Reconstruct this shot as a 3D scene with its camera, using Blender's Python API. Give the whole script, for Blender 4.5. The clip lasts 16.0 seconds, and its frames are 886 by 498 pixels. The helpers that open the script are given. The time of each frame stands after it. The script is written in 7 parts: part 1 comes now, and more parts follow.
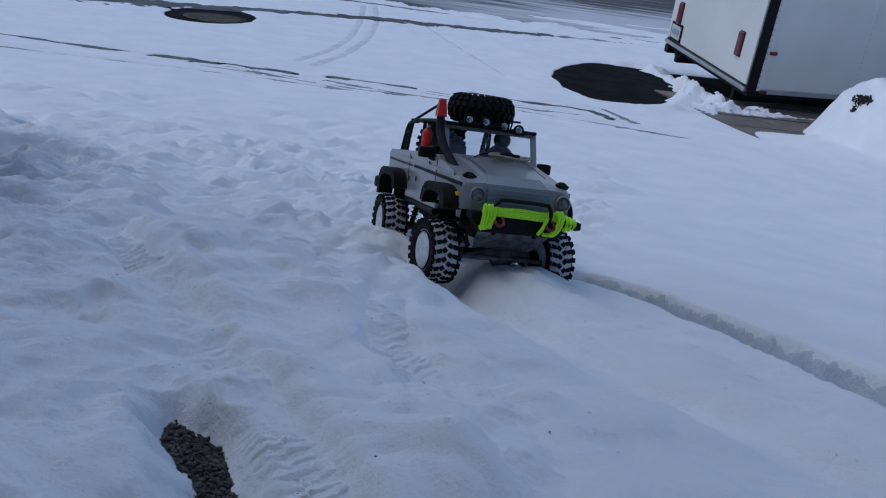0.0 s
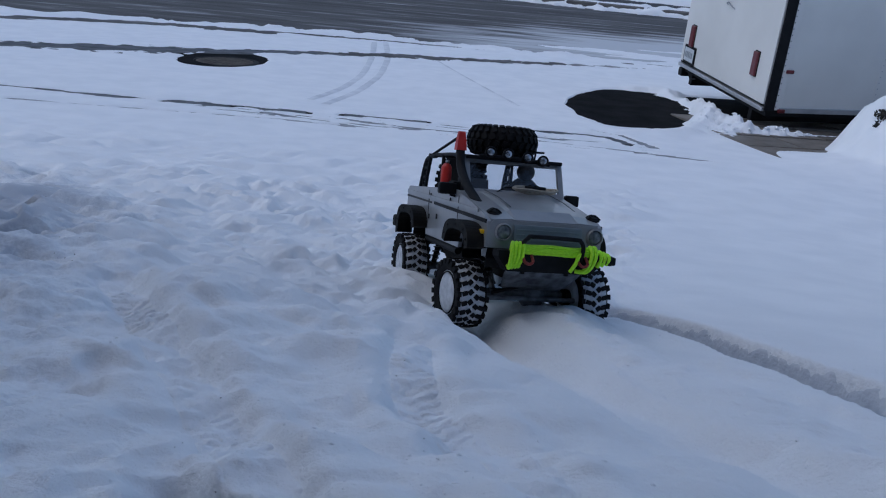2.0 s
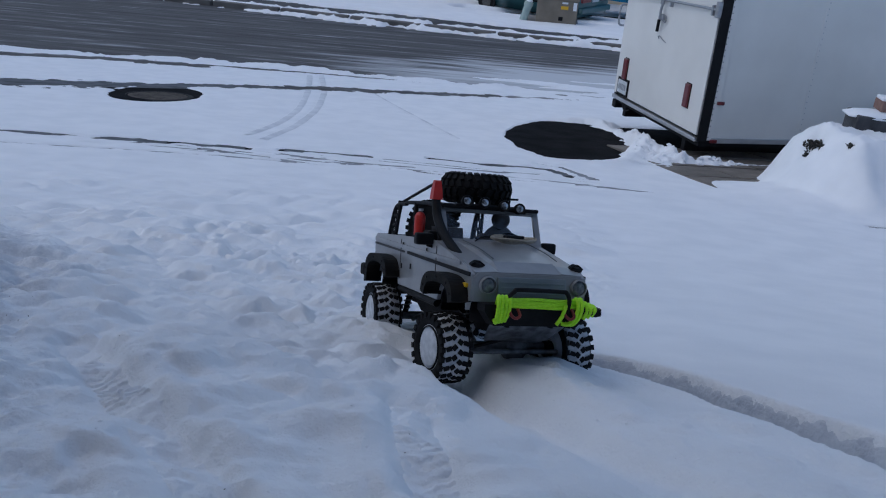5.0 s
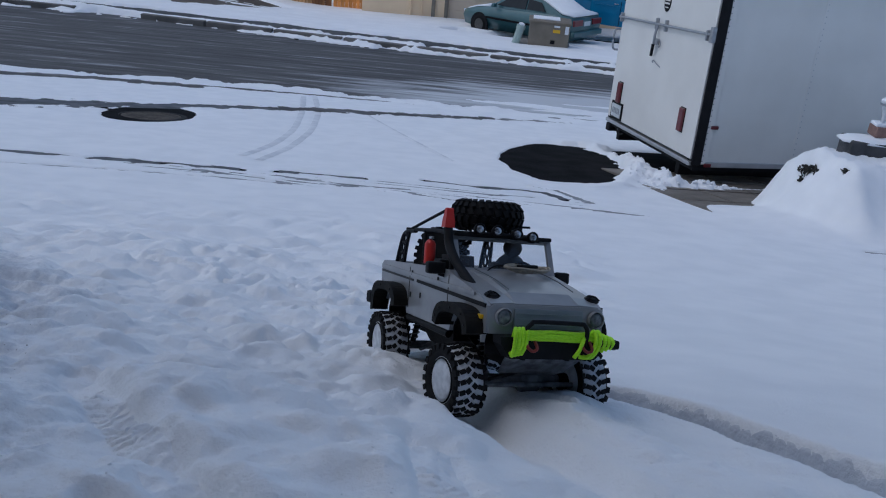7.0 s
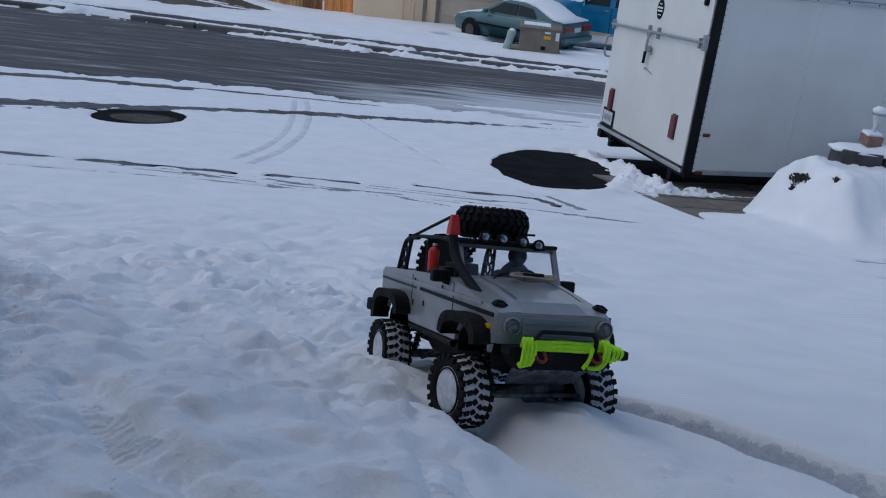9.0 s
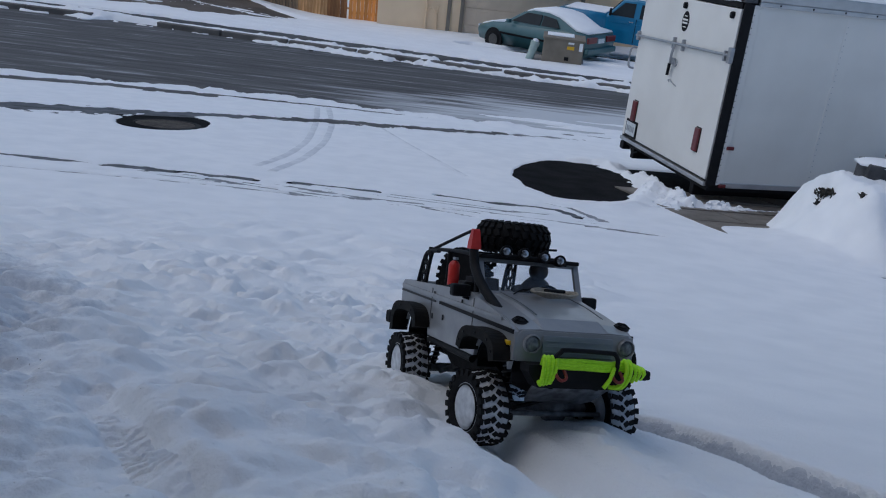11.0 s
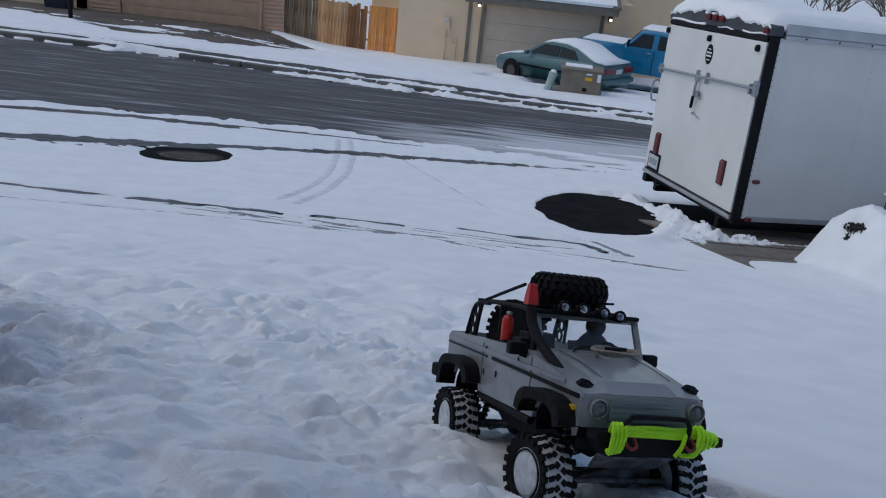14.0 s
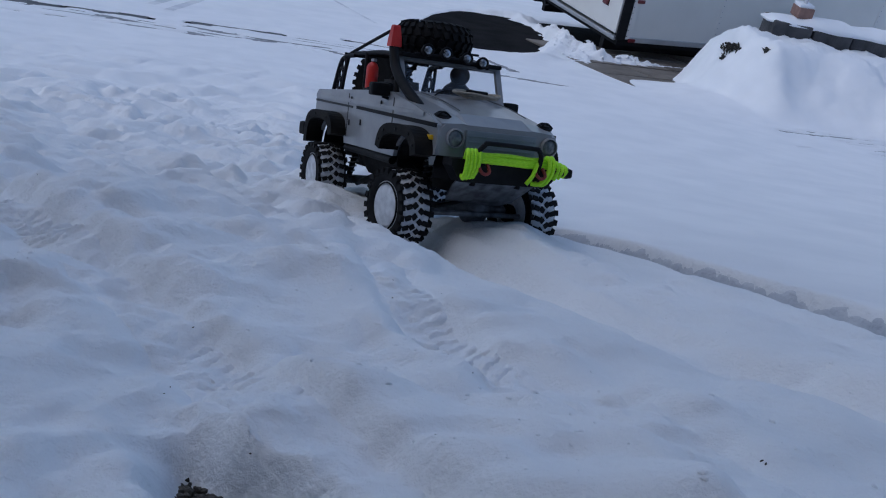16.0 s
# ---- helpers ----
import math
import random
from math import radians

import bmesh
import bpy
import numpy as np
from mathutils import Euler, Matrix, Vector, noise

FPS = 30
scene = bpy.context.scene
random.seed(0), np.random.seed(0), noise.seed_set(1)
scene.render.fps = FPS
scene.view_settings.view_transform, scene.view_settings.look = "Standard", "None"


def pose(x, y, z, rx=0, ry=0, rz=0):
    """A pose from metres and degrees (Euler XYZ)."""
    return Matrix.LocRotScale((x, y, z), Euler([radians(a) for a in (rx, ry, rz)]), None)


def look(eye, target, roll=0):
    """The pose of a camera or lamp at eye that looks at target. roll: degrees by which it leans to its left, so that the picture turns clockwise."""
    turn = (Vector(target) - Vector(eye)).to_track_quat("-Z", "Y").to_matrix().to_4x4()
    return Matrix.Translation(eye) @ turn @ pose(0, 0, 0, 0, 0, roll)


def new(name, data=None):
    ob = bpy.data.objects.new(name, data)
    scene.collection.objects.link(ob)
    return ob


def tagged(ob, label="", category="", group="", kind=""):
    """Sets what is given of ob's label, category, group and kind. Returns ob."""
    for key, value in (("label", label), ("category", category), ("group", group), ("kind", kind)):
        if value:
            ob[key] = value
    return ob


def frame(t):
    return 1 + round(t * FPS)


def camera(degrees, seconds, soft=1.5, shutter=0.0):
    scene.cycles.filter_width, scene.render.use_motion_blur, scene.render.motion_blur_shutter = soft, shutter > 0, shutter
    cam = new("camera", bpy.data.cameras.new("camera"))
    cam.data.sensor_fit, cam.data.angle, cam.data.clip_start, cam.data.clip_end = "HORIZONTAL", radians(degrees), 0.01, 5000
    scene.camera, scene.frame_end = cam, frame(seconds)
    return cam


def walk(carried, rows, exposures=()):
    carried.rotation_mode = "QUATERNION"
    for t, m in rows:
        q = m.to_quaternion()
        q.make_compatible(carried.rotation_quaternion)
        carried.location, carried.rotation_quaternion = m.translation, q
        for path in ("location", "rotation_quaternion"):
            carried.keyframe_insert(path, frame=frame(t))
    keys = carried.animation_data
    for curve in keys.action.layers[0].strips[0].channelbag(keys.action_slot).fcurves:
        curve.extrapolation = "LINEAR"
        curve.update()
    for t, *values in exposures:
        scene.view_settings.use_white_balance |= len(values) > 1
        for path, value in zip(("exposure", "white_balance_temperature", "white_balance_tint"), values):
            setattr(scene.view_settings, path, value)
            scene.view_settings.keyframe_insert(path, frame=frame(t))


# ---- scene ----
cam = camera(54.0, 16.0, soft=1.1)
WALK = [
    (0.0, 0.1372, -0.1722, 0.8331, 59.215, -5.792, 5.163),
    (0.5, 0.1425, -0.1605, 0.8264, 58.928, -5.593, 5.476),
    (1.0, 0.1658, -0.1564, 0.7948, 57.906, -4.277, 4.960),
    (1.5, 0.1440, -0.1011, 0.7807, 59.466, -3.516, 4.039),
    (2.0, 0.1250, -0.0958, 0.8028, 61.361, -3.198, 5.120),
    (2.5, 0.0999, -0.0944, 0.8149, 62.450, -3.295, 5.396),
    (3.0, 0.0867, -0.0874, 0.8155, 62.677, -3.419, 3.913),
    (3.5, 0.0733, -0.0815, 0.8166, 63.100, -3.419, 2.686),
    (4.0, 0.0708, -0.0721, 0.8165, 63.329, -4.240, 1.452),
    (6.5, 0.0272, -0.0262, 0.8046, 64.465, -4.309, 0.415),
    (7.0, 0.0243, -0.0194, 0.8066, 64.981, -4.719, 0.308),
    (7.5, 0.0209, -0.0174, 0.8058, 65.131, -4.797, 0.254),
    (8.0, 0.0091, -0.0197, 0.8056, 65.180, -4.676, 0.006),
    (8.5, -0.0006, -0.0042, 0.8011, 65.249, -4.910, -0.318),
    (9.0, 0.0004, 0.0020, 0.7989, 65.340, -5.457, -0.207),
    (11.5, -0.0012, 0.0171, 0.8034, 66.050, -5.658, 1.477),
    (12.0, -0.0115, 0.0193, 0.8087, 66.363, -5.465, 1.203),
    (12.5, -0.0310, 0.0297, 0.8081, 66.422, -5.172, 0.984),
    (13.0, -0.0432, 0.0342, 0.8090, 66.576, -5.143, 1.412),
    (13.5, -0.0453, 0.0456, 0.8125, 66.587, -5.478, 2.142),
    (14.0, -0.0585, 0.0723, 0.8095, 67.553, -5.502, 2.410),
    (14.5, -0.0593, 0.0831, 0.8022, 67.448, -6.171, 0.440),
    (15.0, -0.0360, 0.0626, 0.7660, 64.629, -7.589, -2.618),
    (15.5, -0.0122, 0.0347, 0.7282, 61.519, -8.531, -4.163),
    (16.0, -0.0084, 0.0062, 0.7081, 57.415, -9.074, -3.868),
]
walk(cam, [(t, pose(x, y, z, rx, ry, rz)) for t, x, y, z, rx, ry, rz in WALK],
     exposures=[(0, -0.56, 5650, 6.5), (4, -0.57, 5800, 6), (9, -0.59, 6000, 5.5), (14.5, -0.54, 6300, 4.5), (15.5, -0.49, 6250, 5), (16, -0.52, 5750, 7)])

# ---- world and light: thin overcast, late afternoon ----
world = bpy.data.worlds.new("world")
scene.world = world
world.use_nodes = True
wn = world.node_tree.nodes
sky = wn.new("ShaderNodeTexSky")
sky.sky_type, sky.sun_disc = "NISHITA", False
sky.sun_elevation, sky.sun_rotation = radians(58), radians(269)
sky.air_density, sky.dust_density, sky.ozone_density = 1.0, 2.0, 2.0
world.node_tree.links.new(sky.outputs[0], wn["Background"].inputs[0])
wn["Background"].inputs[1].default_value = 0.18
sun = new("sun", bpy.data.lights.new("sun", "SUN"))
sun.data.energy, sun.data.angle, sun.data.color = 0.34, radians(85), (1.0, 0.84, 0.66)
sun.matrix_world = look((-2.25, -0.05, 3.8), (0, 0, 0))

# ---- materials ----
def mat(name, c1, c2=None, scale=20.0, rough=0.6, metal=0.0, bump=0.0, bscale=None, spec=0.5, coat=0.0, detail=6.0, emit=None, rnd=0.0, stretch=None):
    """Principled material: two colours mixed by noise, a finer noise as relief; rnd: brightness varied per object."""
    m = bpy.data.materials.new(name)
    m.use_nodes = True
    nt = m.node_tree
    n, l = nt.nodes, nt.links
    b = n["Principled BSDF"]
    b.inputs["Roughness"].default_value, b.inputs["Metallic"].default_value = rough, metal
    b.inputs["Specular IOR Level"].default_value, b.inputs["Coat Weight"].default_value = spec, coat
    co = n.new("ShaderNodeTexCoord")
    src = co.outputs["Object"]
    if stretch:
        mp = n.new("ShaderNodeMapping")
        mp.inputs["Scale"].default_value = stretch
        l.new(src, mp.inputs["Vector"])
        src = mp.outputs["Vector"]
    nz = n.new("ShaderNodeTexNoise")
    nz.inputs["Scale"].default_value, nz.inputs["Detail"].default_value = scale, detail
    l.new(src, nz.inputs["Vector"])
    rp = n.new("ShaderNodeValToRGB")
    rp.color_ramp.elements[0].position, rp.color_ramp.elements[1].position = 0.35, 0.65
    rp.color_ramp.elements[0].color, rp.color_ramp.elements[1].color = (*c1, 1), (*(c2 or c1), 1)
    l.new(nz.outputs["Fac"], rp.inputs["Fac"])
    col = rp.outputs["Color"]
    if rnd:
        oi, mr, hs = n.new("ShaderNodeObjectInfo"), n.new("ShaderNodeMapRange"), n.new("ShaderNodeHueSaturation")
        mr.inputs["To Min"].default_value, mr.inputs["To Max"].default_value = 1 - rnd, 1 + rnd
        l.new(oi.outputs["Random"], mr.inputs["Value"])
        l.new(mr.outputs["Result"], hs.inputs["Value"])
        l.new(col, hs.inputs["Color"])
        col = hs.outputs["Color"]
    l.new(col, b.inputs["Base Color"])
    if bump:
        n2, bp = n.new("ShaderNodeTexNoise"), n.new("ShaderNodeBump")
        n2.inputs["Scale"].default_value, n2.inputs["Detail"].default_value = bscale or scale * 4, 8
        l.new(src, n2.inputs["Vector"])
        bp.inputs["Strength"].default_value, bp.inputs["Distance"].default_value = 1.0, bump
        l.new(n2.outputs["Fac"], bp.inputs["Height"])
        l.new(bp.outputs["Normal"], b.inputs["Normal"])
    if emit:
        b.inputs["Emission Color"].default_value, b.inputs["Emission Strength"].default_value = (*emit[0], 1), emit[1]
    return m


SNOW = mat("snow", (0.84, 0.86, 0.89), (0.90, 0.915, 0.94), 5, 0.85, bump=0.0010, bscale=24, spec=0.12)
def crumbly(m):
    """Adds a finer crumbly relief under the first."""
    n, l = m.node_tree.nodes, m.node_tree.links
    b = n["Principled BSDF"]
    first = b.inputs["Normal"].links[0].from_node
    co, vo, bp = n.new("ShaderNodeTexCoord"), n.new("ShaderNodeTexNoise"), n.new("ShaderNodeBump")
    vo.inputs["Scale"].default_value, vo.inputs["Detail"].default_value, vo.inputs["Roughness"].default_value = 120, 6, 0.65
    bp.inputs["Distance"].default_value = 0.0034
    l.new(co.outputs["Object"], vo.inputs["Vector"])
    l.new(vo.outputs["Fac"], bp.inputs["Height"])
    l.new(first.outputs["Normal"], bp.inputs["Normal"])
    l.new(bp.outputs["Normal"], b.inputs["Normal"])


crumbly(SNOW)


def icy(m):
    """Thin trodden ice and dirt on the walked side of the bank, in uneven patches."""
    n, l = m.node_tree.nodes, m.node_tree.links
    b = n["Principled BSDF"]
    base = b.inputs["Base Color"].links[0].from_socket
    co, sx_, dot, mr, nz, ad, rp, mx = (n.new("ShaderNode" + k) for k in ("TexCoord", "SeparateXYZ", "Math", "MapRange", "TexNoise", "Math", "ValToRGB", "MixRGB"))
    l.new(co.outputs["Object"], sx_.inputs["Vector"])
    dot.operation = "MULTIPLY_ADD"
    dot.inputs[1].default_value = 0.32
    l.new(sx_.outputs["Y"], dot.inputs[0])
    l.new(sx_.outputs["X"], dot.inputs[2])
    mr.inputs["From Min"].default_value, mr.inputs["From Max"].default_value = 0.14, -0.46
    mr.inputs["To Min"].default_value, mr.inputs["To Max"].default_value = -0.36, 0.32
    l.new(dot.outputs[0], mr.inputs["Value"])
    fade, less = n.new("ShaderNodeMapRange"), n.new("ShaderNodeMath")
    fade.inputs["From Min"].default_value, fade.inputs["From Max"].default_value = 1.7, 3.0
    fade.inputs["To Min"].default_value, fade.inputs["To Max"].default_value = 0.0, 0.6
    less.operation = "SUBTRACT"
    l.new(sx_.outputs["Y"], fade.inputs["Value"])
    l.new(mr.outputs["Result"], less.inputs[0])
    l.new(fade.outputs["Result"], less.inputs[1])
    nz.inputs["Scale"].default_value, nz.inputs["Detail"].default_value, nz.inputs["Roughness"].default_value = 14.0, 9, 0.78
    l.new(co.outputs["Object"], nz.inputs["Vector"])
    l.new(nz.outputs["Fac"], ad.inputs[0])
    l.new(less.outputs[0], ad.inputs[1])
    rp.color_ramp.elements[0].position, rp.color_ramp.elements[1].position = 0.46, 0.70
    rp.color_ramp.elements[0].color, rp.color_ramp.elements[1].color = (0, 0, 0, 1), (0.85, 0.85, 0.85, 1)
    l.new(ad.outputs[0], rp.inputs["Fac"])
    l.new(rp.outputs["Color"], mx.inputs["Fac"])
    l.new(base, mx.inputs["Color1"])
    mx.inputs["Color2"].default_value = (0.52, 0.55, 0.61, 1)
    l.new(mx.outputs["Color"], b.inputs["Base Color"])


SNOW_BANK = mat("bank_snow", (0.84, 0.86, 0.89), (0.90, 0.915, 0.94), 5, 0.85, bump=0.0005, bscale=24, spec=0.12)
crumbly(SNOW_BANK)
icy(SNOW_BANK)
# rut snow: the shade inside the deep rut is put into this greyer colour
RUTSHADE = mat("shaded_rut_snow", (0.58, 0.61, 0.67), (0.72, 0.745, 0.79), 30, 0.8, bump=0.0008, bscale=120, spec=0.15)
crumbly(RUTSHADE)
SNOW_FAR = mat("snow_far", (0.88, 0.885, 0.90), (0.93, 0.935, 0.945), 1.5, 0.8, bump=0.02, bscale=6, spec=0.2)
PACKED = mat("packed_snow", (0.52, 0.54, 0.58), (0.72, 0.74, 0.78), 90, 0.8, bump=0.001, bscale=300, spec=0.2)
WET = mat("wet_ground", (0.009, 0.0095, 0.011), (0.018, 0.018, 0.020), 4, 0.95, bump=0.003, bscale=140, spec=0.03)
KERBM = mat("wet_kerb_concrete", (0.11, 0.102, 0.095), (0.19, 0.178, 0.165), 1.5, 0.8, bump=0.003, bscale=60, spec=0.25)
CONCRETE = mat("concrete", (0.17, 0.16, 0.15), (0.25, 0.24, 0.225), 5, 0.8, bump=0.003, bscale=80)
LIDM = mat("worn_iron_lid", (0.07, 0.06, 0.052), (0.13, 0.112, 0.095), 9, 0.85, bump=0.002, bscale=60, spec=0.2)
IRON = mat("cast_iron", (0.016, 0.016, 0.017), (0.03, 0.029, 0.029), 12, 0.85, bump=0.002, bscale=60, spec=0.2)
GREY_PAINT = mat("grey_paint", (0.235, 0.24, 0.25), (0.30, 0.305, 0.315), 25, 0.30, bump=0.0002, bscale=90, coat=0.3)
BLACK = mat("black_plastic", (0.007, 0.007, 0.008), (0.012, 0.012, 0.014), 60, 0.55, spec=0.13, bump=0.0002, bscale=700)
BLACK_MATTE = mat("black_rubber", (0.006, 0.006, 0.007), (0.013, 0.013, 0.014), 80, 0.8, spec=0.2, bump=0.0003, bscale=600)
DARK = mat("dark_interior", (0.03, 0.03, 0.034), (0.05, 0.05, 0.055), 40, 0.7, bump=0.0005, bscale=300)
CHASSIS = mat("dull_grey_metal", (0.10, 0.105, 0.115), (0.17, 0.175, 0.185), 50, 0.5, metal=0.3, bump=0.0002, bscale=400)
STEEL = mat("galvanised_steel", (0.33, 0.34, 0.36), (0.42, 0.43, 0.45), 30, 0.45, metal=0.7, bump=0.0005, bscale=150)
RED = mat("red_plastic", (0.50, 0.018, 0.014), (0.6, 0.03, 0.02), 60, 0.42)
SHACKLE = mat("red_shackle_paint", (0.15, 0.016, 0.012), (0.24, 0.028, 0.018), 90, 0.5)
NEON = mat("neon_rope", (0.42, 0.85, 0.005), (0.55, 0.98, 0.02), 220, 0.55, bump=0.0006, bscale=500, stretch=(1, 1, 3))
TAN_ROPE = mat("tan_cord", (0.30, 0.27, 0.22), (0.42, 0.38, 0.31), 200, 0.8, bump=0.0004, bscale=600)
YELLOW = mat("amber_lens", (0.75, 0.45, 0.01), None, 10, 0.3)
CHROME = mat("chrome_lens", (0.62, 0.64, 0.67), (0.75, 0.77, 0.8), 120, 0.18, metal=0.9)
TAILRED = mat("tail_lamp_red", (0.10, 0.005, 0.010), (0.15, 0.009, 0.014), 30, 0.3, coat=0.4)
TRAILER_W = mat("trailer_white", (0.74, 0.725, 0.69), (0.80, 0.785, 0.75), 2.2, 0.42, bump=0.0012, bscale=3, spec=0.4)
ALU = mat("aluminium_trim", (0.42, 0.43, 0.45), (0.52, 0.53, 0.55), 6, 0.4, metal=0.6, bump=0.001, bscale=20)
CAPGREY = mat("grey_roof_cap", (0.045, 0.048, 0.056), (0.075, 0.078, 0.088), 5, 0.5)
BLACKM = mat("black_frame", (0.008, 0.008, 0.010), (0.014, 0.014, 0.016), 8, 0.7, spec=0.2)
STUCCO = mat("tan_stucco", (0.80, 0.60, 0.395), (0.86, 0.655, 0.44), 1.2, 0.9, bump=0.01, bscale=25)
TRIM = mat("brown_trim", (0.18, 0.15, 0.12), (0.23, 0.195, 0.155), 3, 0.7)
# for the added unseen walls: dark, to keep bounced light off the bank
SHADEWALL = mat("dark_shade_wall", (0.040, 0.044, 0.052), (0.060, 0.066, 0.076), 3, 0.8)
DOORTAN = mat("garage_door_tan", (0.66, 0.52, 0.385), (0.72, 0.575, 0.43), 2, 0.7)
SIDING = mat("pinkish_siding", (0.56, 0.35, 0.23), (0.64, 0.41, 0.28), 3, 0.75)
DOORPINK = mat("peach_garage_door", (0.53, 0.33, 0.205), (0.59, 0.38, 0.245), 2, 0.7)
WOOD_OLD = mat("weathered_cedar", (0.34, 0.165, 0.06), (0.70, 0.42, 0.20), 2.5, 0.85, bump=0.006, bscale=20, rnd=0.25, stretch=(6, 6, 0.6))
WOOD_GREY = mat("grey_cedar", (0.055, 0.045, 0.036), (0.33, 0.215, 0.125), 2.2, 0.88, bump=0.006, bscale=20, rnd=0.3, stretch=(6, 6, 0.6))
WOOD_DARK = mat("brown_cedar", (0.15, 0.062, 0.022), (0.34, 0.16, 0.06), 2.5, 0.85, bump=0.006, bscale=20, rnd=0.35, stretch=(6, 6, 0.6))
WOOD_NEW = mat("orange_cedar", (0.66, 0.25, 0.055), (0.84, 0.37, 0.10), 3, 0.75, bump=0.004, bscale=20, rnd=0.22, stretch=(6, 6, 0.6))
TEAL = mat("teal_car_paint", (0.042, 0.115, 0.125), (0.055, 0.135, 0.145), 3, 0.3, coat=0.4)
BLUE = mat("blue_truck_paint", (0.006, 0.16, 0.31), (0.010, 0.20, 0.37), 3, 0.35, coat=0.3)
CARGLASS = mat("tinted_glass", (0.016, 0.02, 0.022), (0.024, 0.028, 0.032), 2, 0.25, spec=0.22)
BEIGE = mat("utility_box_tan", (0.17, 0.14, 0.105), (0.22, 0.185, 0.14), 3, 0.75)
GREENISH = mat("pale_green_post", (0.30, 0.38, 0.35), (0.36, 0.44, 0.40), 6, 0.6)
BRICK = mat("red_brown_brick", (0.20, 0.12, 0.10), (0.28, 0.17, 0.14), 18, 0.85, bump=0.004, bscale=90)
BLOCK = mat("wet_wall_block", (0.035, 0.036, 0.04), (0.075, 0.075, 0.08), 9, 0.8, bump=0.006, bscale=70)
TWIG = mat("dark_twig", (0.035, 0.03, 0.025), (0.08, 0.065, 0.05), 30, 0.9)
LEAF = mat("dark_evergreen", (0.012, 0.013, 0.011), (0.028, 0.028, 0.023), 30, 0.8)
TREE = mat("bare_twigs", (0.10, 0.08, 0.06), (0.17, 0.135, 0.10), 3, 0.9)
LAMPGLOW = mat("lit_lamp", (1, 0.85, 0.6), None, 5, 0.4, emit=((1.0, 0.82, 0.55), 9))
PLATE = mat("plate_white", (0.55, 0.58, 0.60), (0.66, 0.69, 0.71), 20, 0.4)
PLATEBAR = mat("faded_plate_bar", (0.25, 0.27, 0.30), (0.33, 0.35, 0.38), 20, 0.5)
CARLAMP = mat("car_tail_lamp", (0.12, 0.008, 0.010), (0.20, 0.014, 0.014), 20, 0.3, coat=0.4)
CARRIM = mat("dirty_wheel_cover", (0.05, 0.048, 0.045), (0.09, 0.085, 0.08), 20, 0.6)
WHITE = mat("white_paint", (0.75, 0.75, 0.74), (0.8, 0.8, 0.79), 5, 0.5)
ORANGE = mat("orange_sticker", (0.75, 0.42, 0.02), None, 5, 0.6)
BIN = mat("dark_bin", (0.012, 0.016, 0.028), (0.02, 0.026, 0.04), 4, 0.5)
CLEARP = mat("frosted_plastic", (0.55, 0.56, 0.58), (0.65, 0.66, 0.68), 30, 0.35)
WETSOIL = mat("wet_gravelly_soil", (0.012, 0.011, 0.011), (0.06, 0.054, 0.048), 160, 0.7, bump=0.002, bscale=300)
PEBBLE = mat("wet_grit", (0.03, 0.028, 0.026), (0.13, 0.118, 0.10), 60, 0.6, rnd=0.4)
GLASS = bpy.data.materials.new("windshield_glass")
GLASS.use_nodes = True
_b = GLASS.node_tree.nodes["Principled BSDF"]
_b.inputs["Transmission Weight"].default_value, _b.inputs["Roughness"].default_value, _b.inputs["IOR"].default_value = 1.0, 0.03, 1.38
_b.inputs["Base Color"].default_value = (0.86, 0.88, 0.9, 1)


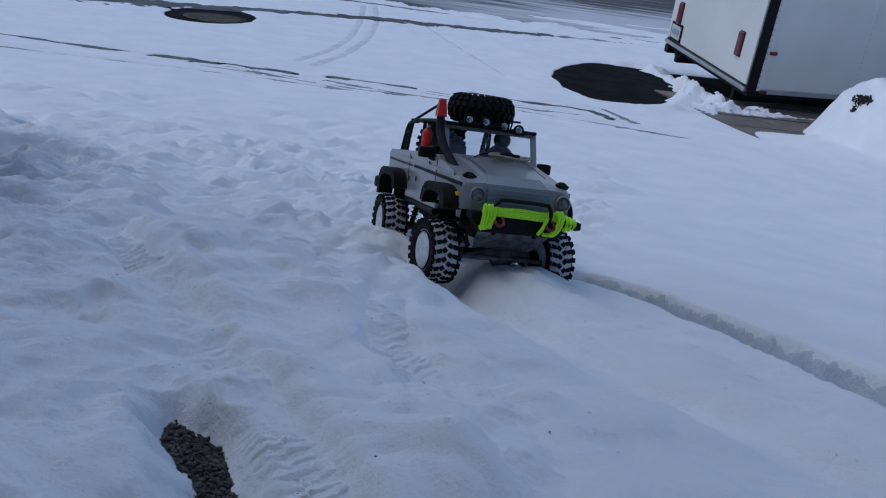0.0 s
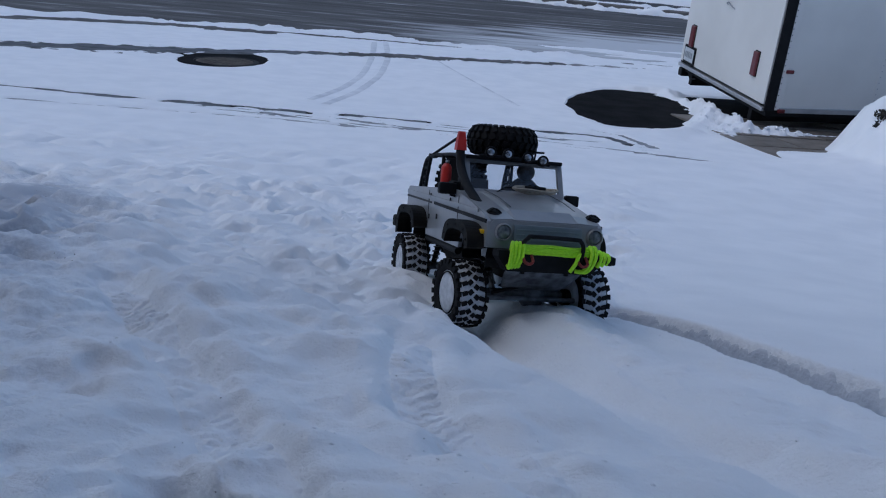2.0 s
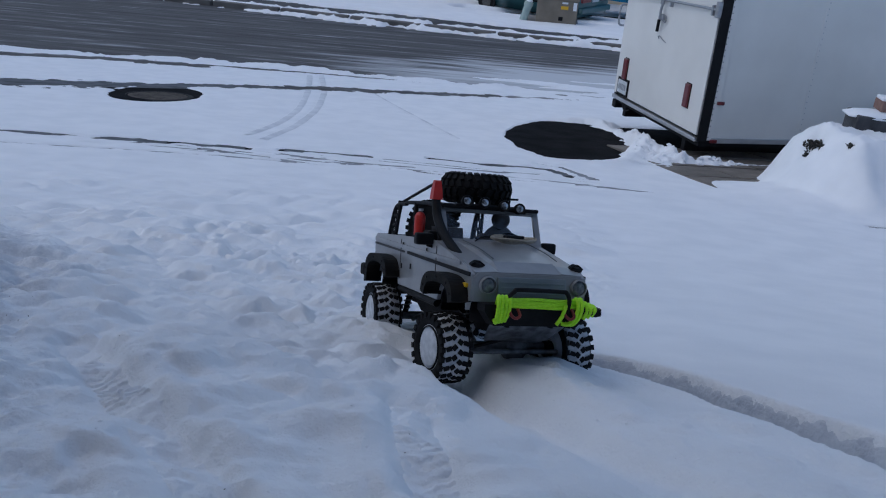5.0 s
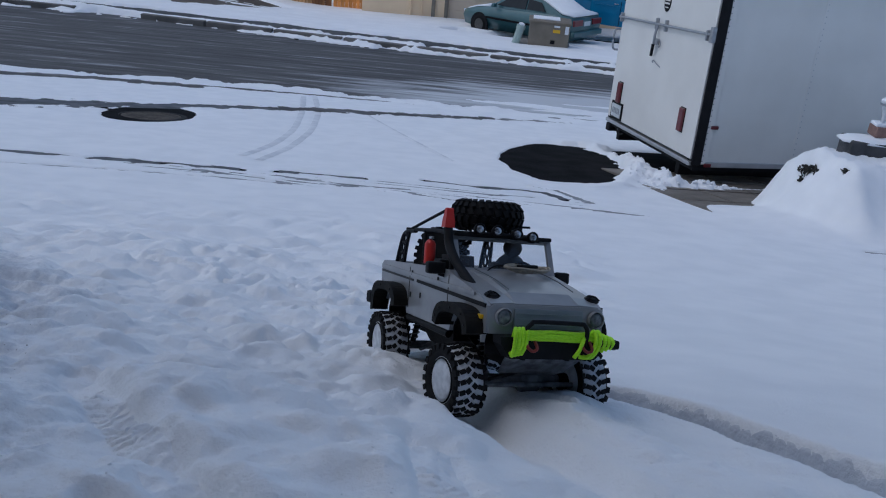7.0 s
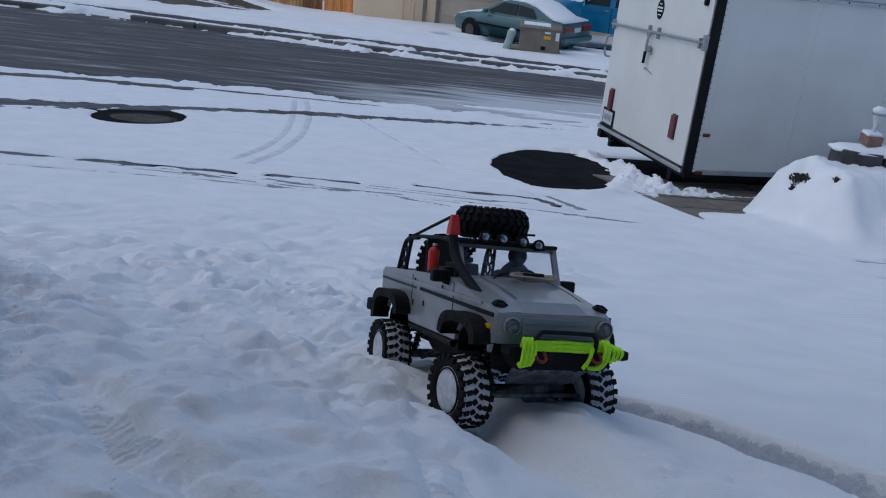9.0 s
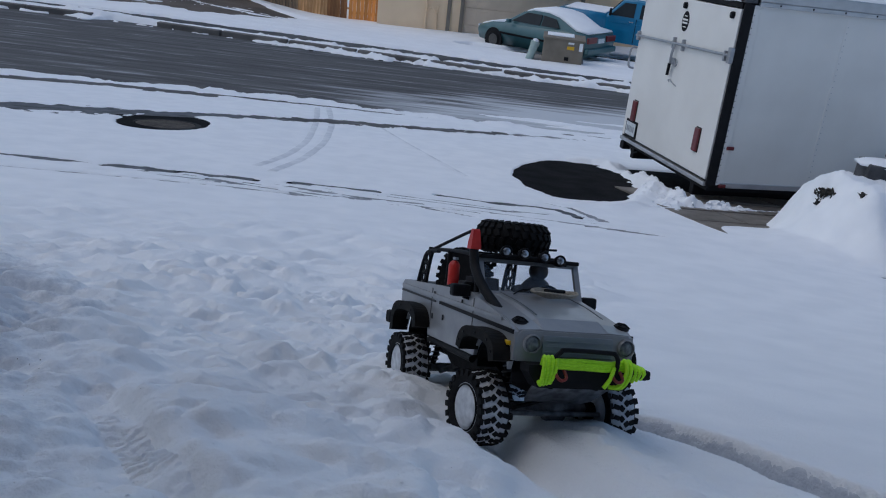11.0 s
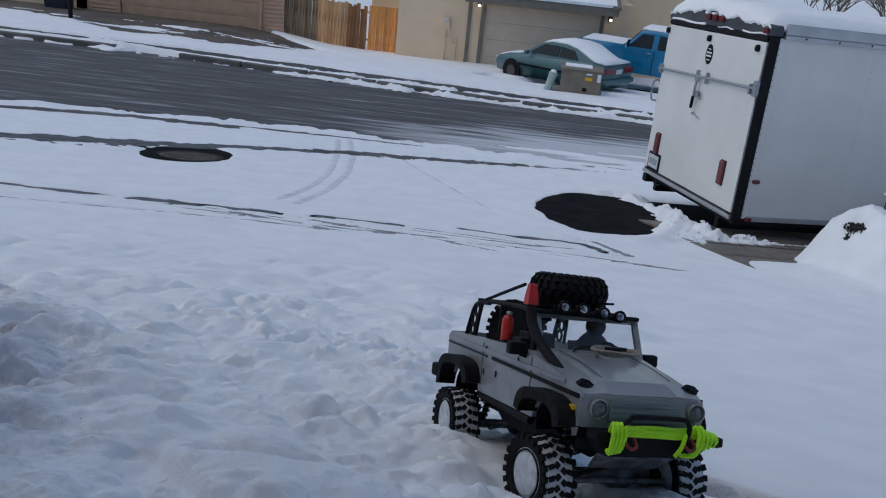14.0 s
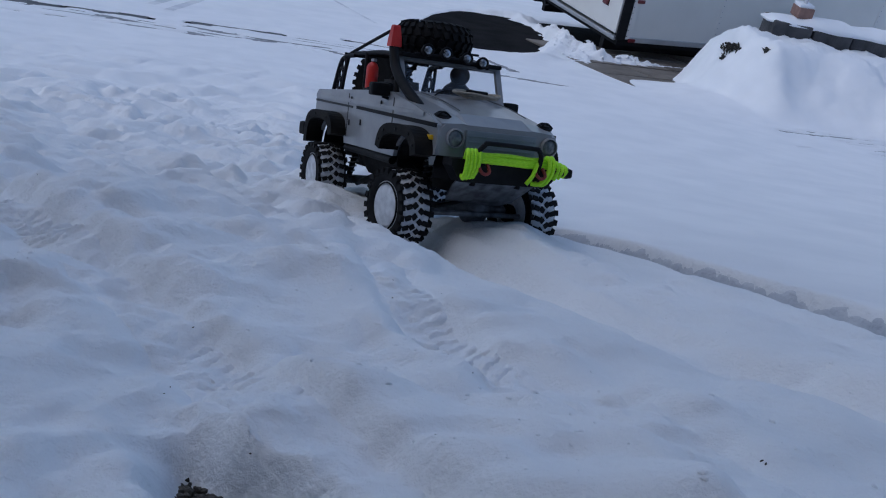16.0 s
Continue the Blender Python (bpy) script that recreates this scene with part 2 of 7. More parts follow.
def slush():
    """Asphalt of the street, with grey slush drawn out along the wheel tracks."""
    m = mat("slushy_asphalt", (0.066, 0.064, 0.066), (0.122, 0.119, 0.120), 1.3, 0.85, bump=0.006, bscale=30, stretch=(0.25, 2.2, 1), spec=0.2)
    n, l = m.node_tree.nodes, m.node_tree.links
    co, mp, nz, rp, mx = (n.new("ShaderNode" + k) for k in ("TexCoord", "Mapping", "TexNoise", "ValToRGB", "MixRGB"))
    mp.inputs["Scale"].default_value = (0.7, 3.6, 1)
    nz.inputs["Scale"].default_value, nz.inputs["Detail"].default_value, nz.inputs["Roughness"].default_value = 1.0, 9, 0.72
    rp.color_ramp.elements[0].position, rp.color_ramp.elements[1].position = 0.46, 0.84
    rp.color_ramp.elements[0].color, rp.color_ramp.elements[1].color = (0, 0, 0, 1), (0.26, 0.26, 0.26, 1)
    l.new(co.outputs["Object"], mp.inputs["Vector"])
    l.new(mp.outputs["Vector"], nz.inputs["Vector"])
    l.new(nz.outputs["Fac"], rp.inputs["Fac"])
    b = n["Principled BSDF"]
    base = b.inputs["Base Color"].links[0].from_socket
    l.new(rp.outputs["Color"], mx.inputs["Fac"])
    l.new(base, mx.inputs["Color1"])
    mx.inputs["Color2"].default_value = (0.42, 0.42, 0.435, 1)
    # whitish slush spread over the near lane by turning cars
    m2, n2, sp, r2, m3 = (n.new("ShaderNode" + k) for k in ("Mapping", "TexNoise", "TexGradient", "ValToRGB", "MixRGB"))
    sp.gradient_type = "SPHERICAL"
    m2.vector_type = "TEXTURE"
    m2.inputs["Location"].default_value, m2.inputs["Rotation"].default_value, m2.inputs["Scale"].default_value = (3.0, 12.9, -3.0), (0, 0, radians(12)), (5.5, 3.4, 30)
    n2.inputs["Scale"].default_value, n2.inputs["Detail"].default_value = 1.0, 8
    mul = n.new("ShaderNodeMath")
    mul.operation = "MULTIPLY_ADD"
    mul.inputs[1].default_value, mul.inputs[2].default_value = 1.5, -0.78
    ad = n.new("ShaderNodeMath")
    l.new(co.outputs["Object"], m2.inputs["Vector"])
    l.new(m2.outputs["Vector"], sp.inputs["Vector"])
    l.new(mp.outputs["Vector"], n2.inputs["Vector"])
    l.new(n2.outputs["Fac"], mul.inputs[0])
    l.new(mul.outputs[0], ad.inputs[0])
    l.new(sp.outputs["Fac"], ad.inputs[1])
    r2.color_ramp.elements[0].position, r2.color_ramp.elements[1].position = 0.10, 0.62
    r2.color_ramp.elements[0].color, r2.color_ramp.elements[1].color = (0, 0, 0, 1), (0.9, 0.9, 0.9, 1)
    l.new(ad.outputs[0], r2.inputs["Fac"])
    l.new(r2.outputs["Color"], m3.inputs["Fac"])
    l.new(mx.outputs["Color"], m3.inputs["Color1"])
    m3.inputs["Color2"].default_value = (0.62, 0.64, 0.67, 1)
    l.new(m3.outputs["Color"], b.inputs["Base Color"])
    return m


SLUSH = slush()


# ---- mesh helpers ----
def mesh_object(name, bm, material, smooth=False):
    me = bpy.data.meshes.new(name)
    bmesh.ops.recalc_face_normals(bm, faces=bm.faces)
    bm.to_mesh(me)
    bm.free()
    if material:
        me.materials.append(material)
    if smooth:
        for p in me.polygons:
            p.use_smooth = True
    return new(name, me)


def part(name, bm, material, parent, label="", smooth=False):
    ob = mesh_object(name, bm, material, smooth)
    ob.parent = parent
    if label:
        tagged(ob, label)
    return ob


def thing(name, m, label, category, group="", kind=""):
    e = new(name)
    e.empty_display_size = 0.1
    e.matrix_world = m
    return tagged(e, label, category, group, kind)


def box(bm, c, s, bevel=0.0, m=None):
    """Box at centre c with size s."""
    r = bmesh.ops.create_cube(bm, size=1, matrix=(m or Matrix()) @ Matrix.Translation(c) @ Matrix.Diagonal((*s, 1)))
    if bevel:
        es = {e for v in r["verts"] for e in v.link_edges}
        bmesh.ops.bevel(bm, geom=list(es), offset=bevel, segments=2, affect="EDGES", profile=0.6)
    return bm


def rod(bm, p0, p1, r, r2=None, seg=12):
    p0, p1 = Vector(p0), Vector(p1)
    d = p1 - p0
    m = Matrix.Translation((p0 + p1) / 2) @ d.to_track_quat("Z", "Y").to_matrix().to_4x4()
    bmesh.ops.create_cone(bm, cap_ends=True, segments=seg, radius1=r, radius2=r if r2 is None else r2, depth=d.length, matrix=m)
    return bm


def tube(bm, pts, r, seg=10, closed=False):
    """Round tube along points, smoothed by Catmull-Rom."""
    P = [Vector(p) for p in pts]
    n = len(P)
    out = []
    rng = range(n if closed else n - 1)
    for i in rng:
        a, b, c, d = (P[(i - 1) % n] if closed or i > 0 else P[0]), P[i], P[(i + 1) % n], (P[(i + 2) % n] if closed or i + 2 < n else P[-1])
        for k in range(5):
            t = k / 5
            out.append(0.5 * ((2 * b) + (c - a) * t + (2 * a - 5 * b + 4 * c - d) * t * t + (3 * b - a - 3 * c + d) * t ** 3))
    if not closed:
        out.append(P[-1])
    rings = []
    N = len(out)
    for i, p in enumerate(out):
        d = (out[(i + 1) % N] - out[i - 1]) if closed else out[min(i + 1, N - 1)] - out[max(i - 1, 0)]
        q = d.to_track_quat("Z", "Y") if d.length > 1e-9 else Euler().to_quaternion()
        rings.append([bm.verts.new(p + q @ Vector((r * math.cos(2 * math.pi * j / seg), r * math.sin(2 * math.pi * j / seg), 0))) for j in range(seg)])
    for i in range(N if closed else N - 1):
        a, b = rings[i], rings[(i + 1) % N]
        for j in range(seg):
            bm.faces.new((a[j], a[(j + 1) % seg], b[(j + 1) % seg], b[j]))
    if not closed:
        bm.faces.new(rings[0][::-1])
        bm.faces.new(rings[-1])
    return bm


def prism(bm, outline, axis, lo, hi):
    """Outline of 2D points pushed along an axis ('x', 'y' or 'z') from lo to hi."""
    f = {"x": lambda a, b, c: (c, a, b), "y": lambda a, b, c: (a, c, b), "z": lambda a, b, c: (a, b, c)}[axis]
    A = [bm.verts.new(f(a, b, lo)) for a, b in outline]
    B = [bm.verts.new(f(a, b, hi)) for a, b in outline]
    bm.faces.new(A)
    bm.faces.new(B[::-1])
    n = len(A)
    for i in range(n):
        bm.faces.new((A[i], B[i], B[(i + 1) % n], A[(i + 1) % n]))
    return bm


def lathe(bm, prof, seg=32, m=None):
    """Profile of (radius, height) turned about z; m places it."""
    m = m or Matrix()
    rings = [[bm.verts.new(m @ Vector((r * math.cos(2 * math.pi * j / seg), r * math.sin(2 * math.pi * j / seg), h))) for j in range(seg)] for r, h in prof]
    for a, b in zip(rings, rings[1:]):
        for j in range(seg):
            bm.faces.new((a[j], a[(j + 1) % seg], b[(j + 1) % seg], b[j]))
    bm.faces.new(rings[0][::-1])
    bm.faces.new(rings[-1])
    return bm


def B():
    return bmesh.new()


# ---- smooth noise on arrays ----
def vnoise(x, y, seed=0):
    xi, yi = np.floor(x).astype(np.int64), np.floor(y).astype(np.int64)
    fx, fy = x - xi, y - yi
    fx, fy = fx * fx * fx * (fx * (fx * 6 - 15) + 10), fy * fy * fy * (fy * (fy * 6 - 15) + 10)

    def h(i, j):
        n = (i * 374761393 + j * 668265263 + seed * 1442695041) & 0xFFFFFFFF
        n = ((n ^ (n >> 13)) * 1274126177) & 0xFFFFFFFF
        n = ((n ^ (n >> 16)) * 2246822519) & 0xFFFFFFFF
        return ((n ^ (n >> 13)) & 0xFFFF) / 32767.5 - 1.0
    a, b, c, d = h(xi, yi), h(xi + 1, yi), h(xi, yi + 1), h(xi + 1, yi + 1)
    return (a * (1 - fx) + b * fx) * (1 - fy) + (c * (1 - fx) + d * fx) * fy


def fbm(x, y, f, octaves=4, seed=0, gain=0.5):
    out, amp = 0.0, 1.0
    for o in range(octaves):
        c, s = math.cos(o * 1.3 + 0.4), math.sin(o * 1.3 + 0.4)
        out = out + amp * vnoise((x * c - y * s) * f + 17.3 * o, (x * s + y * c) * f - 9.1 * o, seed + o)
        f, amp = f * 2.03, amp * gain
    return out


def step(a, b, x):
    t = np.clip((x - a) / (b - a), 0, 1)
    return t * t * (3 - 2 * t)


def near_line(x, y, pts):
    """Distance of each place from a polyline, and the length along it."""
    best, along, run = np.full(np.shape(x), 1e9), np.zeros(np.shape(x)), 0.0
    for (ax, ay), (bx, by) in zip(pts, pts[1:]):
        dx, dy = bx - ax, by - ay
        ll = dx * dx + dy * dy
        t = np.clip(((x - ax) * dx + (y - ay) * dy) / ll, 0, 1)
        d = np.hypot(x - ax - t * dx, y - ay - t * dy)
        along = np.where(d < best, run + t * math.sqrt(ll), along)
        best = np.minimum(best, d)
        run += math.sqrt(ll)
    return best, along


# ---- the lie of the land: a steep bank that eases towards the street ----
V0 = 1.137
STREET_NEAR, CURB_FAR = 11.55, 22.2


def kerb_v(x):
    """Far edge of the street, which draws away to one side."""
    return np.clip(21.1 - 0.17 * np.asarray(x, float), 20.2, 22.55)


def vdist(x, y):
    return (y + 0.075 * x) / 1.0028


def lie(x, y):
    v = vdist(x, y)
    z = 0.02 - 0.15 * (v - V0) - 0.87 * (1 - np.exp(-(np.maximum(v, V0) - V0) / 3.0))
    z = np.where(v < V0, 0.02 - 0.44 * (v - V0), z)
    z = np.where(v < -0.6, 0.02 - 0.44 * (-0.6 - V0) - 0.02 * (v + 0.6), z)
    ze = 0.02 - 0.15 * (20.9 - V0) - 0.87
    z = np.where(v > 20.9, ze - 0.10 * (np.minimum(v, 36) - 20.9), z)
    return z + 0.35 * step(-4.5, -9.0, x) * step(25.5, 31.5, y)


def cover(v):
    """Depth of the snow: deep on the bank, thin on the drive below."""
    return 0.070 - 0.061 * step(2.6, 4.4, v)


def lie1(x, y):
    return float(lie(np.array(float(x)), np.array(float(y))))


def sheet(name, xs, ys, zf, material, label, category, kind="structure", keep=None):
    X, Y = np.meshgrid(xs, ys)
    Z = zf(X, Y)
    nx, ny = len(xs), len(ys)
    co = np.stack([X, Y, Z], -1).reshape(-1, 3)
    idx = np.arange(nx * ny).reshape(ny, nx)
    q = np.stack([idx[:-1, :-1], idx[:-1, 1:], idx[1:, 1:], idx[1:, :-1]], -1).reshape(-1, 4)
    if keep is not None:
        k = keep(X, Y)
        q = q[(k[:-1, :-1] & k[:-1, 1:] & k[1:, 1:] & k[1:, :-1]).ravel()]
        used, inv = np.unique(q.ravel(), return_inverse=True)
        co, q = co[used], inv.reshape(-1, 4)
    me = bpy.data.meshes.new(name)
    me.vertices.add(len(co))
    me.vertices.foreach_set("co", co.ravel())
    me.loops.add(q.size)
    me.loops.foreach_set("vertex_index", q.ravel())
    me.polygons.add(len(q))
    me.polygons.foreach_set("loop_start", np.arange(0, q.size, 4))
    me.polygons.foreach_set("use_smooth", np.ones(len(q), bool))
    me.update(calc_edges=True)
    me.materials.append(material)
    return tagged(new(name, me), label, category, kind=kind)


def axis(*spans):
    """Grid lines: (from, to, spacing) spans end to end."""
    out = [np.arange(a, b, s) for a, b, s in spans]
    return np.concatenate(out + [np.array([spans[-1][1]])])


# bare ground under the snow, one sheet out to the horizon
gx = np.concatenate([-np.geomspace(600, 16, 14), axis((-15, 15, 0.5)), np.geomspace(16, 600, 14)])
gy = np.concatenate([-np.geomspace(400, 3, 12), axis((-2.5, 3, 0.25), (3, 36, 0.4)), np.geomspace(37, 900, 16)])
sheet("ground", gx, gy, lambda x, y: lie(x, y) - cover(vdist(x, y)), WET, "dark wet bare ground under the melting snow", "ground")

# the street
rx = axis((-60, 60, 1.0))
road_t = np.linspace(STREET_NEAR - 2.4, CURB_FAR + 0.7, 30)
me_x, me_v = np.meshgrid(rx, road_t)


def road():
    ob = sheet("road", rx, road_t, lambda x, v: lie(x, v * 1.0028 - 0.075 * x) - 0.005, SLUSH, "wet dark asphalt street with grey slush streaks", "road")
    me = ob.data
    co = np.empty(len(me.vertices) * 3)
    me.vertices.foreach_get("co", co)
    co = co.reshape(-1, 3)
    co[:, 1] = co[:, 1] * 1.0028 - 0.075 * co[:, 0]
    me.vertices.foreach_set("co", co.ravel())
    me.update()


road()

# ---- the snow cover on the near side ----
RUT_R = [(0.21, 1.32), (0.30, 1.20), (0.378, 1.175), (0.446, 1.065), (0.502, 0.925), (0.552, 0.785), (0.627, 0.555), (0.717, 0.3)]
RUT_L = [(0.02, 1.22), (0.085, 1.02), (0.14, 0.89), (0.195, 0.78), (0.25, 0.67), (0.31, 0.56), (0.39, 0.43), (0.48, 0.28)]
RIDGE = [(0.20, 1.03), (0.25, 0.93), (0.31, 0.82), (0.38, 0.69), (0.47, 0.52), (0.56, 0.36)]
PRINTS = [[(-0.40, 0.92), (-0.27, 0.72), (-0.17, 0.56), (-0.09, 0.44), (-0.015, 0.325), (0.035, 0.24), (0.08, 0.15)], [(0.05, 0.72), (0.065, 0.54), (0.09, 0.46), (0.15, 0.38), (0.18, 0.30), (0.2, 0.2)]]
DARK_LINES = [  # bare wheel lines: points, half width, how little they break up
    ([(-4.2, 5.28), (-2.64, 5.335), (-2.23, 5.345)], 0.036, 0.95), ([(-2.14, 5.372), (-1.95, 5.40), (-1.71, 5.432)], 0.062, 1.1),
    ([(-1.63, 5.455), (-1.45, 5.445), (-1.20, 5.475)], 0.046, 0.95), ([(-0.95, 5.55), (-0.64, 5.585), (-0.38, 5.61)], 0.034, 0.9),
    ([(-1.45, 5.30), (-0.79, 5.10), (-0.43, 4.98), (-0.18, 5.0)], 0.022, 0.75), ([(-0.95, 5.36), (-0.46, 5.27), (-0.05, 5.28)], 0.018, 0.7),
    ([(-2.9, 4.78), (-2.12, 4.90), (-1.27, 5.06), (-0.8, 5.05)], 0.018, 0.65), ([(-0.55, 5.22), (-0.09, 5.18), (0.27, 5.0)], 0.019, 0.75),
    ([(0.05, 5.75), (0.41, 5.69), (0.69, 5.73), (0.90, 5.72), (1.0, 5.5)], 0.030, 0.95), ([(0.82, 5.95), (0.99, 5.86), (1.18, 5.43)], 0.022, 0.9), ([(0.87, 6.18), (1.17, 6.21), (1.87, 6.36)], 0.018, 0.6),
    ([(-6.5, 6.9), (-5, 7.55), (-3.94, 8.08), (-3.5, 8.33), (-2.82, 8.74), (-2.33, 9.06), (-1.79, 9.36), (-1.2, 9.63), (-0.57, 9.86), (0.43, 10.2), (1.14, 10.45), (1.85, 10.62)], 0.11, 1.3),
    ([(-6.5, 6.85), (-5, 7.5), (-3.94, 8.02), (-3.25, 8.40)], 0.19, 1.3),
    ([(-2.6, 5.05), (-1.6, 5.18), (-0.8, 5.2), (-0.2, 5.12)], 0.016, 0.75), ([(-1.8, 5.22), (-1.0, 5.25), (-0.3, 5.17), (0.3, 5.2)], 0.014, 0.7), ([(-0.3, 5.42), (0.3, 5.4), (0.8, 5.45)], 0.015, 0.7), ([(0.4, 5.25), (1.0, 5.2), (1.5, 5.12)], 0.014, 0.65),
    ([(-4.05, 10.75), (-2.95, 10.92), (-1.7, 11.06), (0, 11.12), (1, 11.32), (2.2, 11.6)], 0.06, 0.85), ([(-7.2, 9.2), (-5.5, 10.15), (-4.8, 10.5), (-4.05, 10.72), (-3.0, 10.8)], 0.13, 1.3),
    ([(2.62, 4.54), (2.8, 4.55), (3.0, 4.60), (3.5, 4.70)], 0.018, 0.75), ([(2.75, 4.42), (3.4, 4.55)], 0.020, 0.8), ([(2.4, 3.93), (3.1, 4.17)], 0.016, 0.4), ([(2.80, 4.66), (3.1, 4.70)], 0.012, 0.6), ([(2.70, 4.20), (3.05, 4.27), (3.3, 4.36)], 0.013, 0.5), ([(2.45, 4.02), (2.95, 4.14)], 0.010, 0.45), ([(2.95, 4.36), (3.4, 4.46)], 0.012, 0.6)]
CAR_TRACKS = [[(-1.56, 10.8), (-1.36, 9.4), (-1.22, 7.9), (-1.225, 6.85), (-1.32, 6.1)], [(-1.43, 10.9), (-1.18, 9.4), (-1.06, 7.95), (-1.075, 6.75), (-1.17, 5.95)]]
HOLLOWS = [(2.66, 5.66, 0.050), (2.675, 5.58, 0.036), (2.61, 5.58, 0.016), (2.76, 5.33, 0.012)]
GAP = [(-0.060, 0.302), (-0.042, 0.276), (-0.022, 0.246), (0.000, 0.208), (0.020, 0.165)]
FAINT = [(-0.7, 9.73), (0.28, 6.87)]


def clump(x, y, f, seed, e):
    """Rounded humps with narrow creases between them."""
    return np.sqrt(fbm(x, y, f, 2, seed, 0.35) ** 2 + e * e) - 0.32


def snow_z(x, y):
    v = vdist(x, y)
    z = lie(x, y)
    gap = cover(v)
    wob = fbm(x, y, 1.1, 3, 5)
    z = z + 0.022 * (1 - step(1.5, 3.0, v)) + 0.006 * wob * (1 - 0.8 * step(4.0, 5.0, v))
    # lumps, strong on the trodden side and near the camera, fading to the untouched side
    side = x - (0.30 + 0.23 * (y - 0.9))
    rough = step(0.10, -0.22, side) * step(4.6, 3.0, y)
    calm = step(0.0, 0.35, side)
    lump = fbm(x, y, 7.0, 3, 11)
    puff = np.sqrt(fbm(x * 0.85, y * 1.25, 5.5, 2, 12, 0.4) ** 2 + 0.06) - 0.45
    near = 0.8 * step(1.0, 0.55, y) * step(0.42, 0.2, side)
    rut_r, run_r = near_line(x, y, RUT_R)
    rut_l, run_l = near_line(x, y, RUT_L)
    ridge, run_m = near_line(x, y, RIDGE)
    smooth = 1 - 0.55 * step(0.10, 0.05, np.minimum(np.minimum(rut_r, rut_l), ridge)) * step(0.1, 0.25, np.maximum(run_r, run_l))
    smooth = smooth * (1 - 0.55 * np.exp(-(((x - 0.08) / 0.17) ** 2 + ((y - 1.12) / 0.30) ** 2) ** 2))
    rough, near = rough * smooth, near * smooth
    both = np.maximum(rough, near)
    soft = 1 - 0.85 * step(4.0, 5.0, v)
    patchy = step(-0.35, 0.35, fbm(x, y, 3.2, 2, 29))
    # loose fluffy clumps of trodden snow: rounded tops with creases between, at four sizes
    wx, wy = x + 0.025 * fbm(x, y, 8.0, 2, 31), y + 0.025 * fbm(x, y, 8.0, 2, 33)
    far_fade = step(3.6, 1.6, y)
    crisp = step(0.25, 0.65, y)
    shelf = step(-0.25, 0.25, fbm(wx * 0.8, wy * 1.5, 4.6, 3, 35, 0.4)) - 0.5
    crumb = clump(wx, wy * 1.15, 27.0, 39, 0.08)
    z = z + both * (0.010 * fbm(x * 0.7, y * 1.2, 3.2, 2, 13) + 0.010 * shelf * (0.4 + 0.6 * far_fade) + 0.036 * (0.3 + 0.7 * step(0.3, 1.0, y)) * clump(wx * 0.9, wy * 1.25, 5.5, 12, 0.10) + 0.036 * (0.35 + 0.65 * crisp) * clump(wx, wy * 1.2, 10.5, 37, 0.08) * (0.4 + 0.6 * patchy) * (0.4 + 0.6 * far_fade))
    z = z + both * far_fade * (0.4 + 0.6 * crisp) * (0.022 * clump(wx, wy * 1.1, 17.0, 47, 0.07) + 0.014 * crumb) * (0.35 + 0.65 * patchy) + both * far_fade * (0.0016 + 0.0014 * crisp) * fbm(x, y, 44.0, 3, 25, 0.55)
    z = z + ((1 - calm) * 0.004 * fbm(x, y, 6.0, 2, 41) + calm * 0.0012 * fbm(x, y, 2.2, 2, 43)) * soft - 0.0045 * wob * calm * (1 - 0.8 * step(4.0, 5.0, v))
    # edge of the thicker untouched snow
    z = z + 0.016 * step(3.02, 2.90, v + 0.03 * wob) * step(0.35, 0.7, x)
    # soft drifts in the foreground
    for cx, cy, rx_, ry_, hgt in ((-0.06, 0.60, 0.14, 0.14, 0.012), (0.15, 0.26, 0.09, 0.08, 0.018), (0.29, 0.38, 0.10, 0.07, 0.014), (0.17, 0.50, 0.07, 0.05, 0.016), (0.42, 0.24, 0.12, 0.06, 0.018), (-0.25, 0.95, 0.16, 0.10, 0.006), (-0.45, 1.35, 0.22, 0.09, 0.007), (-0.48, 1.72, 0.20, 0.09, 0.008), (0.14, 0.205, 0.18, 0.05, 0.008)):
        r2 = ((x - cx + 0.03 * lump) / rx_) ** 2 + ((y - cy + 0.015 * lump) / ry_) ** 2
        z = z + hgt * np.exp(-r2 ** 1.3)
    # crusty melted area
    crust = step(-0.34, -0.85, x + 0.25 * (y - 1.0)) * step(3.4, 2.2, y) + 0.8 * step(-0.02, -0.12, x + 0.35 * (y - 0.35)) * step(0.8, 0.45, y)
    crust = np.clip(crust, 0, 1)
    pits = np.maximum(0, fbm(x, y, 16, 4, 61, 0.6) - 0.1)
    z = z - crust * (0.009 + 0.016 * pits + 0.004 * np.abs(fbm(x, y, 44, 2, 63)))
    for cx, cy, r in ((-1.15, 2.07, 0.05), (-1.43, 2.5, 0.05), (-1.0, 1.5, 0.06), (-0.85, 1.25, 0.05), (-1.25, 2.6, 0.07)):
        z = z - 0.03 * np.exp(-(((x - cx) / (1.6 * r)) ** 2 + ((y - cy) / r) ** 2) ** 1.5 * (1 + 0.4 * lump))
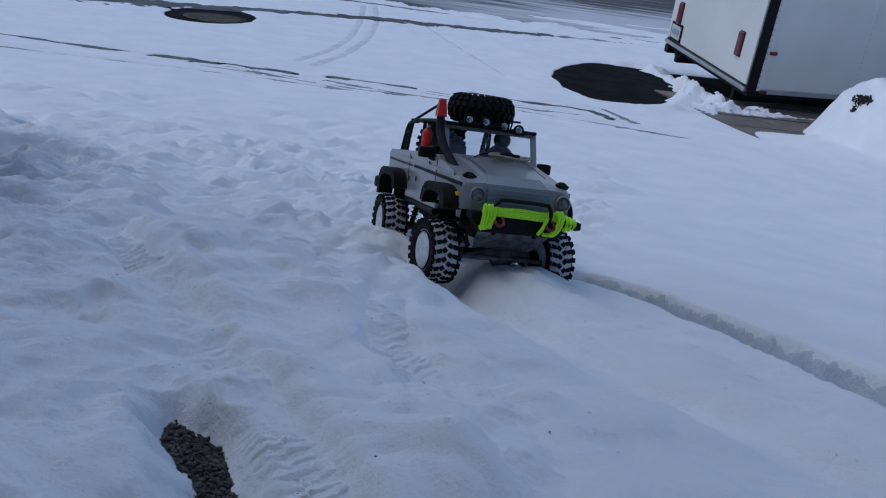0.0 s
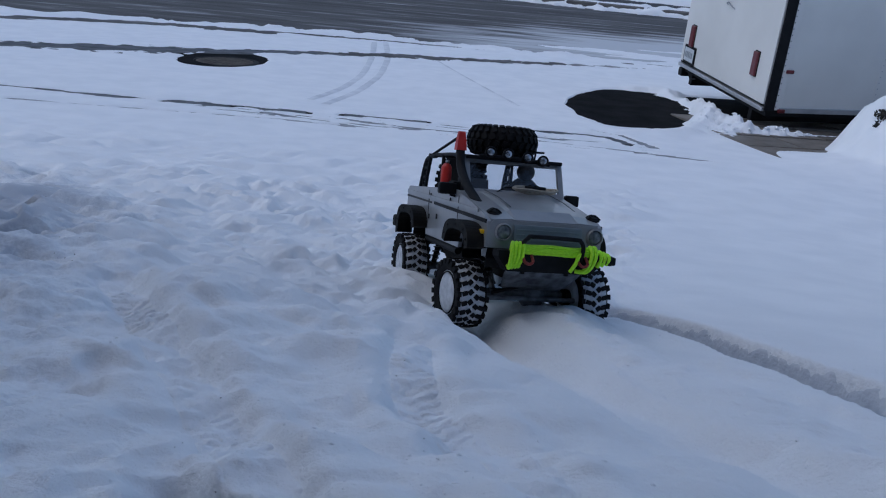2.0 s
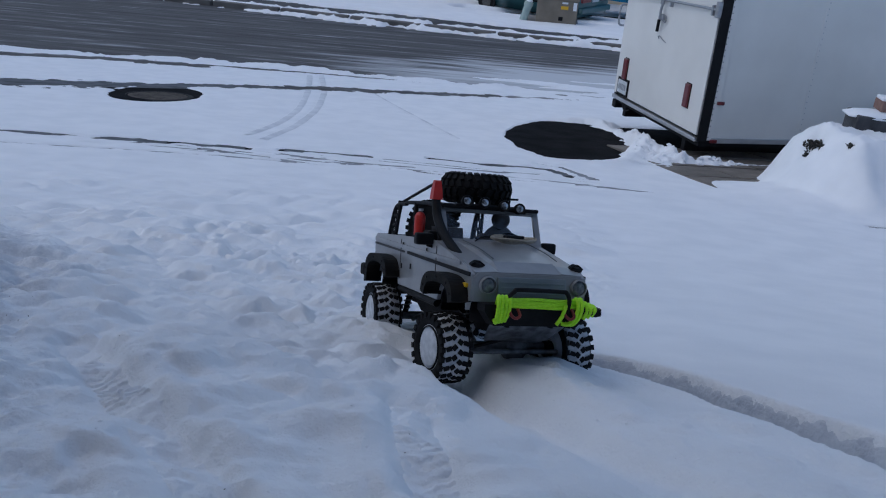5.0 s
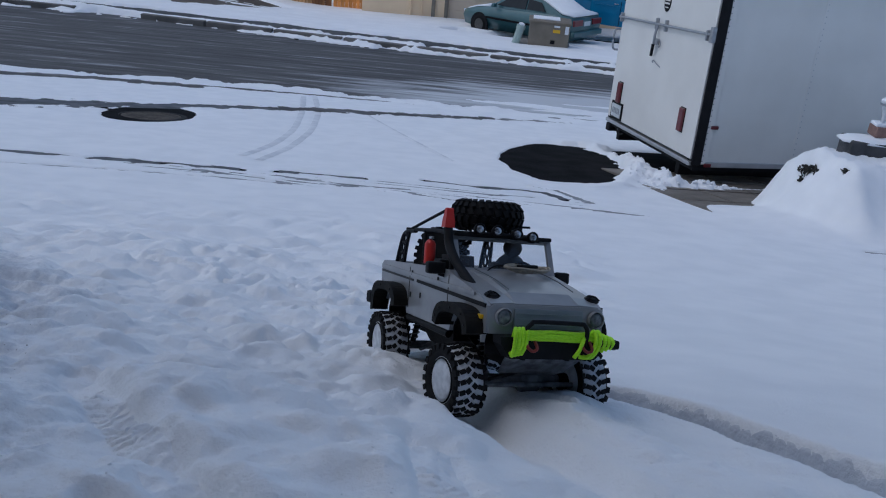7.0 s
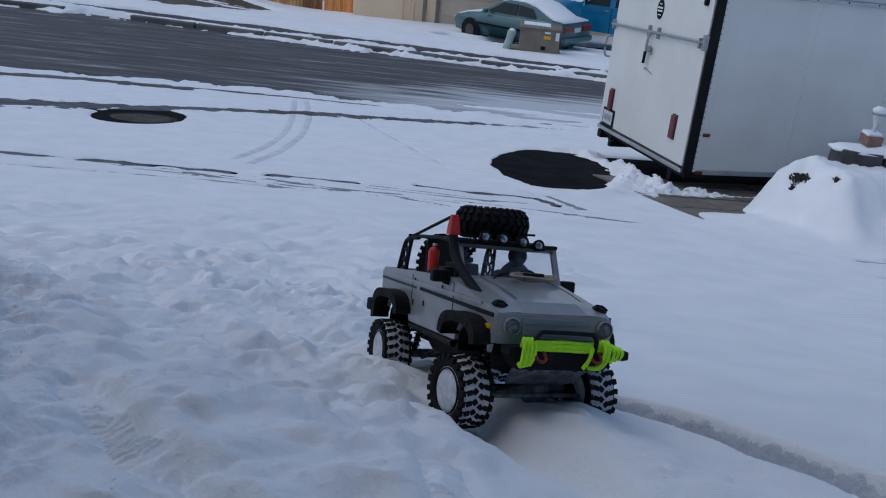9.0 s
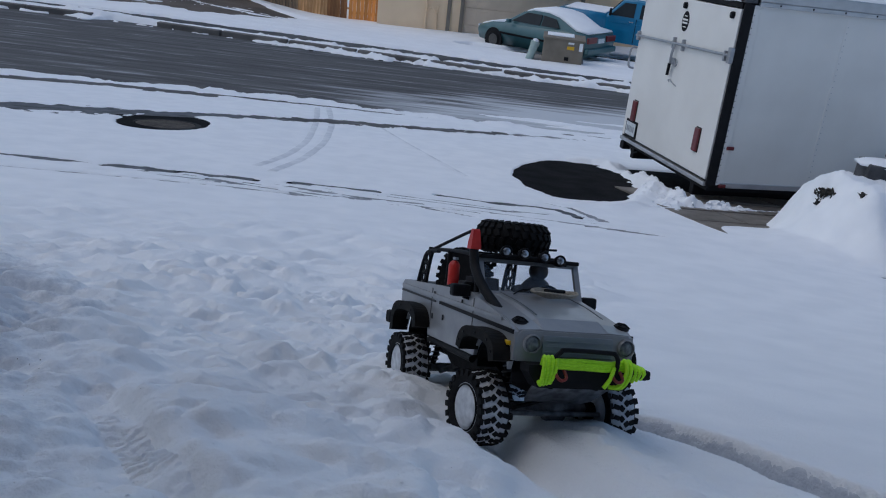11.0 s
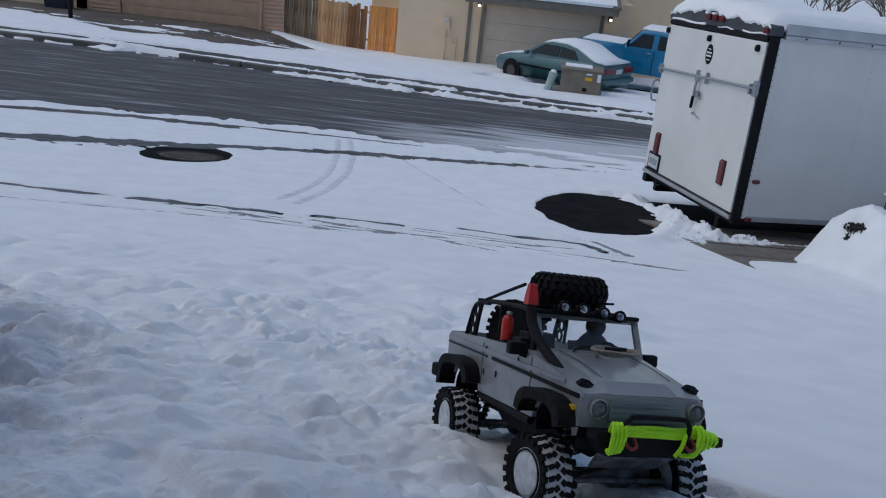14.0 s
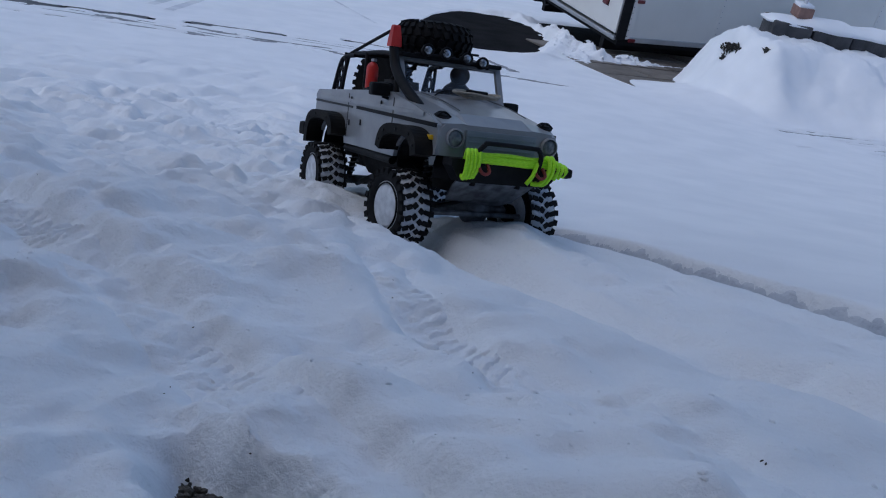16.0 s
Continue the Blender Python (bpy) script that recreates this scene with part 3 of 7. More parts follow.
    # wheel ruts of the toy truck, and the untouched ridge between them
    for d, s, dep, rim, soft_w, half in ((rut_r, run_r, 0.088, 0.002, 0.026, 0.052), (rut_l, run_l, 0.034, 0.003, 0.040, 0.058)):
        d = d + 0.006 * fbm(x, y, 7, 2, 71, 0.4)
        z = z - (dep + 0.005 * lump) * step(half, half - soft_w, d) * (0.2 + 0.8 * step(0.16, 0.30, s)) * (1 if dep > 0.05 else 1.25 - 0.6 * step(0.35, 0.7, s)) + (rim + 0.004 * puff) * np.exp(-((d - half - 0.018) / 0.02) ** 2)
    z = z + (0.021 - 0.012 * step(0.10, 0.40, run_m)) * np.exp(-(ridge / 0.042) ** 4) * (1 + 0.15 * lump + 0.35 * crumb)
    for pts, sunk in zip(PRINTS, (0.017, 0.011)):
        d, s = near_line(x, y, pts)
        fresh = 0.45 + 0.55 * step(-0.3, 0.3, fbm(x, y, 5.0, 2, 79))
        z = z - step(0.036, 0.018, d) * sunk * fresh + 0.004 * np.exp(-((d - 0.050) / 0.018) ** 2)
    # snow heaped between and round the wheels
    for cx, cy, rx_, ry_, hgt in ((0.17, 1.06, 0.07, 0.16, 0.003), (0.265, 0.985, 0.045, 0.05, 0.026), (-0.01, 1.185, 0.10, 0.055, 0.012), (0.035, 0.935, 0.05, 0.05, 0.012)):
        z = z + hgt * np.exp(-(((x - cx) / rx_) ** 2 + ((y - cy) / ry_) ** 2) ** 1.5) * (1 + 0.25 * lump + 0.3 * crumb)
    z = np.maximum(z, lie(x, y) - gap + 0.006)
    # small spots melted down to the wet ground
    for cx, cy, rx_, ry_ in ((-1.15, 2.07, 0.045, 0.035), (-1.40, 2.45, 0.04, 0.03), (-1.02, 1.72, 0.035, 0.02)):
        r2 = np.hypot((x - cx) / rx_, (y - cy) / ry_) + 0.35 * fbm(x, y, 22.0, 3, 83)
        z = z - (z - lie(x, y) + gap + 0.01) * step(1.15, 0.75, r2)
    # a melted gap down to wet grit
    d, s = near_line(x, y, GAP)
    wid = 0.001 + 0.009 * step(0.005, 0.05, s)
    side_in = np.maximum(0, d + 0.008 * fbm(x, y, 22, 3, 81) - wid)
    pit = lie(x, y) - 0.022 + 1.5 * side_in
    z = np.where(d < 0.12, np.minimum(z, pit), z)
    # bare lines, patches
    for pts, w, cut in DARK_LINES:
        d, s = near_line(x, y, pts)
        br = fbm(s * 1.0, s * 0.0 + w * 990 + pts[0][0], 1.6, 3, 91)
        w2 = w * (0.65 + 0.6 * np.clip(br + 2 * cut - 0.9, 0, 1.1)) * (1 if w < 0.1 else 0.22 + 0.78 * step(1.9, -0.4, x))
        z = z - 2.2 * gap * step(1.3, 0.7, (d + 0.7 * w * fbm(x, y, 9, 4, 93)) / np.maximum(w2, 1e-3)) * step(-0.2, 0.15, br + 1.5 * cut - 0.55)
        z = z + 0.0035 * np.exp(-((d - 2.2 * w) / (0.9 * w)) ** 2) * (0.6 + lump)
    band = step(4.95, 5.15, v) * step(5.75, 5.5, v)
    z = z - band * 0.009 * (0.5 + 0.5 * np.sin(v * 62 + 2 * wob)) * step(-1.9, -1.2, x) * step(1.8, 1.0, x)
    for pts in CAR_TRACKS:
        d, s = near_line(x, y, pts)
        z = z - 0.002 * step(0.09, 0.02, d)
    d, s = near_line(x, y, FAINT)
    z = z - 0.004 * step(0.05, 0.01, d)
    # dark melted patch by the trailer, manhole, bare paving
    e = 0.06 * fbm(x, y, 3.0, 4, 97)
    r = np.hypot((x - 1.28) / 0.57, (y - 7.45 - 0.45 * (x - 1.28)) / 1.12)
    off = step(0.96, 1.06, r + 1.6 * e)
    z = z - 2.4 * gap * step(1.05, 0.98, r + e + step(1.2, 1.7, x) * 0.10 * fbm(x, y, 9.0, 3, 96))
    z = z + 0.035 * np.exp(-((r - 1.18 + e) / 0.13) ** 2) * step(0.9, 1.6, x)
    r = np.hypot((x + 2.635) / 0.40, (y - 8.10) / 0.62)
    z = z - 2.4 * gap * step(1.06, 0.96, r + 0.3 * e)
    # cleared strip under and beside the trailer, with thrown-up lumps
    tx, ty = (x - 2.245) * 0.972 + (y - 6.72) * 0.233, -(x - 2.245) * 0.233 + (y - 6.72) * 0.972
    z = z - 0.05 * step(-0.12, 0.02, tx) * step(-0.06, 0.03, ty) * step(1.9, 1.75, ty)
    edge = np.exp(-((ty + 0.12) / 0.09) ** 2) * step(-0.3, 0.0, tx) * (0.28 + 0.72 * step(0.4, 0.1, tx)) + np.exp(-((tx + 0.22) / 0.24) ** 2) * step(-0.3, 0.0, ty) * step(2.3, 1.8, ty)
    z = z + off * np.clip(edge, 0, 1) * (0.045 + 0.035 * fbm(x, y, 9, 3, 99) + 0.035 * np.abs(fbm(x, y, 20, 2, 98)))
    pv = np.maximum(np.abs(tx - 0.52) / 0.80, np.abs(ty + 0.46) / 0.36)
    z = z - 0.045 * step(1.06, 0.98, pv + 1.2 * e)
    # snowed-in shrub and the terrace behind the block wall
    z = z + 0.08 * step(1.9, 2.7, x) * step(4.75, 5.3, y) * step(6.0, 5.6, y)
    m = step(2.44, 2.76, x + 0.03 * fbm(x, y, 2.5, 2, 103) - 0.25 * np.clip(5.6 - y, 0, 1)) * step(4.75, 5.55, y + 0.1 * (x - 2.7) + 0.10 * fbm(x, y, 2.2, 3, 108)) * step(6.25, 6.05, y)
    z = z + m * (0.45 + 0.03 * fbm(x, y, 3.0, 3, 105) + 0.025 * (np.sqrt(fbm(x, y * 1.6, 6.0, 3, 106) ** 2 + 0.03) - 0.4) + 0.02 * (np.sqrt(fbm(x, y, 13.0, 3, 112) ** 2 + 0.02) - 0.3)) * (1 - 0.22 * step(5.9, 5.2, y) * step(2.5, 3.0, x))
    for cx, cy, r in HOLLOWS:
        z = z - 1.8 * r * np.exp(-(((x - cx) / r) ** 2 + ((y - cy) / (1.5 * r)) ** 2))
    # ragged ridge along the street
    bend = 0.95 * step(-2.8, -6.0, x) + 0.5 * step(-6, -9, x)
    z = z + 0.04 * np.exp(-((v + bend - STREET_NEAR + 0.35) / 0.12) ** 2) * (0.7 + 0.8 * fbm(x, y, 2.5, 3, 107))
    streak = fbm(x * 0.35, y * 3.0, 1.0, 4, 111)
    film = step(0.05, 0.35, streak + 0.5 * step(0.0, 2.5, x) - 0.55 - 0.5 * step(12.3, 13.3, v)) * step(-1.5, 1.0, x)
    z = z - (0.12 - 0.125 * film) * step(STREET_NEAR - 0.28, STREET_NEAR + 0.05, v + bend + 0.12 * fbm(x, y, 2.2, 4, 109) + 0.05 * fbm(x, y, 11.0, 3, 110) + 0.10 * step(2.2, -1.5, x) - 0.6 * step(0.5, 4.0, x))
    return z


sx = axis((-60, -16, 2.0), (-16, -5, 0.2), (-5, -2.2, 0.035), (-2.2, -0.9, 0.018), (-0.9, -0.5, 0.0075), (-0.5, 0.5, 0.0045), (0.5, 0.95, 0.0075), (0.95, 3.6, 0.02), (3.6, 6, 0.06), (6, 60, 1.5))
sy = axis((-3, -0.2, 0.2), (-0.2, 0.04, 0.03), (0.04, 1.0, 0.0045), (1.0, 1.75, 0.0075), (1.75, 3.2, 0.014), (3.2, 7.8, 0.02), (7.8, 13.6, 0.034))
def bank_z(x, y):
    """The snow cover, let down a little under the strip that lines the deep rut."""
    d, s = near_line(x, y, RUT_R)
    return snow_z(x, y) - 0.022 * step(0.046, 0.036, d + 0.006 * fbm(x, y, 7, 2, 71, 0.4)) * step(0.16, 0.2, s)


sheet("snow_near", sx, sy, bank_z, SNOW_BANK, "trodden white snow on the bank, with wheel ruts and melted gaps", "snow")


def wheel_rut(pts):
    """Packed snow lining the deep rut, coloured greyer to stand in for its shade."""
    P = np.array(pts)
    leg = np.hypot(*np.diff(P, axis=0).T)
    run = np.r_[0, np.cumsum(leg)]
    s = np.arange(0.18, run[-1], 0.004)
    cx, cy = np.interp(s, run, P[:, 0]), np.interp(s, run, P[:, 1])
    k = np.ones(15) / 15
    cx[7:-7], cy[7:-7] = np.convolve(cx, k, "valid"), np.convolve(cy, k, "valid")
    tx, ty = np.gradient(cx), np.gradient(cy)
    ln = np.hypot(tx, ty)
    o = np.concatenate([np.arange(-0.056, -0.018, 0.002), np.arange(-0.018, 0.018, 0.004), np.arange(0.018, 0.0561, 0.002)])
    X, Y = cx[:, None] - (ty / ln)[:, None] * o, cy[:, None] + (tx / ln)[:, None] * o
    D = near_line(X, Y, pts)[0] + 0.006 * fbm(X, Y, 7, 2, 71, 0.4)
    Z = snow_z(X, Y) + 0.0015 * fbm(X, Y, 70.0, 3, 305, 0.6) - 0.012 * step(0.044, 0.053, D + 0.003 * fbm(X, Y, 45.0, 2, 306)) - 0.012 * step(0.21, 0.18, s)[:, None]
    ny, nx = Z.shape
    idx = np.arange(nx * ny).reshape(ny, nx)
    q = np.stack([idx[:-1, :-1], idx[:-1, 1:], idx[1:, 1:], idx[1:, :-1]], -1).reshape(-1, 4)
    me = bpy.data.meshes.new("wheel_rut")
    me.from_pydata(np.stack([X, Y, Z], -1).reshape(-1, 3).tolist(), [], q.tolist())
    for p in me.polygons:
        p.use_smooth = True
    me.materials.append(RUTSHADE)
    tagged(new("wheel_rut", me), "packed snow lining the deep rut, greyed to stand in for shade", "tyre track", group="toy tyre prints", kind="structure")


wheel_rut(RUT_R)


def tread_print(pts, deep):
    """Fine strip that carries the pattern left by the tyre lugs."""
    P = np.array(pts)
    leg = np.hypot(*np.diff(P, axis=0).T)
    run = np.r_[0, np.cumsum(leg)]
    s = np.arange(0.0, run[-1], 0.0024)
    cx, cy = np.interp(s, run, P[:, 0]), np.interp(s, run, P[:, 1])
    k = np.ones(41) / 41
    cx[20:-20], cy[20:-20] = np.convolve(cx, k, "valid"), np.convolve(cy, k, "valid")
    tx, ty = np.gradient(cx), np.gradient(cy)
    ln = np.hypot(tx, ty)
    o = np.arange(-0.024, 0.0241, 0.002)
    X, Y = cx[:, None] - (ty / ln)[:, None] * o, cy[:, None] + (tx / ln)[:, None] * o
    S, O = np.meshgrid(s, o, indexing="ij")
    fine = fbm(X, Y, 90.0, 3, 301, 0.6)
    lug = np.tanh(3.5 * np.sin(2 * math.pi * (S + 0.35 * np.abs(O)) / 0.0135 + np.where(O > 0, 2.4, 0.0) + 0.8 * fine))
    worn = step(-0.35, 0.4, fbm(X, Y, 11.0, 3, 303)) * step(0.024, 0.018, np.abs(O))
    Z = snow_z(X, Y) + 0.0012 - deep * (lug + 0.4) * worn + 0.0012 * fine - 0.004 * step(0.019, 0.024, np.abs(O)) - 0.004 * step(0.03, 0.0, S) - 0.004 * step(run[-1] - 0.03, run[-1], S)
    ny, nx = Z.shape
    idx = np.arange(nx * ny).reshape(ny, nx)
    q = np.stack([idx[:-1, :-1], idx[:-1, 1:], idx[1:, 1:], idx[1:, :-1]], -1).reshape(-1, 4)
    me = bpy.data.meshes.new("tread_print")
    me.from_pydata(np.stack([X, Y, Z], -1).reshape(-1, 3).tolist(), [], q.tolist())
    for p in me.polygons:
        p.use_smooth = True
    me.materials.append(SNOW)
    tagged(new("tread_print", me), "lugged toy tyre print pressed into the snow", "tyre track", group="toy tyre prints", kind="structure")


for pts, deep in zip(PRINTS, (0.0032, 0.0022)):
    tread_print(pts, deep)

GREYSNOW = mat("pressed_grey_snow", (0.64, 0.66, 0.70), (0.78, 0.80, 0.83), 6, 0.85, bump=0.002, bscale=60, spec=0.15)


def pressed_track(pts, w):
    """A wheel line pressed grey into the snow."""
    xs, ys = np.array([p[0] for p in pts]), np.array([p[1] for p in pts])
    t = np.linspace(0, len(pts) - 1, 60)
    X, Y = np.interp(t, range(len(pts)), xs), np.interp(t, range(len(pts)), ys)
    k = np.ones(9) / 9
    X[4:-4], Y[4:-4] = np.convolve(X, k, "valid"), np.convolve(Y, k, "valid")
    bm = B()
    rows = []
    for i in range(60):
        w2 = w * (0.9 + 0.08 * math.sin(i * 0.5) * math.sin(i * 0.37))
        row = [(X[i] + w2 * f, Y[i]) for f in (-1, -0.5, 0, 0.5, 1)]
        zz = snow_z(np.array([p[0] for p in row]), np.array([p[1] for p in row])) + 0.004
        rows.append([bm.verts.new((p[0], p[1], float(z) - 0.0035 * (k in (0, 4)))) for k, (p, z) in enumerate(zip(row, zz))])
    for a, b in zip(rows, rows[1:]):
        for j in range(4):
            bm.faces.new((a[j], a[j + 1], b[j + 1], b[j]))
    tagged(mesh_object("tyre_track", bm, GREYSNOW, True), "narrow grey wheel track pressed into the snow", "tyre track", group="wheel tracks", kind="structure")


for pts in CAR_TRACKS:
    pressed_track(pts, 0.038)
pressed_track(FAINT, 0.018)

SLUSHLINE = mat("grey_slush_line", (0.045, 0.048, 0.055), (0.12, 0.125, 0.14), 7, 0.7, bump=0.002, bscale=70, spec=0.3)

THINSLUSH = mat("thin_grey_slush", (0.17, 0.175, 0.19), (0.34, 0.35, 0.375), 9, 0.75, bump=0.002, bscale=70, spec=0.3)


def slush_line(pts, w):
    """Thin grey slush lying in a bare wheel line."""
    P = [Vector((x, y, 0)) for x, y in pts]
    bm = B()
    rows = []
    for i, p in enumerate(P):
        d = (P[min(i + 1, len(P) - 1)] - P[max(i - 1, 0)]).normalized()
        n = Vector((-d.y, d.x, 0))
        rows.append([bm.verts.new((q.x, q.y, lie1(q.x, q.y) - float(cover(vdist(q.x, q.y))) + 0.003)) for q in (p - n * w * 2.2, p, p + n * w * 2.2)])
    for a, b in zip(rows, rows[1:]):
        for j in range(2):
            bm.faces.new((a[j], b[j], b[j + 1], a[j + 1]))
    tagged(mesh_object("slush_line", bm, THINSLUSH if w < 0.03 else SLUSHLINE, True), "grey slush in a bare wheel line", "slush", group="wheel tracks", kind="structure")


def refine(pts, n=6):
    return [(a[0] + (b[0] - a[0]) * k / n, a[1] + (b[1] - a[1]) * k / n) for a, b in zip(pts, pts[1:]) for k in range(n)] + [pts[-1]]


for pts, w, cut in DARK_LINES:
    slush_line(refine(pts), w)


def clods():
    """Crumbs and clods of snow on the trodden side."""
    r = random.Random(17)
    P = []
    while len(P) < 900:
        k = r.random()
        if k < 0.40:
            pts = r.choice([RUT_R, RUT_L] + PRINTS)
            i = r.randrange(len(pts) - 1)
            t = r.random()
            x = pts[i][0] + t * (pts[i + 1][0] - pts[i][0]) + r.choice((-1, 1)) * r.gauss(0.06, 0.015)
            y = pts[i][1] + t * (pts[i + 1][1] - pts[i][1]) + r.gauss(0, 0.02)
            s = 0.0006 + 0.0014 * r.random() ** 3
        elif k < 0.55:
            y = r.uniform(0.1, 2.6)
            x = r.uniform(-0.55 - 0.45 * y, 0.26 + 0.2 * (y - 0.9))
            s = (0.0005 + 0.0010 * r.random() ** 3) * (0.7 + 0.5 * y)
        else:
            if r.random() < 0.6:
                x = r.uniform(1.75, 3.1)
                y = 6.72 + 0.24 * (x - 2.245) - r.gauss(0.16, 0.09)
            else:
                x = r.gauss(1.93, 0.11)
                y = r.uniform(6.6, 8.3)
                x = x - 0.24 * (y - 6.7)
            s = 0.004 + 0.013 * r.random() ** 2
            if math.hypot((x - 1.28) / 0.57, (y - 7.45 - 0.45 * (x - 1.28)) / 1.12) < 1.04:
                continue
        P.append((x, y, s))
    X, Y = np.array([p[0] for p in P]), np.array([p[1] for p in P])
    Z = snow_z(X, Y)
    bm = bmesh.new()
    bmesh.ops.create_icosphere(bm, subdivisions=2, radius=1)
    base = np.array([v.co for v in bm.verts])
    tri = np.array([[v.index for v in f.verts] for f in bm.faces])
    bm.free()
    co, fa = [], []
    for n, ((x, y, s), z) in enumerate(zip(P, Z)):
        ph = n * 1.7
        d = 1 + 0.22 * np.sin(base[:, 0] * 4 + ph) * np.cos(base[:, 1] * 3.4 + ph * 0.7) + 0.15 * np.sin(base[:, 2] * 6 + ph)
        co.append(base * d[:, None] * s * np.array([1.0 + 0.4 * math.sin(ph), 1.0, 0.62]) + np.array([x, y, z - 0.05 * s]))
        fa.append(tri + n * len(base))
    me = bpy.data.meshes.new("snow_clods")
    me.from_pydata(np.concatenate(co).tolist(), [], np.concatenate(fa).tolist())
    for p in me.polygons:
        p.use_smooth = True
    me.materials.append(SNOW)
    tagged(new("snow_clods", me), "loose crumbs and clods of white snow on the trodden bank", "snow", kind="stuff")


clods()

# ---- far side of the street ----
def far_snow(x, y):
    v = vdist(x, y)
    u = v - kerb_v(x)
    z = lie(x, y) + 0.02 + (0.08 + 0.05 * step(2.6, 1.9, u)) * step(0.0, 0.2, u) + 0.02 * fbm(x, y, 0.8, 3, 201)
    n = fbm(x, y, 1.4, 4, 203)
    lum = fbm(x, y, 2.6, 3, 204)
    clod = np.abs(fbm(x, y, 5.0, 2, 206))
    shown = step(-4.6, -5.4, x + 0.5 * n) * step(-9.2, -8.7, x + 0.2 * n) + step(-10.0, -10.6, x)
    z = z + 0.06 * np.exp(-((u - 0.04 - 0.1 * n) / 0.22) ** 2) * np.clip(0.5 + 0.7 * lum + 1.5 * clod, 0, 2.4) * (1 - 0.8 * shown)
    z = z - 0.3 * step(-0.22, -0.38, u + 0.22 * lum + 0.16 * clod + 0.06 * fbm(x, y, 8.0, 2, 208) - 0.15 * shown)
    z = z - 0.25 * step(0.13, 0.06, u) * shown
    z = z + 0.265 * shown * np.exp(-((u + 0.20 + 0.03 * lum) / 0.075) ** 4) * step(-1.5, -1.1, fbm(x, y, 1.1, 3, 209))
    # wet bare pavement behind the kerb
    wide = 0.50 + 0.16 * step(-6, -3, x) - 0.08 * step(-6.5, -9, x) * step(-13, -10, x)
    z = z - 0.22 * step(1.06, 0.94, (np.abs(u - 1.0 - 0.10 * lum) + 0.08 * n) / wide) * step(-1.3, -0.9, fbm(x, y, 0.55, 3, 205)) * step(5.0, 4.4, x + 0.6 * lum)
    # bare brown drive of the house with the peach door, and where cars stand
    edge = np.interp(x, [-18, -15.8, -12.5, -11, -10, -6.9, -4.5, -4.0], [30.0, 29.5, 28.5, 27.3, 27.3, 27.6, 29.6, 31.2])
    bare = step(-0.15, 0.15, y - edge + 0.3 * n) * step(0.1, -0.1, (x + 4.5) + 0.9 * (y - 29.6) + 0.15 * n)
    fleck = step(0.42, 0.62, fbm(x * 0.6, y * 2.2, 1.3, 5, 207, 0.6)) * step(31.5, 30.0, y)
    z = z - bare * (z - lie(x, y) + 0.12 - 0.132 * fleck)
    for cx, cy, a, b in ((2.6, 26.9, 2.3, 0.55), (6.0, 28.2, 2.6, 0.8), (4.2, 25.4, 0.8, 0.35)):
        z = z - 0.22 * step(1.1, 0.8, np.hypot((x - cx) / a, (y - cy + 0.22 * (x - cx)) / b) + 0.25 * n)
    return z


fx_ = axis((-250, -70, 20), (-70, -18, 3.0), (-18, 12, 0.11), (12, 70, 3.0), (70, 250, 20))
fy_ = axis((18.5, 33, 0.09), (33, 60, 1.5), (60, 260, 20))
sheet("snow_far", fx_, fy_, far_snow, SNOW_FAR, "smooth white snow over the yards across the street", "snow", keep=lambda x, y: vdist(x, y) > kerb_v(x) - 0.6)
sheet("backdrop", axis((-500, 500, 25)), np.array([200.0, 240, 300, 420]), lambda x, y: -14 + 0.16 * (y - 200) + 4 * fbm(x, y, 0.012, 3, 211), SNOW_FAR, "pale snow-covered rising ground far away", "backdrop")


def curb():
    """Concrete kerb along the far side, in lengths; the drive leaves a dip in it."""
    root = thing("kerb", pose(0, 0, 0), "wet grey concrete kerb edging the street, partly under snow", "kerb", kind="structure")
    x = -22.0
    while x < 14:
        n = 1.8
        if not -10.6 < x < -9.0:
            bm = B()
            y = lambda X: float(kerb_v(X)) * 1.0028 - 0.075 * X
            za, zb = lie1(x, y(x)), lie1(x + n, y(x + n))
            m = Matrix.Translation((x + n / 2, (y(x) + y(x + n)) / 2, (za + zb) / 2 + 0.05)) @ Matrix.Rotation(math.atan2(y(x + n) - y(x), n), 4, "Z") @ Matrix.Rotation(-math.atan2(zb - za, n), 4, "Y")
            box(bm, (0, 0, 0), (n - 0.008, 0.16, 0.17), 0.02, m)
            part("kerb_stone", bm, KERBM, root)
        x += n


curb()

DRIVE = mat("wet_brown_concrete", (0.085, 0.072, 0.062), (0.145, 0.122, 0.102), 0.9, 0.7, bump=0.004, bscale=40, spec=0.3)
PAVEMENT = mat("wet_grey_pavement", (0.055, 0.055, 0.058), (0.10, 0.098, 0.097), 0.8, 0.8, bump=0.004, bscale=40, spec=0.25)
sheet("driveway", axis((-18, -3.5, 0.5)), axis((26.4, 33.2, 0.3)), lambda x, y: lie(x, y) - 0.004, DRIVE, "wet brown concrete driveway with flecks of snow", "driveway")
sheet("pavement", axis((-20, 8, 0.5)), axis((0.2, 1.8, 0.2)), lambda x, u: lie(x, (kerb_v(x) + u) * 1.0028 - 0.075 * x) + 0.10, PAVEMENT, "wet dark concrete pavement behind the kerb", "pavement")
_pv = bpy.data.objects["pavement"].data
for _v in _pv.vertices:
    _v.co.y = (float(kerb_v(_v.co.x)) + _v.co.y) * 1.0028 - 0.075 * _v.co.x


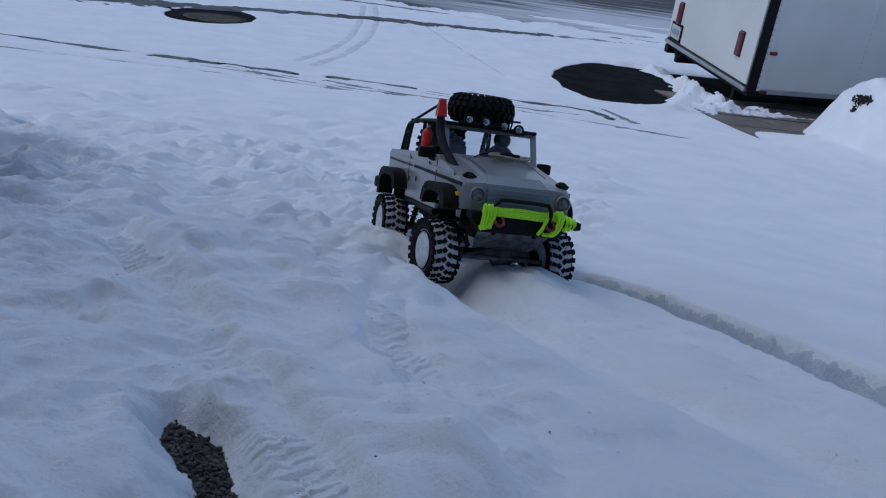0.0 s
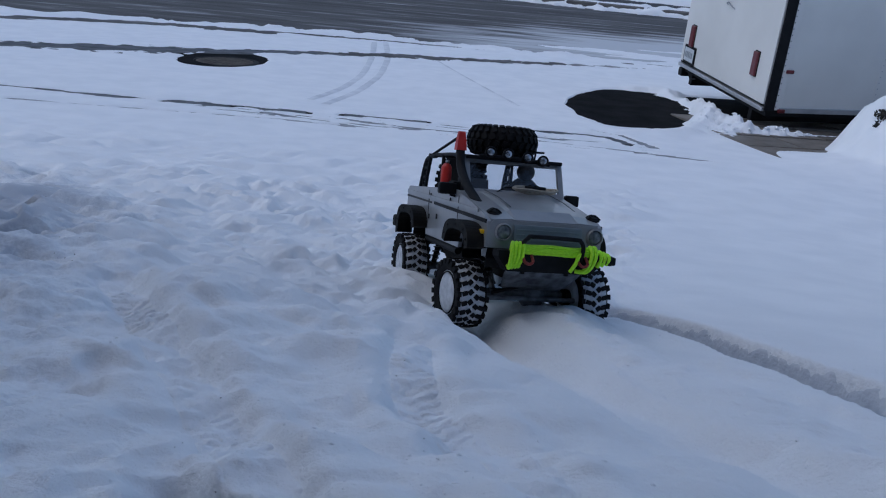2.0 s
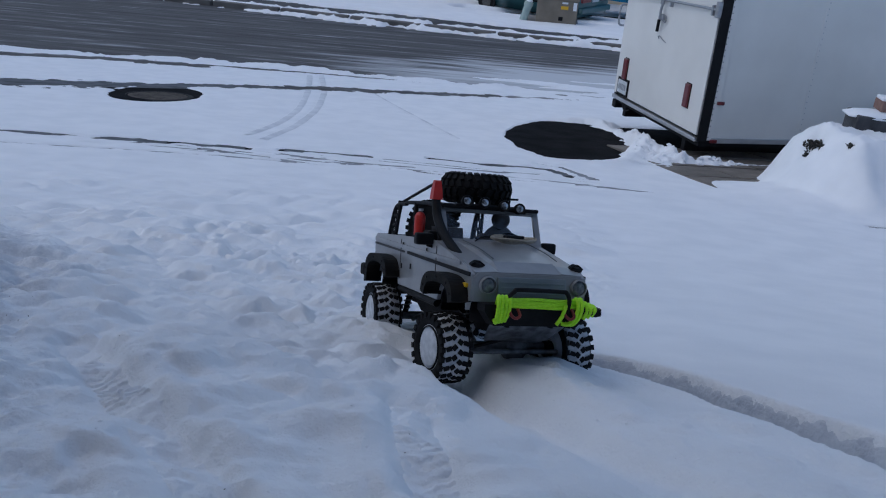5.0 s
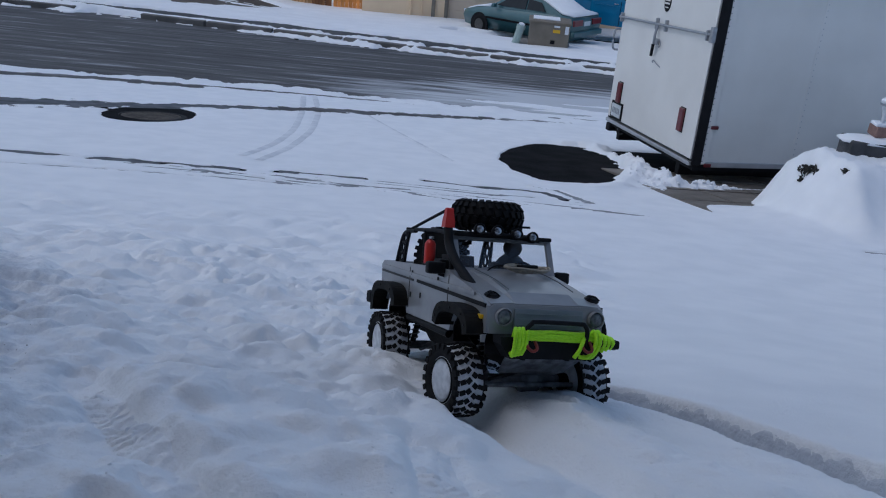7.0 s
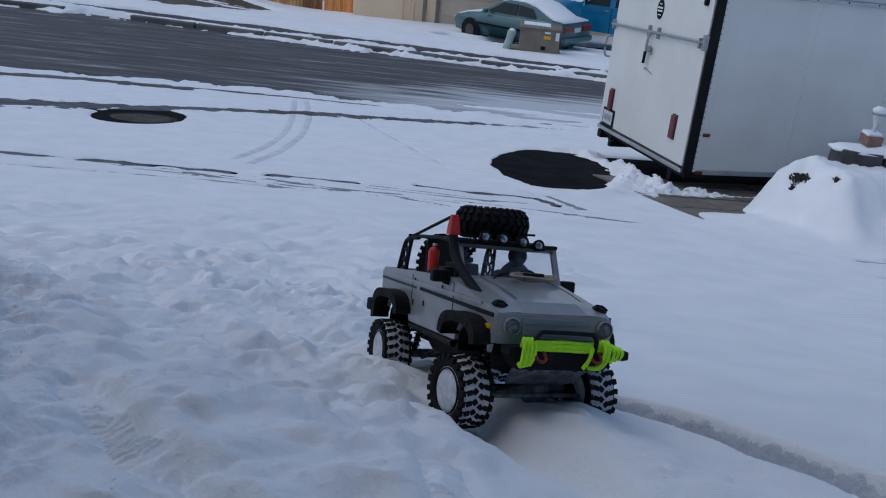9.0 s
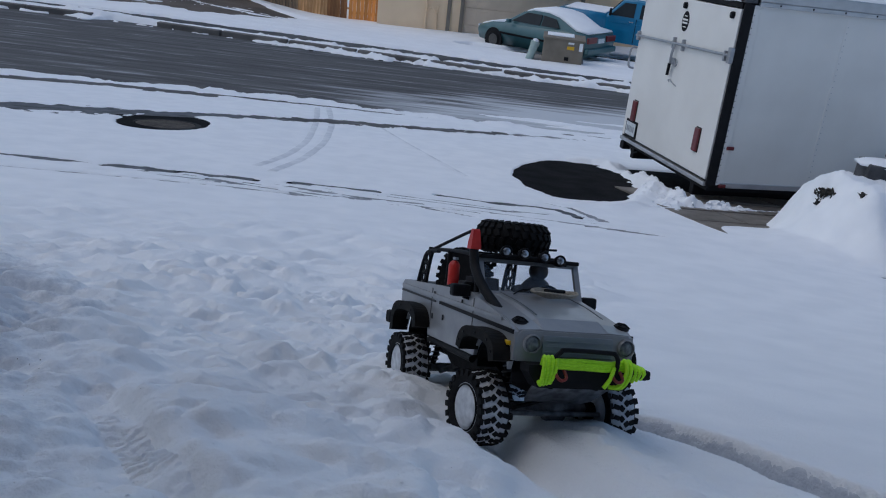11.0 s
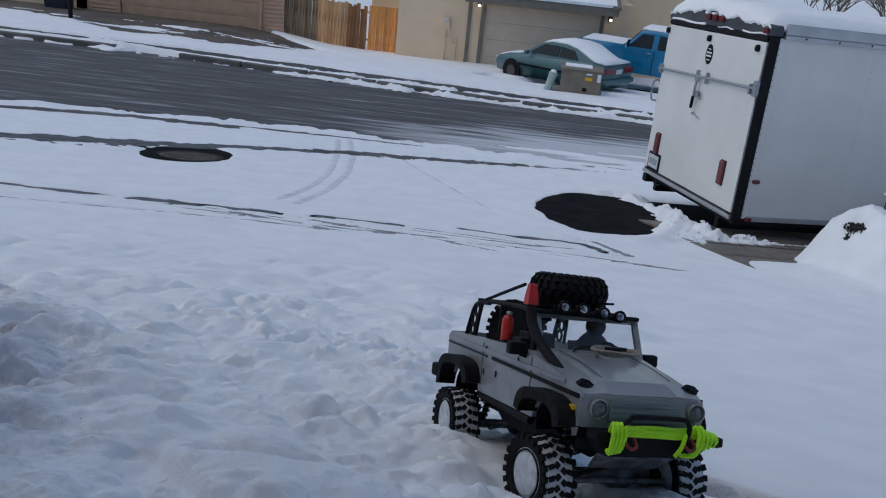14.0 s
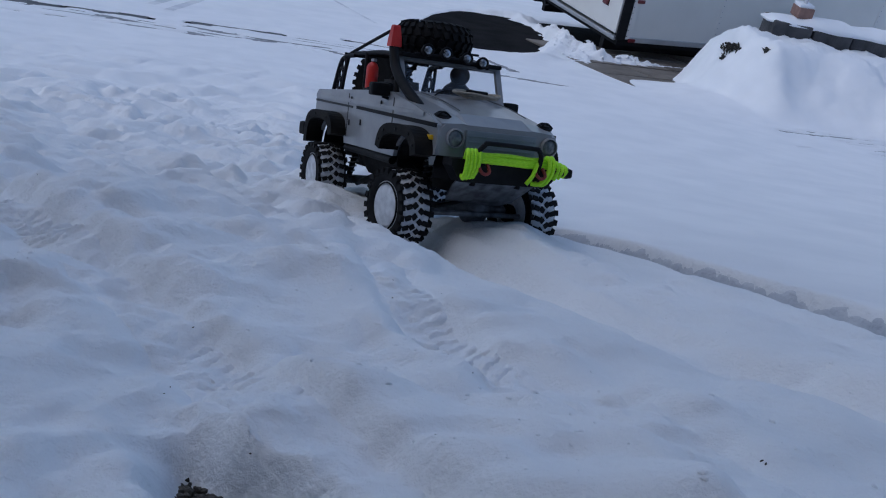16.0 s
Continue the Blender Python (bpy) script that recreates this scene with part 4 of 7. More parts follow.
def light_fixture(x, y, z):
    e = thing("wall_light", pose(x, y, z), "small lit porch light on the tan wall", "wall light", group="porch lights")
    part("backplate", box(B(), (0, 0.0, 0.05), (0.14, 0.06, 0.2), 0.015), BLACKM, e)
    part("bulb", lathe(B(), [(0.015, -0.04), (0.04, -0.02), (0.045, 0.02), (0.02, 0.045)], 14, pose(0, -0.1, 0)), LAMPGLOW, e, "glowing warm bulb", smooth=True)


def garage_door(root, x0, x1, y, z0, z1, material, rows=4):
    d = part("garage_door", box(B(), ((x0 + x1) / 2, y + 0.06, (z0 + z1) / 2), (x1 - x0, 0.05, z1 - z0)), material, root)
    h = (z1 - z0) / rows
    for i in range(rows):
        bm = B()
        box(bm, ((x0 + x1) / 2, y + 0.025, z0 + (i + 0.5) * h), (x1 - x0 - 0.02, 0.03, h - 0.02), 0.008)
        w = (x1 - x0) / 8
        for k in range(8):
            box(bm, (x0 + (k + 0.5) * w, y + 0.008, z0 + (i + 0.5) * h), (w * 0.78, 0.012, h * 0.62), 0.004)
        part("door_panel", bm, material, d)


def slab_roof(name, pts, t, material, root, label=""):
    """Roof plane through four places, t thick."""
    bm = B()
    lo = [bm.verts.new(p) for p in pts]
    hi = [bm.verts.new((p[0], p[1], p[2] + t)) for p in pts]
    bm.faces.new(lo)
    bm.faces.new(hi[::-1])
    for i in range(len(pts)):
        bm.faces.new((lo[i], hi[i], hi[(i + 1) % len(pts)], lo[(i + 1) % len(pts)]))
    return part(name, bm, material, root, label)


def house_tan():
    h = thing("house", pose(0, 0, 0), "tan stucco house with a closed garage and snowy roof", "house")
    for c, z in (((-1.29, 33.5, -3.6), (2.48, 5.0, 3.6)), ((0.2, 33.5, -3.7), (0.5, 5.0, 2.9)), ((2.46, 33.5, -2.45), (4.02, 5.0, 0.4)), ((5.0, 33.7, -3.7), (1.06, 5.0, 2.9)), ((2.46, 36.0, -3.7), (4.02, 0.2, 2.9))):
        part("wall", box(B(), c, z), STUCCO, h)
    part("wing_wall", box(B(), (6.6, 35.0, -3.3), (2.2, 3.6, 3.4)), STUCCO, h)
    garage_door(h, 0.46, 4.46, 31.05, -5.02, -2.66, DOORTAN)
    for x in (0.40, 4.52):
        part("door_jamb", box(B(), (x, 30.98, -3.85), (0.13, 0.10, 2.4), 0.01), TRIM, h)
    part("corner_board", box(B(), (-0.05, 30.98, -3.75), (0.13, 0.10, 2.5), 0.01), TRIM, h)
    part("fascia", box(B(), (2.35, 30.42, -2.46), (5.2, 0.06, 0.24), 0.01), TRIM, h)
    part("soffit", box(B(), (2.35, 30.74, -2.55), (5.2, 0.6, 0.03)), TRIM, h)
    slab_roof("roof", [(-0.25, 30.4, -2.36), (4.95, 30.4, -2.36), (4.95, 34.6, -0.7), (-0.25, 34.6, -0.7)], 0.05, TRIM, h)
    slab_roof("roof_snow", [(-0.2, 30.36, -2.30), (4.85, 30.36, -2.30), (4.85, 34.6, -0.64), (-0.2, 34.6, -0.64)], 0.09, SNOW_FAR, h, "layer of fresh snow")
    slab_roof("roof_edge", [(4.7, 30.3, -2.35), (5.0, 30.3, -2.35), (5.0, 34.5, -0.55), (4.7, 34.5, -0.55)], 0.10, TRIM, h)
    part("foundation", box(B(), (-1.29, 30.97, -4.85), (2.48, 0.06, 0.16)), CONCRETE, h)
    # meter and its conduits
    m = part("meter_box", box(B(), (-0.82, 30.93, -3.42), (0.24, 0.12, 0.42), 0.02), STUCCO, h, "beige electric meter box")
    part("meter_dial", lathe(B(), [(0.07, 0), (0.07, 0.05), (0.05, 0.07)], 16, pose(-0.82, 30.87, -3.3, 90)), CLEARP, m)
    part("conduit", tube(B(), [(-0.84, 30.95, -3.6), (-0.84, 30.95, -4.3), (-0.84, 30.95, -4.95)], 0.03), STUCCO, h)
    part("conduit", tube(B(), [(-0.45, 30.95, -3.9), (-0.45, 30.95, -4.4), (-0.45, 30.95, -4.9)], 0.025), STUCCO, h)
    part("meter_pipe", tube(B(), [(-0.8, 30.93, -4.05), (-0.65, 30.9, -3.95), (-0.55, 30.9, -4.1), (-0.42, 30.93, -4.1)], 0.022), STUCCO, h)


house_tan()
light_fixture(0.25, 30.95, -2.72)
light_fixture(4.8, 31.1, -2.78)


def house_beyond():
    h = thing("house", pose(0, 0, 0), "neighbouring house with a broad snow-covered hipped roof", "house")
    part("wall", box(B(), (10.0, 36.5, -3.9), (6.5, 5.0, 2.6)), STUCCO, h)
    slab_roof("roof", [(6.2, 33.4, -2.62), (13.9, 33.4, -2.72), (10.6, 37.0, -1.05), (5.0, 37.0, -0.75)], 0.06, TRIM, h)
    slab_roof("roof_snow", [(6.15, 33.36, -2.56), (13.95, 33.36, -2.66), (10.65, 37.0, -0.98), (4.95, 37.0, -0.68)], 0.12, SNOW_FAR, h, "layer of fresh snow")
    part("fascia", box(B(), (10.0, 33.32, -2.64), (7.8, 0.05, 0.2)), TRIM, h)


house_beyond()


def house_peach():
    h = thing("house", pose(0, 0, 0), "house with peach garage door and lap siding", "house")
    part("wall", box(B(), (-10.6, 34.6, -3.6), (8.2, 3.2, 2.7)), SIDING, h)
    garage_door(h, -13.0, -7.85, 32.95, -4.78, -2.6, DOORPINK)
    for x0, x1 in ((-7.72, -6.9), (-14.2, -13.13)):
        z = -4.75
        while z < -2.4:
            bm = prism(B(), [(32.93, z), (32.99, z), (32.99, z + 0.15), (32.965, z + 0.15)], "x", x0, x1)
            part("siding_board", bm, SIDING, h)
            z += 0.15
    for x in (-7.78, -13.07):
        part("door_jamb", box(B(), (x, 32.92, -3.65), (0.12, 0.10, 2.3), 0.01), SIDING, h)
    part("front_wall", box(B(), (-17.4, 34.0, -3.6), (6.2, 2.0, 2.7)), STUCCO, h)


house_peach()


def fence():
    f = thing("fence", pose(0, 0, 0), "weathered cedar board fence between the houses", "fence")
    r = random.Random(4)
    x, i = -6.88, 0
    while x < -3.66:
        y = 33.0 - 0.42 * (x + 6.9)
        w = 0.135 + r.uniform(-0.006, 0.006)
        bm = B()
        h = 1.62 + r.uniform(-0.03, 0.05) - (0.12 if x > -4.6 and i % 3 == 0 else 0)
        box(bm, (0, r.uniform(-0.012, 0.012), h / 2), (w, 0.02, h), 0.004)
        ob = part("fence_board", bm, WOOD_GREY if x < -5.55 else WOOD_OLD if x < -4.45 else WOOD_DARK, f)
        ob.matrix_local = pose(x, y, lie1(x, y) + 0.02, 0, r.uniform(-0.8, 0.8), -22)
        x += w * 0.935
        i += 1
    for zz in (0.35, 1.3):
        part("rail", rod(B(), (-6.9, 33.04, -4.6 + zz), (-3.6, 31.66, -4.75 + zz), 0.035, seg=4), WOOD_OLD, f)
    g = thing("wooden_gate", pose(0, 0, 0), "new orange cedar gate beside the tan wall", "gate")
    for k in range(8):
        bm = box(B(), (-3.52 + k * 0.135, 31.5 + r.uniform(-0.006, 0.006), -3.96), (0.128, 0.02, 1.56), 0.004)
        part("gate_board", bm, WOOD_NEW, g)
    for zz in (-4.5, -3.5):
        part("rail", box(B(), (-3.05, 31.53, zz), (1.05, 0.035, 0.09), 0.004), WOOD_NEW, g)
    s = thing("shed", pose(-3.4, 36.5, -4.8), "small shed with snowy gable behind the fence", "shed")
    part("wall", box(B(), (0, 0, 0.85), (1.2, 1.2, 1.7)), STUCCO, s)
    part("roof", prism(B(), [(-0.75, 1.65), (0, 2.15), (0.75, 1.65), (0.75, 1.72), (0, 2.24), (-0.75, 1.72)], "y", -0.7, 0.7), SNOW_FAR, s, "snow-covered gable roof")


fence()


def wheel(root, x, y, z, r, w, hub):
    t = part("wheel", lathe(B(), [(r * 0.6, -w / 2), (r * 0.93, -w / 2), (r, -w * 0.3), (r, w * 0.3), (r * 0.93, w / 2), (r * 0.6, w / 2)], 28, pose(x, y, z, 90)), BLACK_MATTE, root, smooth=True)
    part("rim", lathe(B(), [(r * 0.62, -w * 0.52), (r * 0.55, -w * 0.44), (r * 0.2, -w * 0.40), (r * 0.16, -w * 0.5), (0.01, -w * 0.5)], 20, pose(x, y, z, 90)), hub, t)
    return t


def loft(bm, sections):
    """Skin through closed sections of equal length."""
    rings = [[bm.verts.new(p) for p in s] for s in sections]
    n = len(rings[0])
    for a, b in zip(rings, rings[1:]):
        for j in range(n):
            bm.faces.new((a[j], a[(j + 1) % n], b[(j + 1) % n], b[j]))
    bm.faces.new(rings[0][::-1])
    bm.faces.new(rings[-1])
    return bm


def car_section(x, z0, z1, w0, w1):
    """Body cross-section at x: a box with rounded shoulders."""
    return [(x, -w0, z0), (x, -w1, z0 + 0.6 * (z1 - z0)), (x, -w1 * 0.97, z1 - 0.05), (x, -w1 * 0.88, z1), (x, w1 * 0.88, z1), (x, w1 * 0.97, z1 - 0.05), (x, w1, z0 + 0.6 * (z1 - z0)), (x, w0, z0)]


def sedan():
    """Two-door saloon; local x points to its front."""
    e = thing("car", pose(2.98, 27.65, lie1(2.98, 27.65), 0, 2.4, 138) @ Matrix.Diagonal((0.95, 1, 1.02, 1)), "teal two-door car with snow on roof, bonnet and boot", "car")
    L = 2.25
    secs = [car_section(x, z0, z1, w * 0.9, w) for x, z0, z1, w in ((-L, 0.38, 0.78, 0.72), (-L + 0.12, 0.25, 0.93, 0.82), (-1.3, 0.2, 0.95, 0.85), (-0.2, 0.2, 0.9, 0.86), (0.9, 0.2, 0.86, 0.85), (1.6, 0.2, 0.80, 0.83), (L - 0.12, 0.25, 0.66, 0.76), (L, 0.35, 0.58, 0.66))]
    part("body", loft(B(), secs), TEAL, e, smooth=True)
    cab = [[(x, -w, z0), (x, -w * k, z1), (x, w * k, z1), (x, w, z0)] for x, z0, z1, w, k in ((-1.75, 0.90, 0.95, 0.72, 0.95), (-1.05, 0.9, 1.26, 0.76, 0.82), (-0.6, 0.9, 1.33, 0.77, 0.8), (0.0, 0.88, 1.33, 0.77, 0.8), (0.35, 0.86, 1.25, 0.77, 0.82), (1.05, 0.84, 0.88, 0.74, 0.95))]
    part("cabin", loft(B(), cab), TEAL, e)
    for s in (-1, 1):
        for name, pts in (("door_window", [(-0.42, 0.95), (-0.42, 1.25), (0.18, 1.25), (0.72, 0.95)]), ("quarter_window", [(-1.2, 0.97), (-0.98, 1.2), (-0.48, 1.25), (-0.48, 0.96)])):
            bm = B()
            vs = [bm.verts.new((x, s * (0.775 - 0.155 * (z - 0.9) / 0.43 + 0.012 + d), z)) for d in (0, 0.012) for x, z in pts]
            n = len(pts)
            bm.faces.new(vs[:n])
            bm.faces.new(vs[n:][::-1])
            for i in range(n):
                bm.faces.new((vs[i], vs[(i + 1) % n], vs[n + (i + 1) % n], vs[n + i]))
            part(name, bm, CARGLASS, e, "dark side window glass")
        part("side_trim", box(B(), (0.0, s * 0.865, 0.55), (2.2, 0.02, 0.06), 0.006), BLACK, e)
        for x in (-1.32, 1.38):
            wheel(e, x, s * 0.76, 0.29, 0.29, 0.19, CARRIM)
            part("wheel_arch", lathe(B(), [(0.36, -0.005), (0.36, 0.02), (0.3, 0.02)], 24, pose(x, s * 0.845, 0.30, 90)), BLACKM, e)
        part("tail_lamp", box(B(), (-L - 0.005, s * 0.49, 0.76), (0.08, 0.46, 0.17), 0.02), CARLAMP, e)
        part("headlight", box(B(), (L - 0.09, s * 0.52, 0.60), (0.14, 0.3, 0.11), 0.02), CHROME, e)
        part("mirror", box(B(), (0.72, s * 0.92, 0.95), (0.12, 0.16, 0.11), 0.03), TEAL, e)
    part("number_plate", box(B(), (-L - 0.01, 0, 0.72), (0.02, 0.32, 0.13), 0.004), PLATE, e, "pale plate with plain bars")
    part("bumper", box(B(), (-L - 0.02, 0, 0.45), (0.14, 1.5, 0.16), 0.04), TEAL, e)
    bm = B()
    loft(bm, [[(x, -w, z), (x, -w * 0.9, z + t), (x, w * 0.9, z + t), (x, w, z)] for x, z, w, t in ((-2.2, 0.93, 0.66, 0.05), (-1.76, 0.96, 0.66, 0.06), (-1.05, 1.26, 0.64, 0.07), (-0.6, 1.32, 0.6, 0.08), (0.0, 1.32, 0.6, 0.08), (0.3, 1.26, 0.58, 0.04))])
    part("roof_snow", bm, SNOW_FAR, e, "layer of snow", smooth=True)
    part("bonnet_snow", loft(B(), [[(x, -w, z), (x, -w * 0.92, z + 0.05), (x, w * 0.92, z + 0.05), (x, w, z)] for x, z, w in ((1.1, 0.83, 0.68), (1.7, 0.77, 0.66), (2.12, 0.65, 0.6))]), SNOW_FAR, e, "patch of snow", smooth=True)
    return e


sedan()


def pickup():
    e = thing("pickup_truck", pose(5.75, 28.75, lie1(5.75, 28.75) + 0.02, 0, 0, 158), "old bright blue pickup truck dusted with snow", "pickup truck")
    def ring(x, lo, sill, top, w, k):
        return [(x, -w * 0.97, lo), (x, -w, lo + 0.5 * (sill - lo)), (x, -w * 0.98, sill), (x, -w * k, top - 0.06), (x, -w * (k - 0.06), top), (x, w * (k - 0.06), top), (x, w * k, top - 0.06), (x, w * 0.98, sill), (x, w, lo + 0.5 * (sill - lo)), (x, w * 0.97, lo)]
    part("bonnet", loft(B(), [ring(*r) for r in ((0.50, 0.62, 1.28, 1.45, 0.86, 0.92), (1.3, 0.62, 1.27, 1.46, 0.86, 0.90), (2.0, 0.62, 1.22, 1.41, 0.85, 0.88), (2.35, 0.66, 1.15, 1.33, 0.83, 0.86), (2.45, 0.75, 1.05, 1.20, 0.80, 0.85))]), BLUE, e, smooth=True)
    part("cab", loft(B(), [ring(*r) for r in ((-1.15, 0.64, 1.42, 1.90, 0.86, 0.83), (-1.05, 0.64, 1.42, 1.98, 0.87, 0.83), (-0.3, 0.64, 1.42, 2.0, 0.87, 0.83), (0.10, 0.64, 1.42, 1.97, 0.87, 0.83), (0.5, 0.64, 1.40, 1.50, 0.87, 0.93), (0.56, 0.64, 1.38, 1.46, 0.86, 0.94))]), BLUE, e)
    part("bed", box(B(), (-2.3, 0, 1.02), (2.2, 1.72, 0.76), 0.05), BLUE, e)
    for s in (-1, 1):
        for pts in ([(-1.02, 1.46), (-1.0, 1.86), (-0.48, 1.88), (-0.48, 1.46)], [(-0.30, 1.46), (-0.30, 1.88), (0.05, 1.87), (0.40, 1.50), (0.40, 1.46)]):
            n = len(pts)
            bm = B()
            vs = [bm.verts.new((x, s * (0.856 - 0.132 * (z - 1.42) / 0.52 + d), z)) for d in (0.004, 0.016) for x, z in pts]
            bm.faces.new(vs[:n])
            bm.faces.new(vs[n:][::-1])
            for i in range(n):
                bm.faces.new((vs[i], vs[(i + 1) % n], vs[n + (i + 1) % n], vs[n + i]))
            part("side_window", bm, CARGLASS, e, "dark side window glass")
        part("door_seam", box(B(), (-0.40, s * 0.868, 1.05), (0.018, 0.012, 0.76)), BLACKM, e)
        part("body_crease", box(B(), (-0.3, s * 0.872, 1.26), (1.5, 0.014, 0.025), 0.005), BLUE, e)
        for x in (-1.9, 1.55):
            wheel(e, x, s * 0.77, 0.38, 0.38, 0.22, STEEL)
        part("mirror", box(B(), (0.42, s * 0.99, 1.56), (0.06, 0.16, 0.22), 0.02), BLACKM, e)
        part("door_handle", box(B(), (-0.25, s * 0.885, 1.33), (0.14, 0.03, 0.03), 0.006), CHROME, e)
    part("windscreen", loft(B(), [[(0.15, -0.64, 1.91), (0.15, 0.64, 1.91), (0.17, 0.64, 1.93), (0.17, -0.64, 1.93)], [(0.46, -0.72, 1.54), (0.46, 0.72, 1.54), (0.49, 0.72, 1.56), (0.49, -0.72, 1.56)]]), CARGLASS, e)
    part("cab_snow", box(B(), (-0.45, 0, 2.015), (1.15, 1.34, 0.06), 0.025), SNOW_FAR, e, "thin layer of snow")
    part("bonnet_snow", box(B(), (1.30, 0, 1.462), (1.35, 1.40, 0.045), 0.02), SNOW_FAR, e, "thin layer of snow")


pickup()


def utility_box():
    z = lie1(3.3, 24.6) + 0.02
    e = thing("utility_box", pose(3.25, 24.7, z, 0, 0, -6), "tan metal transformer box on a concrete pad", "utility box")
    part("pad", box(B(), (-0.1, 0, 0.03), (1.45, 1.0, 0.16), 0.015), CONCRETE, e)
    part("cabinet", box(B(), (0, 0, 0.42), (1.12, 0.8, 0.66), 0.02), BEIGE, e)
    part("lid", box(B(), (0, 0, 0.77), (1.18, 0.86, 0.05), 0.015), BEIGE, e)
    part("lid_snow", box(B(), (-0.1, 0.12, 0.80), (0.75, 0.5, 0.035), 0.015), SNOW_FAR, e, "patch of snow")
    part("warning_sticker", box(B(), (0.2, -0.403, 0.55), (0.2, 0.004, 0.09)), ORANGE, e, "orange sticker")
    part("warning_sticker", box(B(), (0.2, -0.403, 0.68), (0.16, 0.004, 0.05)), WHITE, e, "white sticker")
    part("data_label", box(B(), (0.48, -0.403, 0.6), (0.1, 0.004, 0.22)), WHITE, e, "white paper label")
    part("latch", box(B(), (0.12, -0.41, 0.25), (0.12, 0.03, 0.1), 0.01), BLACK, e)
    p = thing("marker_post", pose(2.30, 24.55, lie1(2.43, 24.5) - 0.05, 0, 13, 0), "pale green round marker post beside the box", "post")
    part("shaft", lathe(B(), [(0.11, 0), (0.11, 0.55), (0.125, 0.56), (0.125, 0.66), (0.09, 0.68)], 20), GREENISH, p, smooth=False)
    part("cap_snow", lathe(B(), [(0.09, 0.68), (0.085, 0.72), (0.03, 0.74)], 14), SNOW_FAR, p)


utility_box()


def bin_and_post():
    e = thing("wheelie_bin", pose(-14.9, 32.0, -4.72), "dark blue wheeled rubbish bin beside the drive", "bin")
    part("tub", loft(B(), [[(-w, -w, z), (w, -w, z), (w, w, z), (-w, w, z)] for w, z in ((0.34, 0.05), (0.42, 1.05))]), BIN, e)
    part("lid", box(B(), (0, 0, 1.09), (0.92, 0.92, 0.08), 0.03), BIN, e)
    p = thing("street_post", pose(-13.15, 29.0, -4.55), "thin dark metal post in the verge", "post")
    part("shaft", rod(B(), (0, 0, 0), (0, 0, 3.0), 0.07), BLACKM, p)
    part("foot", lathe(B(), [(0.13, 0), (0.12, 0.1), (0.08, 0.12)], 16), BLACKM, p)


bin_and_post()


def bare_tree(x, y, seed, height):
    z = lie1(x, y)
    e = thing("tree", pose(x, y, z), "bare brown winter tree behind the houses", "tree", group="bare trees")
    r = random.Random(seed)
    bt, bc = B(), B()
    top = Vector((0, 0, height * 0.4))
    rod(bt, (0, 0, -0.3), top, 0.14, 0.08, 8)

    def grow(p, d, ln, rad, lev):
        q = p + d * ln
        rod(bt if lev < 2 else bc, p, q, rad, rad * 0.6, 5 if lev < 2 else 3)
        if lev == 4:
            return
        for _ in range(3 if lev < 2 else 4):
            nd = (d + Vector((r.uniform(-0.8, 0.8), r.uniform(-0.8, 0.8), r.uniform(-0.15, 0.6)))).normalized()
            grow(q if r.random() < 0.5 else p.lerp(q, r.uniform(0.5, 1)), nd, ln * r.uniform(0.6, 0.85), rad * 0.6, lev + 1)
    for _ in range(4):
        grow(top * r.uniform(0.6, 1), Vector((r.uniform(-0.7, 0.7), r.uniform(-0.7, 0.7), 1)).normalized(), height * 0.17, 0.05, 0)
    part("trunk", bt, TREE, e)
    part("crown", bc, TREE, e)


for k, (x, y, hh) in enumerate(((15.5, 41, 5.4), (17.0, 43, 6.2), (18.5, 40, 5.4), (20.0, 44, 6.4), (21.5, 41, 5.6), (23.2, 43, 6.2), (25.0, 42, 5.8), (27.0, 45, 6.0))):
    bare_tree(x, y, 50 + k, hh)

# unseen walls and eave, added behind the camera to block light from the near bank
tagged(mesh_object("wall_south", box(B(), (-1.5, -1.25, 2.45), (9, 0.25, 4.0)), SHADEWALL), "unseen slate-grey wall added behind the camera to shade the bank", "wall", kind="structure")
tagged(mesh_object("wall_west", box(B(), (-2.85, 0.05, 2.2), (0.25, 2.65, 4.2)), SHADEWALL), "unseen slate-grey side wall added to shade the near bank", "wall", kind="structure")
tagged(mesh_object("eave_south", box(B(), (-1.5, -1.05, 4.52), (9, 0.8, 0.14)), SHADEWALL), "unseen slate-grey eave added to shade the near bank", "roof", kind="structure")

# ---- things at the foot of the bank ----
def manhole():
    x, y = -2.58, 7.95
    s = -0.17
    m = pose(x, y, lie1(x, y) - 0.012) @ Matrix.Rotation(math.atan(s), 4, "X")
    e = thing("manhole_cover", m, "round cast-iron manhole cover in a melted ring", "manhole cover", kind="structure")
    part("frame", lathe(B(), [(0.33, 0), (0.33, 0.006), (0.285, 0.008), (0.28, 0.0)], 48), IRON, e)
    bm = lathe(B(), [(0.275, 0), (0.275, 0.006), (0.265, 0.008), (0.01, 0.008)], 48)
    for i in range(-5, 6):
        for j in range(-5, 6):
            if math.hypot(i, j) < 5.4:
                box(bm, (i * 0.045, j * 0.045, 0.008), (0.026, 0.026, 0.005))
    part("lid", bm, LIDM, e, "worn grey-brown lid with raised studs")


manhole()


